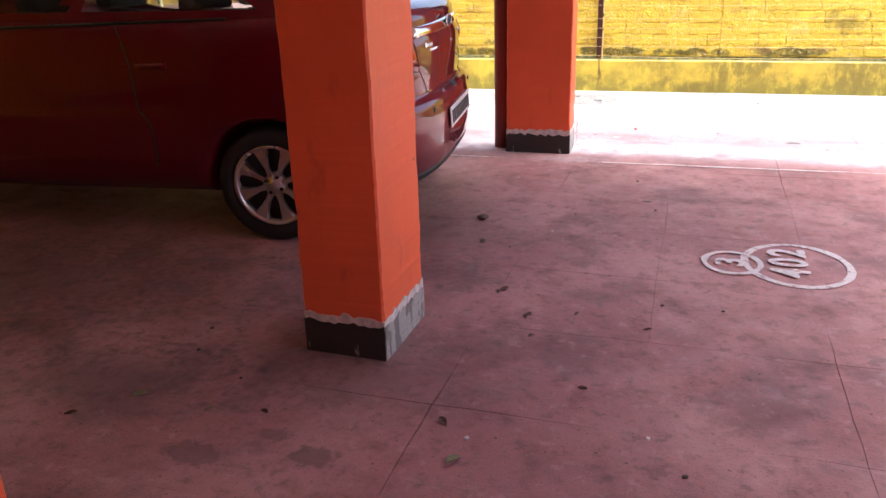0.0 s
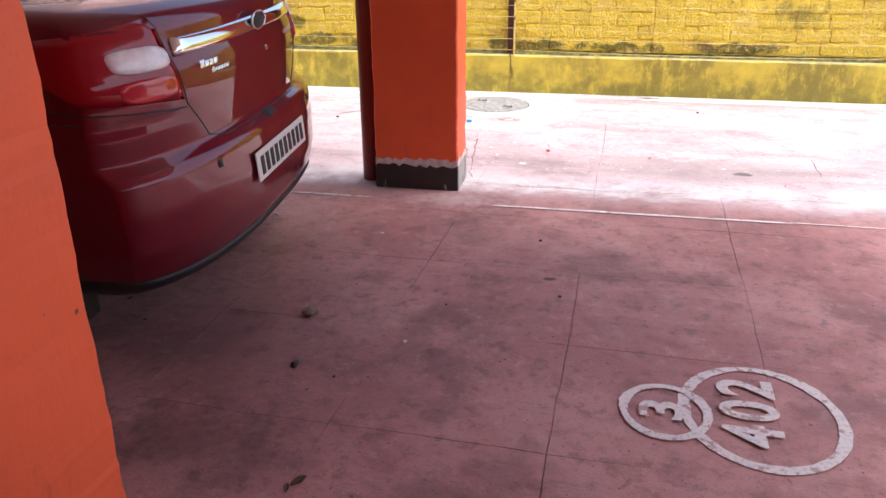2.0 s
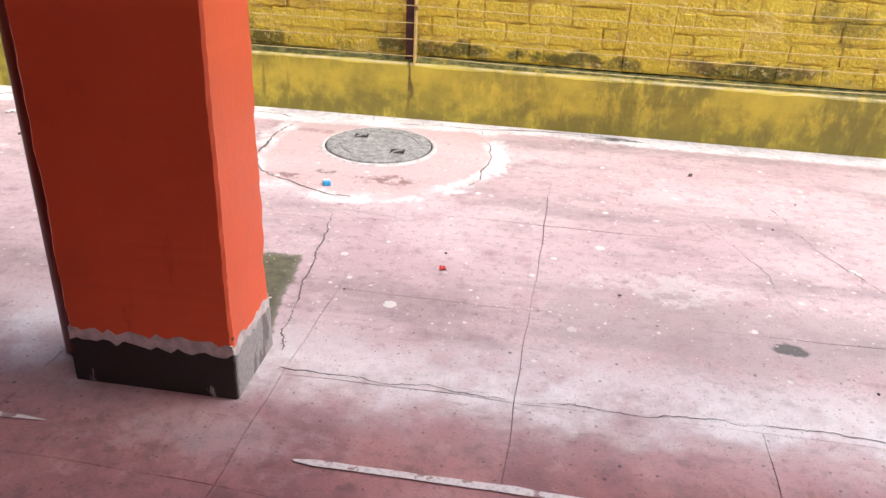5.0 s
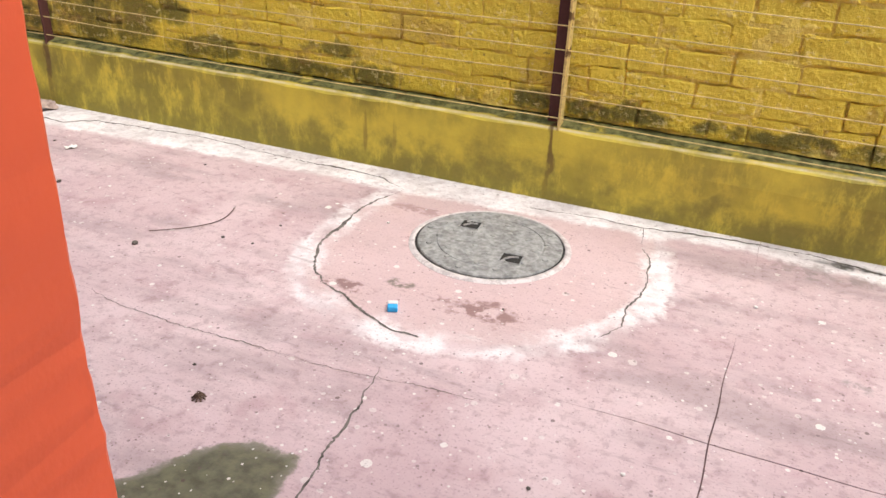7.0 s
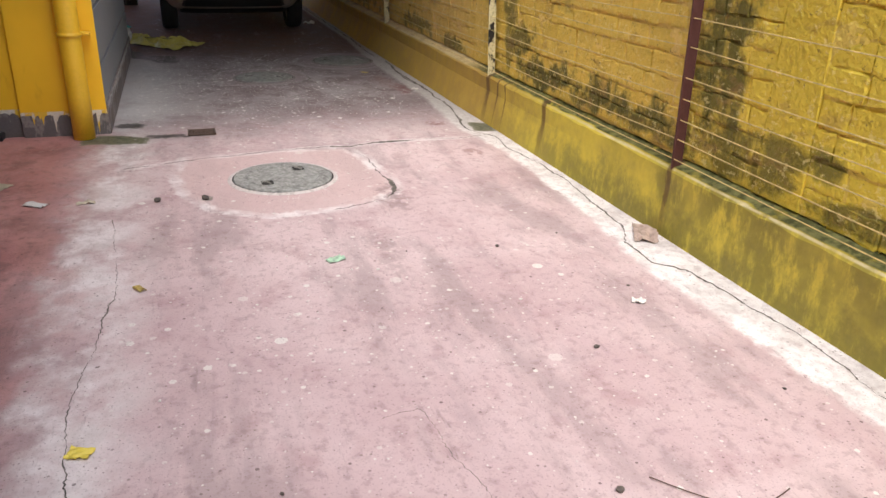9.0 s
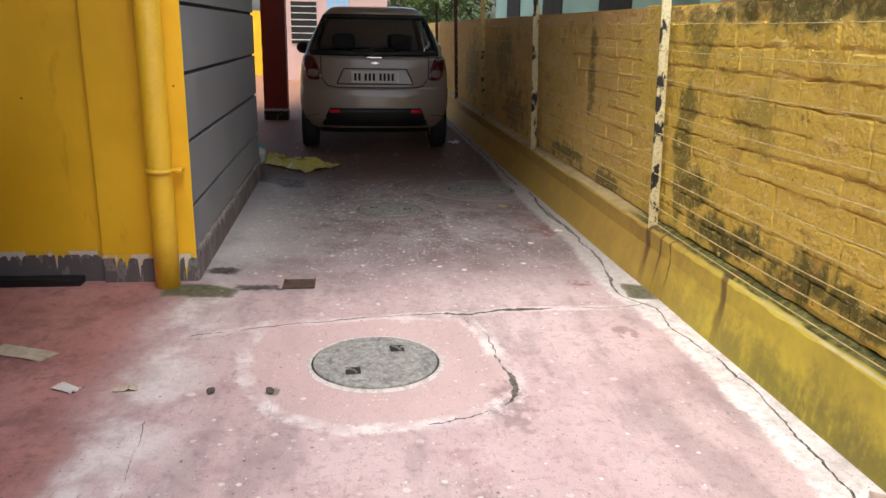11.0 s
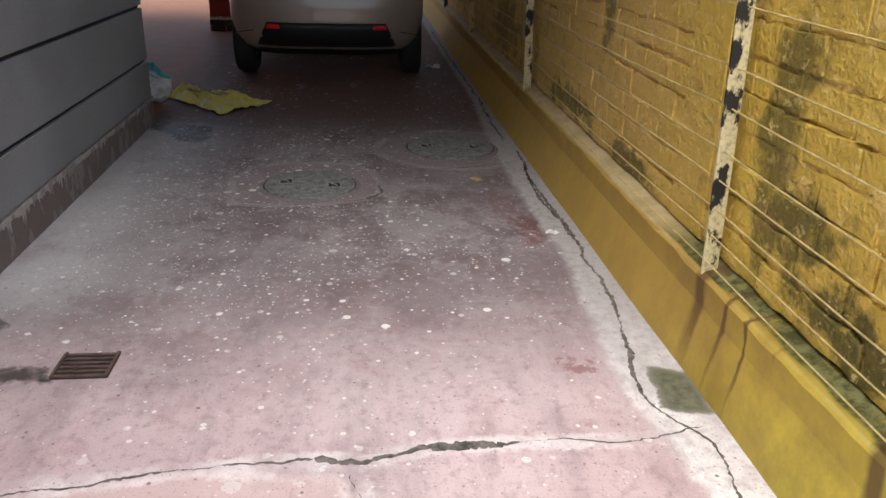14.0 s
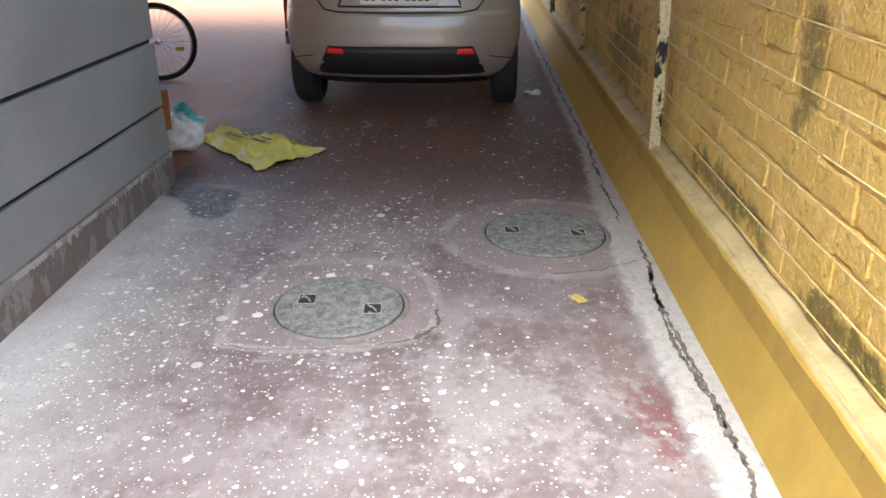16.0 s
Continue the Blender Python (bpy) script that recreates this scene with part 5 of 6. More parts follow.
def cut_arches(body, axles, r, w):
    """Cuts round wheel openings through the side of the body."""
    bm = bmesh.new()
    for ax, az in axles:
        for s in (-1, 1):
            lathe(bm, [(r, w - 0.24), (r, w + 0.2)], 40, pose(ax, 0, az) @ pose(0, 0, 0, -90 * s, 0, 0))
    me = bpy.data.meshes.new("arches")
    bmesh.ops.recalc_face_normals(bm, faces=bm.faces)
    bm.to_mesh(me)
    bm.free()
    tool = new("arches", me)
    mod = body.modifiers.new("arches", "BOOLEAN")
    mod.operation, mod.object, mod.solver = "DIFFERENCE", tool, "EXACT"
    dg = bpy.context.evaluated_depsgraph_get()
    cut = bpy.data.meshes.new_from_object(body.evaluated_get(dg))
    body.modifiers.clear()
    body.data = cut
    bpy.data.objects.remove(tool)
    cut.polygons.foreach_set("use_smooth", [True] * len(cut.polygons))


def plate_bars(plate, rows, widths, h):
    """The plate's characters as plain bars. rows: corner point, direction across, direction up."""
    at, across, upw = rows
    x = 0.0
    for w, gap in widths:
        bm = bmesh.new()
        n = across.cross(upw).normalized() * 0.0025
        c = [at + across * x, at + across * (x + w), at + across * (x + w) + upw * h, at + across * x + upw * h]
        f = [bm.verts.new(v + n) for v in c] + [bm.verts.new(v) for v in c]
        bm.faces.new(f[:4])
        for i in range(4):
            bm.faces.new((f[i], f[(i + 1) % 4], f[4 + (i + 1) % 4], f[4 + i]))
        part("character_bar", bm, INK, plate)
        x += w + gap


def number_plate(root, x, y, z, w, h, tilt, bars, group_gap):
    """A white plate facing +x, its characters plain bars."""
    bm = bmesh.new()
    box(bm, -0.006, 0.0, -w / 2, w / 2, 0.0, h, 0.0025)
    m = pose(x, y, z, 0, tilt, 0)
    bmesh.ops.transform(bm, matrix=m, verts=bm.verts)
    plate = part("number_plate", bm, PLATE, root, "white plate with dark bars")
    r3 = m.to_3x3()
    at = m @ Vector((0.0005, -w / 2 + w * 0.06, h * 0.18))
    plate_bars(plate, (at, r3 @ Vector((0, 1, 0)), r3 @ Vector((0, 0, 1))), bars, h * 0.62)
    return plate


def seats(root, xs, half, z0, z1):
    for x in xs:
        for s in (-1, 1):
            b = bmesh.new()
            box(b, x - 0.06, x + 0.06, s * half - 0.22, s * half + 0.22, z0, z1 - 0.2, 0.05)
            box(b, x - 0.05, x + 0.05, s * half - 0.13, s * half + 0.13, z1 - 0.17, z1, 0.045)
            tube(b, [(x, s * half - 0.06, z1 - 0.22), (x, s * half - 0.06, z1 - 0.12)], 0.008, 6)
            tube(b, [(x, s * half + 0.06, z1 - 0.22), (x, s * half + 0.06, z1 - 0.12)], 0.008, 6)
            part("seat", b, SEAT, root, smooth=False)


def sedan():
    root = new("car")
    tagged(root, "ruby red compact sedan parked on the red floor", "car")
    rows = [(0.225, 0.72, -0.14, -3.62, 0.20, 0.5), (0.265, 0.78, -0.05, -3.68, 0.20, 0.55), (0.325, 0.818, -0.012, -3.73, 0.20, 0.6), (0.40, 0.838, 0.0, -3.75, 0.20, 0.6), (0.52, 0.845, 0.0, -3.74, 0.20, 0.6),
            (0.615, 0.846, -0.010, -3.71, 0.20, 0.6), (0.640, 0.844, -0.022, -3.69, 0.21, 0.6), (0.655, 0.843, -0.044, -3.68, 0.21, 0.6), (0.672, 0.842, -0.064, -3.67, 0.21, 0.6), (0.745, 0.840, -0.058, -3.64, 0.21, 0.6),
            (0.772, 0.839, -0.056, -3.62, 0.22, 0.6), (0.83, 0.836, -0.053, -3.55, 0.22, 0.62), (0.90, 0.828, -0.056, -3.41, 0.22, 0.7), (0.98, 0.812, -0.082, -3.10, 0.22, 0.7), (1.03, 0.795, -0.086, -2.95, 0.22, 0.6),
            (1.07, 0.765, -0.115, -2.82, 0.22, 0.5), (1.095, 0.70, -0.18, -2.78, 0.22, 0.5), (1.10, 0.62, -0.28, -2.75, 0.22, 0.5)]
    zs = sorted({0.225 + 0.0175 * i for i in range(50)} | {0.615, 0.640, 0.655, 0.672, 0.745, 0.772, 1.095, 1.10})
    body = part("body", skin(bmesh.new(), rows, zs), CAR_RED, root, smooth=True)
    axles = [(-0.78, 0.285), (-3.08, 0.285)]
    cut_arches(body, axles, 0.335, 0.86)
    # cabin
    cab = [(1.06, 0.775, -0.47, -2.85, 0.10, 0.35), (1.10, 0.762, -0.52, -2.77, 0.12, 0.35), (1.20, 0.725, -0.68, -2.55, 0.15, 0.35), (1.32, 0.672, -0.90, -2.30, 0.18, 0.35), (1.40, 0.63, -1.08, -2.12, 0.2, 0.33),
           (1.45, 0.585, -1.24, -2.0, 0.2, 0.3), (1.485, 0.50, -1.42, -1.88, 0.2, 0.25), (1.50, 0.38, -1.6, -1.8, 0.1, 0.1)]
    zc = [1.06 + 0.01 * i for i in range(45)]

    def region(x, y, z):
        w, xr, xf, dr, df = lerp_rows(cab, z)
        if not 1.10 < z < 1.395:
            return "roof"
        if x > xr - dr * 0.55:
            return "rear" if abs(y) < w * 0.86 else "roof"
        if x < xf + df * 0.55:
            return "wind" if abs(y) < w * 0.9 else "roof"
        if x > xr - dr - 0.17 or x < xf + df + 0.06 or abs(x + 1.72) < 0.05:
            return "roof"
        return "side"
    part("cabin", skin(bmesh.new(), cab, zc, lambda x, y, z: region(x, y, z) == "roof", (False, True)), CAR_RED, root, smooth=True)
    part("rear_window", skin(bmesh.new(), cab, zc, lambda x, y, z: region(x, y, z) == "rear", (False, False)), DARK_GLASS, root, smooth=True)
    part("windscreen", skin(bmesh.new(), cab, zc, lambda x, y, z: region(x, y, z) == "wind", (False, False)), CAR_GLASS, root, smooth=True)
    for s in (-1, 1):
        part("side_window", skin(bmesh.new(), cab, zc, lambda x, y, z: region(x, y, z) == "side" and y * s > 0, (False, False)), CAR_GLASS, root, smooth=True)
        part("sill_trim", seam(rows, [(s * 1.45, 1.062), (s * 2.6, 1.035), (s * 3.3, 1.01)], 0.004, 0.007), BLACK, root)
        part("door_seam", seam(rows, [(s * 2.05, 0.30), (s * 2.05, 1.03)], 0.0, 0.004), BLACK, root)
        part("door_seam", seam(rows, [(s * 2.95, 0.30), (s * 2.92, 1.02)], 0.0, 0.004), BLACK, root)
        part("door_handle", patch(rows, [(s * 1.86, 0.845), (s * 2.02, 0.84), (s * 2.02, 0.87), (s * 1.86, 0.875)], 0.022, 0.02, 8, 3), CAR_RED, root)
        part("door_handle", patch(rows, [(s * 2.86, 0.82), (s * 3.0, 0.815), (s * 3.0, 0.845), (s * 2.86, 0.85)], 0.022, 0.02, 8, 3), CAR_RED, root)
        # tail lamp in four pieces, wrapped round the corner
        lamp = part("tail_lamp", patch(rows, [(s * 0.56, 0.815), (s * 0.92, 0.85), (s * 1.14, 1.0), (s * 0.60, 1.055)], 0.010, 0.018, 18, 8), RED_LENS, root, "red tail lamp with clear strip", smooth=True)
        part("clear_lens", lens(rows, *sorted((s * 0.59, s * 0.79)), 0.918, 0.985, 0.014), CLEAR_LENS, lamp, smooth=True)
        part("brake_lens", lens(rows, *sorted((s * 0.585, s * 0.79)), 0.835, 0.90, 0.012, 0.004), BRAKE_LENS, lamp, smooth=True)
        part("lamp_seam", seam(rows, [(s * 0.553, 0.79), (s * 0.99, 0.832)], 0.002, 0.0025), BLACK, root)
        part("boot_seam", seam(rows, [(s * 0.595, 1.06), (s * 0.55, 0.80), (s * 0.44, 0.675), (s * 0.36, 0.658), (0.0, 0.657)], 0.0, 0.0024), BLACK, root)
        part("bumper_seam", seam(rows, [(s * 0.56, 0.79), (s * 1.02, 0.80), (s * 1.25, 0.66)], 0.0, 0.0015), BLACK, root)
        part("parking_sensor", patch(rows, [(s * 0.50 - 0.013, 0.585), (s * 0.50 + 0.013, 0.585), (s * 0.50 + 0.013, 0.611), (s * 0.50 - 0.013, 0.611)], 0.006, 0.008, 5, 5), BLACK, root)
        part("mud_flap", box(bmesh.new(), -0.49, -0.47, s * 0.70 - 0.09, s * 0.70 + 0.09, 0.10, 0.28, 0.006), BLACK, root)
    part("chrome_strip", patch(rows, [(-0.56, 0.942), (0.56, 0.942), (0.55, 0.992), (-0.55, 0.992)], 0.016, 0.02, 30, 4), CHROME, root, "polished chrome strip", smooth=True)
    bx = on_body(rows, 0.04, 0.975, 0.018)
    b = bmesh.new()
    lathe(b, [(0.0, 0.008), (0.050, 0.006), (0.054, 0.0)], 32, pose(*bx) @ pose(0, 0, 0, 90, 0, 90) @ Matrix.Diagonal((1.25, 0.55, 1, 1)))
    badge = part("badge", b, INK, root, "dark oval badge with chrome edge", smooth=True)
    b = bmesh.new()
    tube(b, [bx + Vector((0.007, 0.069 * math.cos(a), 0.030 * math.sin(a))) for a in [2 * math.pi * i / 32 for i in range(33)]], 0.0045, 6)
    part("badge_ring", b, CHROME, badge, smooth=True)
    for s0, w, z, h, count in ((-0.46, 0.024, 0.890, 0.017, 4), (-0.40, 0.017, 0.866, 0.012, 6)):
        for i in range(count):
            a = s0 + i * (w + 0.0035)
            part("lettering_bar", patch(rows, [(a, z), (a + w, z), (a + w + 0.006, z + h * (1.25 if i == 0 else 1)), (a + 0.006, z + h * (1.25 if i == 0 else 1))], 0.005, 0.006, 3, 2), CHROME, root)
    part("lettering_bar", patch(rows, [(0.34, 0.885), (0.50, 0.885), (0.50, 0.899), (0.34, 0.899)], 0.006, 0.008, 6, 2), ALLOY, root)
    part("lock", patch(rows, [(0.085, 0.858), (0.105, 0.858), (0.105, 0.880), (0.085, 0.880)], 0.006, 0.01, 4, 4), CHROME, root)
    part("plate_light", patch(rows, [(-0.05, 0.636), (0.05, 0.636), (0.04, 0.662), (-0.04, 0.662)], 0.012, 0.02, 6, 3), BLACK, root)
    part("lower_lip", patch(rows, [(-1.18, 0.222), (1.18, 0.222), (1.20, 0.312), (-1.20, 0.312)], 0.012, 0.02, 50, 5), BLACK, root, "matt black lower bumper", smooth=True)
    part("underbody", box(bmesh.new(), -3.5, -0.25, -0.62, 0.62, 0.21, 0.28), BLACK, root)
    number_plate(root, 0.012, 0.0, 0.462, 0.57, 0.105, -4, [(0.030, 0.022)] * 10, 0)
    seats(root, (-1.25, -2.15), 0.34, 0.9, 1.36)
    for ax, az in axles:
        for s in (-1, 1):
            w = car_wheel(0.285, 0.195, 0.185, 8, ALLOY)
            w.parent = root
            w.matrix_basis = pose(ax, s * 0.735, az, 0, 18, 0 if s > 0 else 180)
    return root


def hatchback():
    root = new("car")
    tagged(root, "beige-grey small hatchback parked in the shaded lane", "car")
    rows = [(0.20, 0.66, -0.20, -3.5, 0.25, 0.5), (0.27, 0.745, -0.07, -3.55, 0.30, 0.5), (0.36, 0.782, -0.02, -3.6, 0.32, 0.55), (0.48, 0.795, 0.0, -3.63, 0.33, 0.55), (0.60, 0.798, -0.004, -3.62, 0.33, 0.55), (0.665, 0.797, -0.022, -3.6, 0.33, 0.55),
            (0.69, 0.796, -0.045, -3.58, 0.32, 0.55), (0.80, 0.79, -0.065, -3.5, 0.31, 0.55), (0.90, 0.778, -0.075, -3.3, 0.30, 0.55), (0.98, 0.76, -0.09, -3.05, 0.29, 0.55), (1.01, 0.74, -0.12, -2.9, 0.28, 0.5), (1.02, 0.68, -0.2, -2.8, 0.25, 0.5)]
    zs = sorted({0.20 + 0.02 * i for i in range(41)} | {0.665, 0.69, 1.01, 1.02})
    body = part("body", skin(bmesh.new(), rows, zs), CAR_BEIGE, root, smooth=True)
    axles = [(-0.55, 0.275), (-2.92, 0.275)]
    cut_arches(body, axles, 0.325, 0.81)
    cab = [(1.0, 0.735, -0.115, -2.95, 0.20, 0.4), (1.10, 0.705, -0.155, -2.65, 0.2, 0.4), (1.25, 0.63, -0.23, -2.3, 0.2, 0.38), (1.38, 0.555, -0.31, -2.0, 0.2, 0.35), (1.44, 0.52, -0.30, -1.9, 0.2, 0.35), (1.48, 0.47, -0.33, -1.8, 0.2, 0.3), (1.51, 0.44, -0.5, -1.6, 0.2, 0.3), (1.52, 0.3, -0.7, -1.4, 0.15, 0.2)]
    zc = [1.0 + 0.0125 * i for i in range(42)]

    def region(x, y, z):
        w, xr, xf, dr, df = lerp_rows(cab, z)
        if not 1.025 < z < 1.40:
            return "roof"
        if x > xr - dr * 0.6:
            return "rear" if abs(y) < w * 0.90 else "roof"
        if x < xf + df * 0.6:
            return "wind" if abs(y) < w * 0.9 else "roof"
        if x > xr - dr - 0.14 or x < xf + df + 0.06 or abs(x + 1.25) < 0.04:
            return "roof"
        return "side"
    part("cabin", skin(bmesh.new(), cab, zc, lambda x, y, z: region(x, y, z) == "roof", (False, True)), CAR_BEIGE, root, smooth=True)
    part("rear_window", skin(bmesh.new(), cab, zc, lambda x, y, z: region(x, y, z) == "rear", (False, False)), CAR_GLASS, root, smooth=True)
    part("windscreen", skin(bmesh.new(), cab, zc, lambda x, y, z: region(x, y, z) == "wind", (False, False)), CAR_GLASS, root, smooth=True)
    part("rear_trim", seam(cab, [(-0.68, 1.03), (-0.56, 1.40), (0.56, 1.40), (0.68, 1.03), (-0.68, 1.03)], 0.003, 0.030), BLACK, root, smooth=True)
    for s in (-1, 1):
        part("side_window", skin(bmesh.new(), cab, zc, lambda x, y, z: region(x, y, z) == "side" and y * s > 0, (False, False)), DARK_GLASS, root, smooth=True)
        lamp = part("tail_lamp", lens(rows, *sorted((s * 0.60, s * 0.80)), 0.755, 1.0, 0.008, 0.012, 0.55, s * 0.05), DULL_LENS, root, "dull red tail lamp with clear lower lens", smooth=True)
        part("clear_lens", lens(rows, *sorted((s * 0.60, s * 0.72)), 0.785, 0.865, 0.020, 0.006), DULL_CLEAR, lamp, smooth=True)
        part("reflector", patch(rows, [(s * 0.37, 0.425), (s * 0.49, 0.425), (s * 0.475, 0.460), (s * 0.38, 0.460)], 0.014, 0.012, 6, 3), REFLECTOR, root, "bright red reflector")
        part("tailgate_seam", seam(rows, [(s * 0.575, 0.99), (s * 0.57, 0.78), (s * 0.50, 0.70), (s * 0.4, 0.685), (0.0, 0.682)], 0.0, 0.006), BLACK, root)
        part("bumper_cut", seam(rows, [(s * 0.90, 0.29), (s * 0.80, 0.37), (s * 0.60, 0.405)], 0.0, 0.004), BLACK, root)
        b = bmesh.new()
        bmesh.ops.create_uvsphere(b, u_segments=16, v_segments=10, radius=1.0)
        bmesh.ops.transform(b, matrix=pose(-2.35, s * 0.86, 1.03) @ Matrix.Diagonal((0.06, 0.09, 0.075, 1)), verts=b.verts)
        part("door_mirror", b, BLACK, root, smooth=True)
    part("lower_bumper", patch(rows, [(-0.62, 0.203), (0.62, 0.203), (0.48, 0.475), (-0.48, 0.475)], 0.008, 0.012, 24, 6), BLACK, root, "black plastic lower bumper", smooth=True)
    part("plate_recess", seam(rows, [(-0.40, 0.72), (-0.33, 0.875), (0.33, 0.875), (0.40, 0.72), (-0.40, 0.72)], 0.001, 0.007), BLACK, root)
    bx = on_body(rows, 0, 0.935, 0.006)
    b = bmesh.new()
    box(b, bx.x, bx.x + 0.008, -0.045, 0.045, bx.z - 0.008, bx.z + 0.008, 0.003)
    box(b, bx.x, bx.x + 0.009, -0.020, 0.020, bx.z - 0.015, bx.z + 0.015, 0.003)
    part("badge", b, CHROME, root, "plain chrome badge")
    part("wiper", tube(bmesh.new(), [on_body(cab, -0.02, 1.06, 0.02), on_body(cab, 0.20, 1.09, 0.02), on_body(cab, 0.38, 1.085, 0.02)], 0.009, 6), BLACK, root)
    part("handle", patch(rows, [(-0.10, 0.985), (0.10, 0.985), (0.10, 1.005), (-0.10, 1.005)], 0.02, 0.02, 6, 2), CHROME, root)
    part("underbody", box(bmesh.new(), -3.3, -0.30, -0.56, 0.56, 0.215, 0.3), BLACK, root)
    number_plate(root, -0.045, 0.0, 0.735, 0.50, 0.12, -4, [(0.024, 0.018), (0.024, 0.042), (0.024, 0.018), (0.024, 0.018), (0.024, 0.046), (0.024, 0.018), (0.024, 0.018), (0.024, 0.018), (0.024, 0.0)], 0)
    seats(root, (-0.95, -1.75), 0.33, 0.85, 1.22)
    for ax, az in axles:
        for s in (-1, 1):
            w = car_wheel(0.275, 0.18, 0.175, 6, ALLOY)
            w.parent = root
            w.matrix_basis = pose(ax, s * 0.70, az, 0, 10, 0 if s > 0 else 180)
    return root


red_car = sedan()
red_car.matrix_world = pose(-1.095, 0.58, 0.0, 0, 0, 4.5)
beige_car = hatchback()
beige_car.matrix_world = pose(-9.78, 2.81, 0.0, 0, 0, 0)

# ---- loose things on the ground ----
def scrap(name, x, y, w, h, turn, mat, label, cat, fold=0.012, seed=1):
    """A crumpled flat scrap lying on the floor."""
    r = random.Random(seed)
    bm = bmesh.new()
    n = 6
    top = []
    for j in range(n + 1):
        for i in range(n + 1):
            e = 0.12 * noise.noise((i * 0.9 + seed, j * 0.9, 3))
            u, v = (i / n - 0.5) * w * (1 + e), (j / n - 0.5) * h * (1 - e)
            top.append((u, v, 0.003 + fold * max(0.0, noise.noise((i * 0.6 + seed * 3, j * 0.6, 1)) + 0.25)))
    a = [bm.verts.new(p) for p in top]
    b = [bm.verts.new((p[0], p[1], max(0.001, p[2] - 0.002))) for p in top]
    for j in range(n):
        for i in range(n):
            q = [j * (n + 1) + i, j * (n + 1) + i + 1, (j + 1) * (n + 1) + i + 1, (j + 1) * (n + 1) + i]
            bm.faces.new([a[k] for k in q])
            bm.faces.new([b[k] for k in q[::-1]])
    bmesh.ops.transform(bm, matrix=pose(x, y, 0.001, 0, 0, turn), verts=bm.verts)
    return tagged(part(name, bm, mat), label, cat)


def pebble(name, x, y, r, mat, label, cat, seed=1):
    bm = bmesh.new()
    bmesh.ops.create_icosphere(bm, subdivisions=2, radius=r)
    for v in bm.verts:
        k = 1 + 0.35 * noise.noise(v.co * (1.6 / r) + Vector((seed, 0, 0)))
        v.co = Vector((v.co.x * k * 1.3, v.co.y * k, v.co.z * k * 0.6))
    zmin = min(v.co.z for v in bm.verts)
    bmesh.ops.transform(bm, matrix=pose(x, y, -zmin, 0, 0, seed * 40), verts=bm.verts)
    return tagged(part(name, bm, mat), label, cat)


def leaf(x, y, size, turn, mat, label, seed):
    bm = bmesh.new()
    n = 7
    mid, lft, rgt = [], [], []
    for i in range(n + 1):
        f = i / n
        w = size * 0.22 * math.sin(math.pi * f) ** 0.8
        z = 0.004 + size * 0.10 * math.sin(f * 2.4 + seed)
        z = max(0.003, z)
        mid.append(bm.verts.new(((f - 0.5) * size, 0, z)))
        lft.append(bm.verts.new(((f - 0.5) * size, w, z + w * 0.5)))
        rgt.append(bm.verts.new(((f - 0.5) * size, -w, z + w * 0.45)))
    for i in range(n):
        bm.faces.new((mid[i], mid[i + 1], lft[i + 1], lft[i]))
        bm.faces.new((mid[i], rgt[i], rgt[i + 1], mid[i + 1]))
    bmesh.ops.remove_doubles(bm, verts=bm.verts, dist=1e-5)
    bmesh.ops.solidify(bm, geom=bm.faces[:], thickness=0.0012)
    zmin = min(v.co.z for v in bm.verts)
    bmesh.ops.transform(bm, matrix=pose(x, y, 0.001 - zmin, 0, 0, turn), verts=bm.verts)
    return tagged(part("dry_leaf", bm, mat), label, "leaf", group="dry leaves on the floor")


PAPER_W = plain("white_paper", (0.70, 0.68, 0.65), 0.7, var=0.15)
PAPER_Y = plain("yellow_wrapper", (0.75, 0.62, 0.10), 0.5, var=0.15)
PAPER_G = plain("green_wrapper", (0.42, 0.62, 0.46), 0.45, var=0.5, scale=40)
PAPER_R = plain("red_wrapper", (0.65, 0.06, 0.05), 0.5, var=0.2)
PAPER_B = plain("blue_card", (0.03, 0.38, 0.75), 0.5, var=0.1)
LEAF_BROWN = plain("dry_leaf_brown", (0.10, 0.055, 0.03), 0.75, var=0.4, scale=60)
LEAF_GREEN = plain("dry_leaf_olive", (0.20, 0.19, 0.09), 0.7, var=0.4, scale=60)
STONE = plain("dark_stone", (0.10, 0.085, 0.075), 0.85, var=0.4, scale=50)
TWIG = plain("twig_bark", (0.10, 0.06, 0.04), 0.85, var=0.4, scale=60)
CARD_Y = plain("ochre_wrapper", (0.50, 0.38, 0.12), 0.6, var=0.3, scale=30)
STONE_BROWN = plain("brown_stone", (0.20, 0.14, 0.11), 0.85, var=0.4, scale=40)
FLAKE = plain("broken_cement", (0.46, 0.36, 0.31), 0.85, var=0.3, scale=25)
CARD = plain("old_card_strip", (0.52, 0.47, 0.36), 0.8, var=0.25, scale=20)

carton = new("paper_carton")
tagged(carton, "small crushed blue and white paper carton", "litter")
bm = bmesh.new()
box(bm, -0.015, 0.015, -0.018, 0.004, 0.0, 0.018, 0.003)
part("blue_half", bm, PAPER_B, carton)
bm = bmesh.new()
box(bm, -0.015, 0.015, 0.0043, 0.022, 0.0, 0.019, 0.003)
part("white_half", bm, PAPER_W, carton)
carton.matrix_world = pose(-0.79, 3.10, 0.001, 0, 0, 25)
scrap("paper_scrap", -0.20, 2.46, 0.022, 0.014, 20, PAPER_R, "small crumpled red wrapper on the lane", "litter", seed=2)
scrap("paper_scrap", -2.22, 1.87, 0.06, 0.045, 70, PAPER_Y, "yellow paper scrap on the lane", "litter", seed=3)
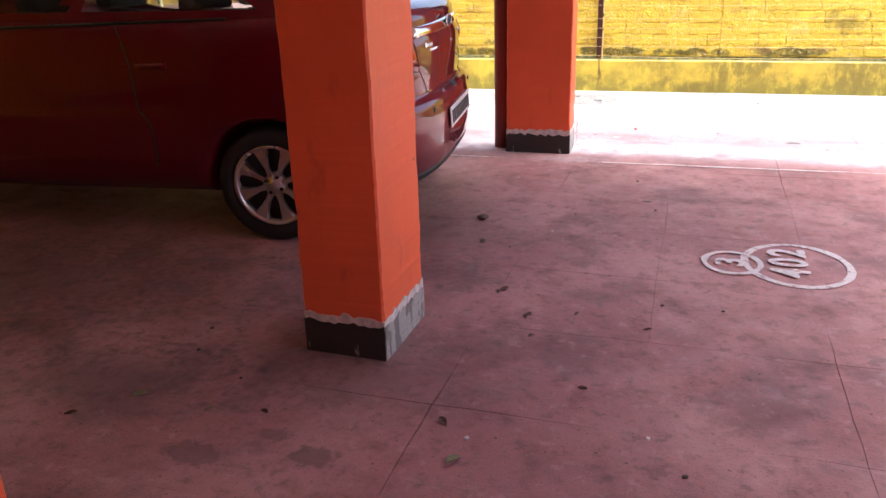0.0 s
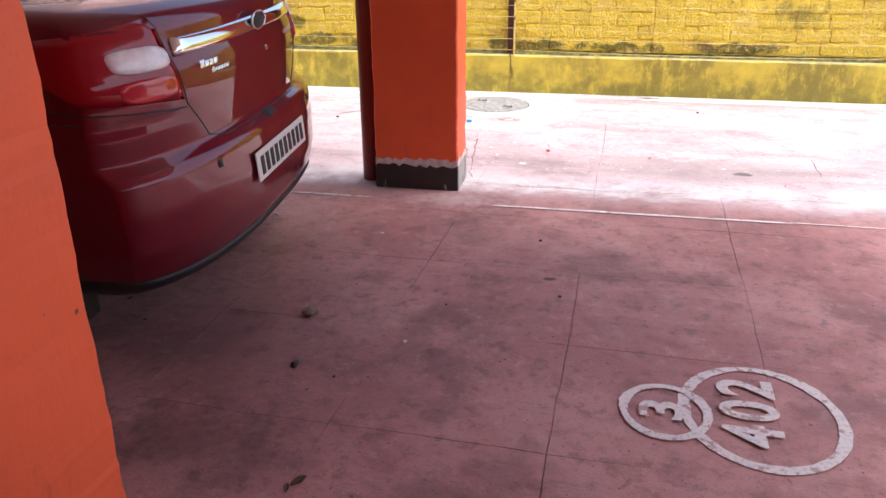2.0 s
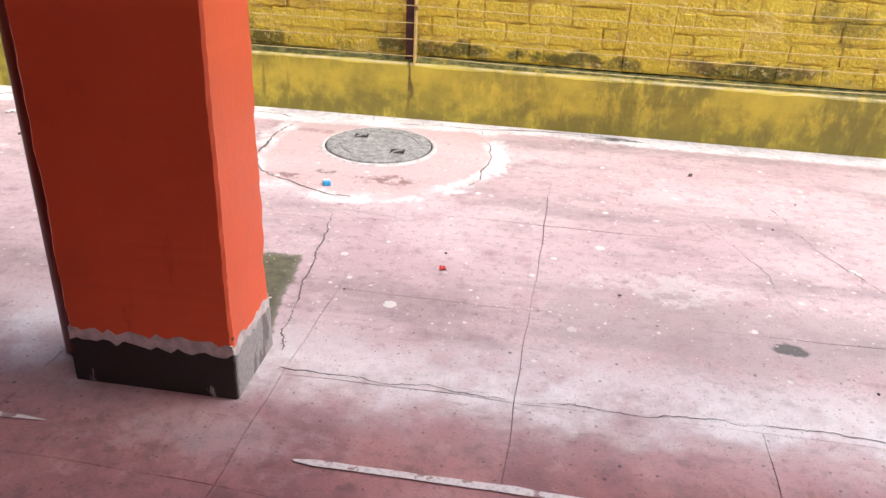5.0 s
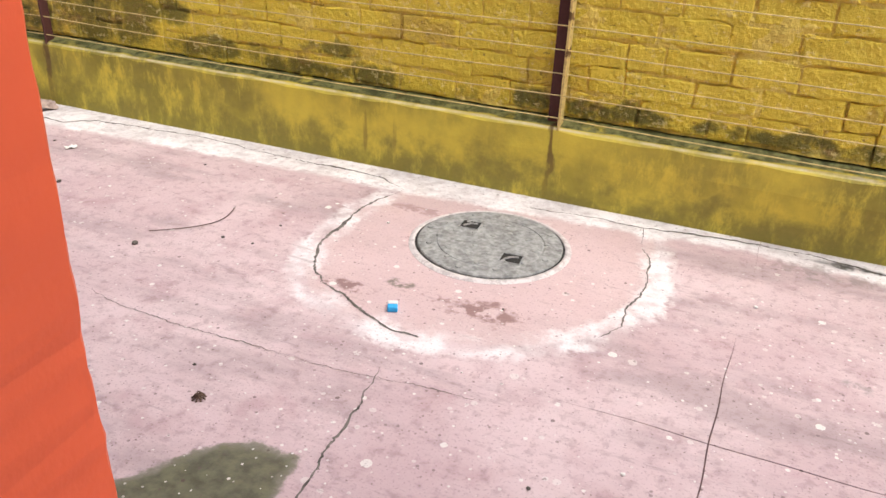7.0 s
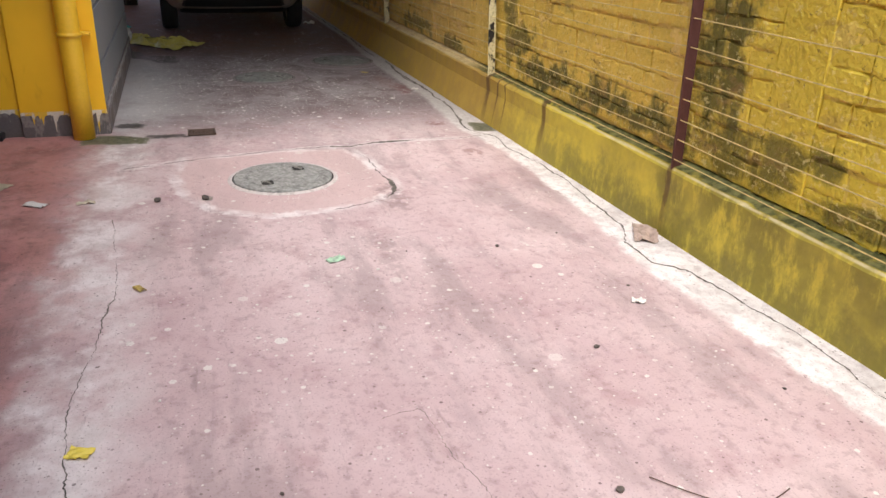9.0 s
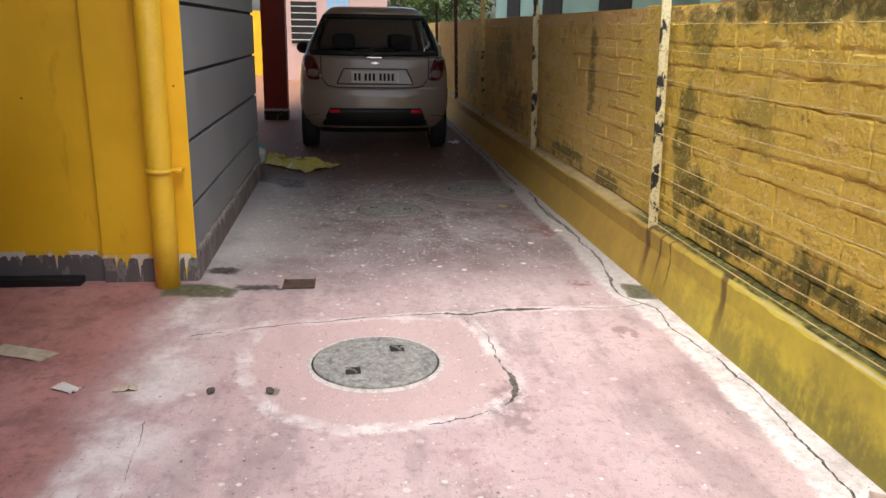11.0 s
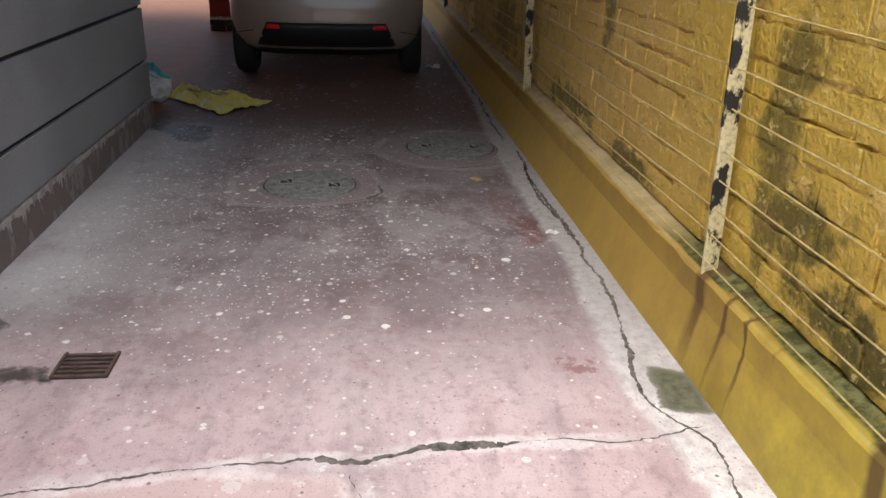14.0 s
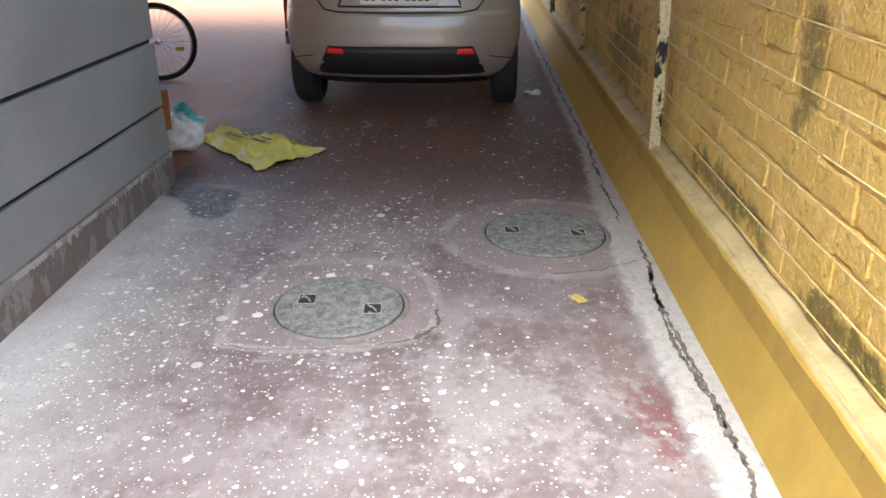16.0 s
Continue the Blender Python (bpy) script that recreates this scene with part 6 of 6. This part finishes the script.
scrap("paper_scrap", -3.23, 2.69, 0.07, 0.04, 110, PAPER_G, "green and white wrapper on the lane", "litter", seed=4)
scrap("paper_scrap", -4.17, 1.51, 0.10, 0.05, 60, PAPER_W, "small white paper scrap on the red floor", "litter", seed=5)
scrap("paper_scrap", -4.15, 1.72, 0.08, 0.035, 95, CARD, "faded card scrap on the lane", "litter", seed=6)
scrap("card_strip", -4.52, 1.225, 0.095, 0.27, -24, CARD, "long strip of stained card on the floor", "litter", 0.006, seed=7)
scrap("paper_scrap", -3.15, 1.98, 0.05, 0.028, 30, CARD_Y, "small yellow wrapper on the lane", "litter", seed=8)
scrap("paper_scrap", -7.15, 3.68, 0.065, 0.045, 30, CARD_Y, "flattened yellow wrapper on the lane", "litter", 0.005, seed=9)
scrap("paper_scrap", -6.37, 3.91, 0.055, 0.04, 60, PAPER_W, "white paper scrap by the wall", "litter", seed=10)
scrap("paper_scrap", -10.55, 3.74, 0.12, 0.09, 60, PAPER_W, "crumpled white paper beside the car tyre", "litter", 0.05, seed=11)
scrap("cement_flake", -3.17, 4.02, 0.20, 0.10, -28, FLAKE, "broken flake of cement lying at the wall foot", "cement flake", 0.03, seed=15)
scrap("paper_scrap", -2.6, 3.65, 0.05, 0.035, 60, PAPER_W, "small white paper scrap near the wall", "litter", seed=12)
pebble("stone", -0.885, 0.214, 0.024, STONE_BROWN, "small dark stone on the red floor", "stone", 1)
pebble("stone", -0.81, -0.12, 0.014, STONE, "small dark stone on the red floor", "stone", 2)
pebble("stone", -1.73, 3.08, 0.010, STONE, "small dark pebble on the lane", "stone", 3)
pebble("stone", -4.10, 2.03, 0.015, STONE, "small dark pebble on the lane", "stone", 4)
pebble("stone", -4.085, 2.24, 0.016, STONE, "small dark pebble on the lane", "stone", 5)
pebble("stone", 0.77, 3.61, 0.010, STONE, "small dark pebble on the lane", "stone", 6)
pebble("stone", -2.35, 3.35, 0.008, STONE, "small pebble near the wall", "stone", 7)
pebble("stone", -3.2, 3.35, 0.008, STONE, "small pebble near the wall", "stone", 8)
fluff = new("dirt_clump")
tagged(fluff, "small dark tangle of dry fibres on the lane", "litter")
for i in range(9):
    a = i * 0.7
    part("fibre", tube(bmesh.new(), [(0.03 * math.cos(a), 0.03 * math.sin(a), 0.002), (0.012 * math.cos(a + 1), 0.012 * math.sin(a + 1), 0.02 + 0.004 * (i % 3)), (-0.028 * math.cos(a + 0.5), -0.028 * math.sin(a + 0.5), 0.002)], 0.003, 5), TWIG, fluff)
fluff.matrix_world = pose(-1.02, 2.52, 0.001) @ Matrix.Scale(0.6, 4)
pts = [(-1.75 + 0.13 * f - 0.08 * math.sin(math.pi * f) * -1, 3.17 + 0.30 * f, 0.006) for f in [i / 10 for i in range(11)]]
tagged(part("twig", tube(bmesh.new(), pts, 0.0016, 6), TWIG), "thin curved dry twig on the lane", "twig")
r = random.Random(12)
for x, y, s, kind in ((-0.20, -1.36, 0.05, 1), (-0.42, -1.04, 0.055, 1), (-0.46, -0.86, 0.06, 1), (-0.60, -0.65, 0.08, 1), (-0.01, -0.90, 0.05, 1), (-0.59, -1.65, 0.075, 1), (-0.62, -0.68, 0.05, 1),
                      (-0.47, -0.89, 0.045, 1), (-0.28, -0.82, 0.05, 1), (-1.60, -1.72, 0.095, 0), (-1.75, -1.87, 0.07, 1), (-0.51, -1.83, 0.10, 0), (-1.33, -1.75, 0.05, 0), (-1.15, -1.72, 0.05, 1), (-2.3, -0.6, 0.08, 0)):
    leaf(x, y, s * 0.62, r.uniform(0, 360), LEAF_BROWN if kind else LEAF_GREEN, "small curled dry leaf on the red floor", int(s * 1000 + x * 10))
for i in range(34):
    x, y = r.uniform(-1.7, 1.6), r.uniform(-2.4, 1.2)
    if -1.3 < x < -0.8 and -1.45 < y < -0.85:
        continue
    pebble("stone", x, y, r.uniform(0.004, 0.008), STONE if i % 4 else PAPER_W, "tiny grit stone on the red floor", "stone", i)
for i in range(40):
    x, y = r.uniform(-4.6, 1.4), r.uniform(2.0, 3.8)
    if min(math.hypot(x - c[0], y - c[1]) for c in MANHOLES) < 0.36:
        continue
    pebble("stone", x, y, r.uniform(0.003, 0.006), STONE if i % 2 else PAPER_W, "tiny grit stone on the lane", "stone", i)

# ---- rubbish by the grey wall ----
SACK = plain("yellow_plastic_sack", (0.70, 0.64, 0.16), 0.35, var=0.15, scale=12)
SACK_INK = plain("faded_print", (0.22, 0.20, 0.08), 0.6)
BAG = plain("white_plastic_bag", (0.60, 0.62, 0.62), 0.3, var=0.2, scale=20)
TEAL = plain("teal_plastic", (0.10, 0.42, 0.42), 0.35, var=0.2, scale=20)
PLY = plain("orange_brown_board", (0.34, 0.14, 0.05), 0.7, var=0.3, scale=12)


def crumple(name, mat, w, h, amp, seed, m, thick=0.004):
    bm = bmesh.new()
    nu, nv = 34, 22
    g = []
    for j in range(nv + 1):
        for i in range(nu + 1):
            u, v = i / nu - 0.5, j / nv - 0.5
            taper = 0.45 + 0.75 * (i / nu)
            p = Vector((u * w, v * h * taper + 0.04 * noise.noise((u * 5 + seed, 1, 1)), 0))
            f = noise.noise((u * 5 + seed, v * 6, 2)) + 0.5 * noise.noise((u * 13, v * 15 + seed, 4))
            edge = min(1.0, 6 * min(0.5 - abs(u) + 0.05, 0.5 - abs(v) + 0.05))
            p.z = max(0.004, amp * (0.35 + f) * edge + 0.004)
            g.append(p)
    a = [bm.verts.new(p) for p in g]
    b = [bm.verts.new((p.x, p.y, max(0.0005, p.z - thick))) for p in g]
    k = nu + 1
    for j in range(nv):
        for i in range(nu):
            q = [j * k + i, j * k + i + 1, (j + 1) * k + i + 1, (j + 1) * k + i]
            bm.faces.new([a[t] for t in q])
            bm.faces.new([b[t] for t in q[::-1]])
    ob = part(name, bm, mat, smooth=True)
    ob.matrix_world = m
    return ob


sack = crumple("plastic_sack", SACK, 0.80, 0.42, 0.085, 3.0, pose(-9.05, 1.98, 0.001, 0, 0, 52))
tagged(sack, "crumpled yellow plastic sack with faded print, lying empty", "sack")
for i, (u, v, w) in enumerate(((-0.14, 0.03, 0.16), (-0.12, -0.02, 0.14), (0.06, 0.05, 0.15), (0.08, 0.0, 0.12))):
    b = bmesh.new()
    box(b, u - w / 2, u + w / 2, v - 0.012, v + 0.012, 0.062, 0.066, 0.001)
    part("print_bar", b, SACK_INK, sack)
bag = bmesh.new()
bmesh.ops.create_icosphere(bag, subdivisions=4, radius=0.13)
for v in bag.verts:
    v.co *= 1 + 0.35 * noise.noise(v.co * 9) + 0.15 * noise.noise(v.co * 24)
    v.co.z *= 0.8
zm = min(v.co.z for v in bag.verts)
bmesh.ops.transform(bag, matrix=pose(0, 0, -zm), verts=bag.verts)
bag_ob = part("plastic_bag", bag, BAG, smooth=True)
bag_ob.matrix_world = pose(-8.98, 1.60, 0.001)
tagged(bag_ob, "crumpled white plastic rubbish bag by the wall end", "bag")
cloth = crumple("plastic_sheet", TEAL, 0.22, 0.14, 0.05, 8.0, pose(-9.02, 1.62, 0.20, 12, 20, 30))
cloth.parent, cloth.matrix_parent_inverse = bag_ob, bag_ob.matrix_world.inverted()
board = part("board", box(bmesh.new(), -0.012, 0.012, -0.13, 0.13, 0.0, 0.42, 0.003), PLY)
board.matrix_world = pose(-8.90, 1.44, 0.002, 0, 22, 25)
tagged(board, "orange-brown board leaning at the wall end", "board")


def bike_wheel():
    root = new("bicycle_wheel")
    tagged(root, "upright black bicycle wheel with steel spokes", "bicycle wheel")
    turn = pose(0, 0, 0.31, 90, 0, 0)
    n = 48
    for name, big, small, mat in (("tyre", 0.29, 0.020, TYRE), ("rim", 0.268, 0.010, ALLOY)):
        b = bmesh.new()
        prof = [(big + small * math.cos(2 * math.pi * i / 10), small * math.sin(2 * math.pi * i / 10)) for i in range(11)]
        lathe(b, prof, n, turn, False)
        bmesh.ops.remove_doubles(b, verts=b.verts, dist=1e-5)
        part(name, b, mat, root, smooth=True)
    part("hub", lathe(bmesh.new(), [(0.018, -0.04), (0.018, 0.04)], 16, turn), ALLOY, root)
    for i in range(28):
        a = 2 * math.pi * i / 28
        part("spoke", tube(bmesh.new(), [(0.016 * math.cos(a + 0.9), 0.03 * (1 if i % 2 else -1), 0.31 + 0.016 * math.sin(a + 0.9)), (0.262 * math.cos(a), 0, 0.31 + 0.262 * math.sin(a))], 0.0012, 4), ALLOY, root)
    part("wheel_reflector", box(bmesh.new(), 0.13, 0.20, -0.006, 0.006, 0.24, 0.27, 0.003), PAPER_Y, root)
    return root


wheel = bike_wheel()
wheel.matrix_world = pose(-11.0, 0.74, 0.001, 0, 0, 96)

# ---- beyond the lane ----
PINK = plain("pale_pink_plaster", (0.62, 0.42, 0.38), 0.85, var=0.12, scale=1.5)
TEAL_WALL = plain("pale_teal_plaster", (0.33, 0.52, 0.46), 0.85, var=0.15, scale=1.0)
BLUE = plain("pale_blue_panel", (0.30, 0.50, 0.70), 0.5, var=0.12)
LEAVES = plain("garden_leaves", (0.10, 0.16, 0.03), 0.55, var=0.5, scale=3)
BARK = plain("garden_bark", (0.12, 0.08, 0.05), 0.9, var=0.3)

far = part("wall_west", box(bmesh.new(), -24.3, -24.0, -12, 0.9, -0.03, 1.7, 0.01), YELLOW)
tagged(far, "low yellow boundary wall at the far yard", "wall", kind="structure")
house = new("house")
tagged(house, "pale pink plastered house beyond the lane", "house")
part("wall", box(bmesh.new(), -26.0, -22.0, 0.95, 3.5, -0.03, 5.0), PINK, house)
win = part("window", box(bmesh.new(), -22.0, -21.97, 1.12, 1.75, 0.9, 1.9, 0.004), HOLE, house, "grilled window")
for i in range(6):
    part("grille_bar", box(bmesh.new(), -21.97, -21.955, 1.12, 1.75, 0.98 + i * 0.16, 1.0 + i * 0.16), PAPER_W, win)
part("blue_door", box(bmesh.new(), -22.0, -21.96, 2.0, 2.55, -0.02, 2.2, 0.01), BLUE, house)
# neighbour's distance and height are made up to block sky light from the lane
neigh = new("house")
tagged(neigh, "pale teal plastered neighbouring house behind the boundary wall", "house")
part("wall", box(bmesh.new(), -20.0, -9.0, 5.9, 11.0, -0.03, 8.0), TEAL_WALL, neigh)
for i in range(3):
    w = part("window", box(bmesh.new(), -18.5 + i * 3.2, -17.3 + i * 3.2, 5.86, 5.9, 1.1, 2.3, 0.01), HOLE, neigh)
    part("window_sill", box(bmesh.new(), -18.6 + i * 3.2, -17.2 + i * 3.2, 5.78, 5.89, 1.0, 1.08, 0.005), CONCRETE, w)
part("pink_wall", box(bmesh.new(), -8.996, -5.6, 6.1, 11.0, -0.03, 7.0), PINK, neigh)


def shrub(x, y, h, spread, n, seed):
    r = random.Random(seed)
    root = new("tree")
    tagged(root, "leafy green garden tree behind the far yard", "tree")
    b = bmesh.new()
    for i in range(5):
        a = 2 * math.pi * i / 5
        tube(b, [(x, y, -0.03), (x + 0.1 * math.cos(a), y + 0.1 * math.sin(a), h * 0.4), (x + spread * 0.6 * math.cos(a), y + spread * 0.6 * math.sin(a), h * 0.85)], 0.04, 6)
    part("trunk", b, BARK, root)
    verts, faces = [], []
    for i in range(n):
        a, q, z = r.uniform(0, 6.283), spread * math.sqrt(r.random()), h * (0.18 + 0.85 * r.random())
        q *= 0.6 + 0.5 * noise.noise((math.cos(a) * 2, z * 1.5, seed))  + 0.4
        c = Vector((x + q * math.cos(a), y + q * math.sin(a), z))
        m = Euler((r.uniform(-1, 1), r.uniform(-1, 1), r.uniform(0, 6))).to_matrix()
        s = r.uniform(0.07, 0.16)
        k = len(verts)
        verts += [tuple(c + m @ Vector(p)) for p in ((-s, 0, 0), (0, -s * 0.4, 0.02), (s, 0, 0), (0, s * 0.4, 0.02))]
        faces.append((k, k + 1, k + 2, k + 3))
    me = bpy.data.meshes.new("crown")
    me.from_pydata(verts, [], faces)
    me.materials.append(LEAVES)
    ob = new("crown", me)
    ob.parent = root


shrub(-23.5, 3.9, 2.6, 1.3, 2200, 1)
shrub(-25.0, 5.6, 3.2, 1.6, 2200, 2)

# ---- bricks of the boundary wall ----
COURSE, PITCH = 0.1005, 0.268
brick_r = random.Random(21)


def brick_shape(w, h, d, r):
    """A worn brick, front face at y = 0, chipped and smeared with paint at its edges."""
    nx, nz = 6, 3
    fx, fz = (0.0, 0.03, 0.25, 0.5, 0.75, 0.97, 1.0), (0.0, 0.07, 0.93, 1.0)
    verts, faces = [], []
    lean = r.uniform(-0.0015, 0.0015)
    for j in range(nz + 1):
        for i in range(nx + 1):
            edge = (i in (0, nx)) + (j in (0, nz))
            x, z = (fx[i] - 0.5) * w, (fz[j] - 0.5) * h
            if edge:
                x += r.uniform(-0.004, 0.004)
                z += r.uniform(-0.0055, 0.0055)
            verts.append((x, (r.choice((0.0, 0.001, 0.001, 0.002, 0.004, 0.008)) if edge else 0.0) + r.uniform(-0.0004, 0.0004) + lean * (j / nz - 0.5) * 2, z))
    k = nx + 1
    for j in range(nz):
        for i in range(nx):
            faces.append((j * k + i, j * k + i + 1, (j + 1) * k + i + 1, (j + 1) * k + i))
    rim = [i for i in range(k)] + [j * k + nx for j in range(1, nz + 1)] + [nz * k + i for i in range(nx - 1, -1, -1)] + [j * k for j in range(nz - 1, 0, -1)]
    n0 = len(verts)
    verts += [(verts[q][0], d, verts[q][2]) for q in rim]
    for a in range(len(rim)):
        b = (a + 1) % len(rim)
        faces.append((rim[b], rim[a], n0 + a, n0 + b))
    return verts, faces


WIDTHS = (0.125, 0.175, 0.205, 0.220, 0.235, 0.260)
shapes = {w: [brick_shape(w, COURSE - brick_r.uniform(0.006, 0.014), 0.024, brick_r) for _ in range(5)] for w in WIDTHS}
meshes = {}
for w in WIDTHS:
    meshes[w] = []
    for v, f in shapes[w]:
        me = bpy.data.meshes.new("brick")
        me.from_pydata(v, [], f)
        me.materials.append(BRICK)
        me.polygons.foreach_set("use_smooth", [False] * len(f))
        meshes[w].append(me)
rest_v, rest_f = [], []
row = 0
ends = [WX0] + [e for px, pw in PILASTERS for e in (px - pw / 2 - 0.004, px + pw / 2 + 0.004)] + [WX1]
z = PLINTH_Z + 0.026 + COURSE / 2
while z + COURSE / 2 < TOP_Z + 0.01:
    for a, b in zip(ends[::2], ends[1::2]):
        x = a
        first = True
        while x < b - 0.03:
            w = brick_r.choice((0.090, 0.120, 0.165)) if first else brick_r.choices(WIDTHS, (1, 1, 4, 8, 5, 2))[0]
            first = False
            if b - x - w < 0.09:
                w = b - x
            src = min(WIDTHS, key=lambda v: abs(v - w))
            sx = w / src
            mid = x + w / 2
            x += w + brick_r.uniform(0.004, 0.013)
            q = brick_r.randrange(5)
            wave = 0.013 * noise.noise((mid * 0.7, row * 0.4, 5)) + brick_r.uniform(-0.004, 0.004)
            at = Vector((mid, WALL_Y + brick_r.uniform(-0.003, 0.0025), z + wave))
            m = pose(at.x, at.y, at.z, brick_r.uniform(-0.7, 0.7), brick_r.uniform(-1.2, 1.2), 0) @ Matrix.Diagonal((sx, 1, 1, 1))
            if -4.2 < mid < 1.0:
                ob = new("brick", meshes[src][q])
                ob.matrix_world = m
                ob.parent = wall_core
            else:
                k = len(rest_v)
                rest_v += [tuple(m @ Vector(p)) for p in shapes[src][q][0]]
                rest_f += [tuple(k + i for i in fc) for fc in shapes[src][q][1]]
    z += COURSE
    row += 1
me = bpy.data.meshes.new("brickwork")
me.from_pydata(rest_v, [], rest_f)
me.materials.append(BRICK)
rest = new("brickwork", me)
rest.parent = wall_core
tagged(rest, kind="stuff")
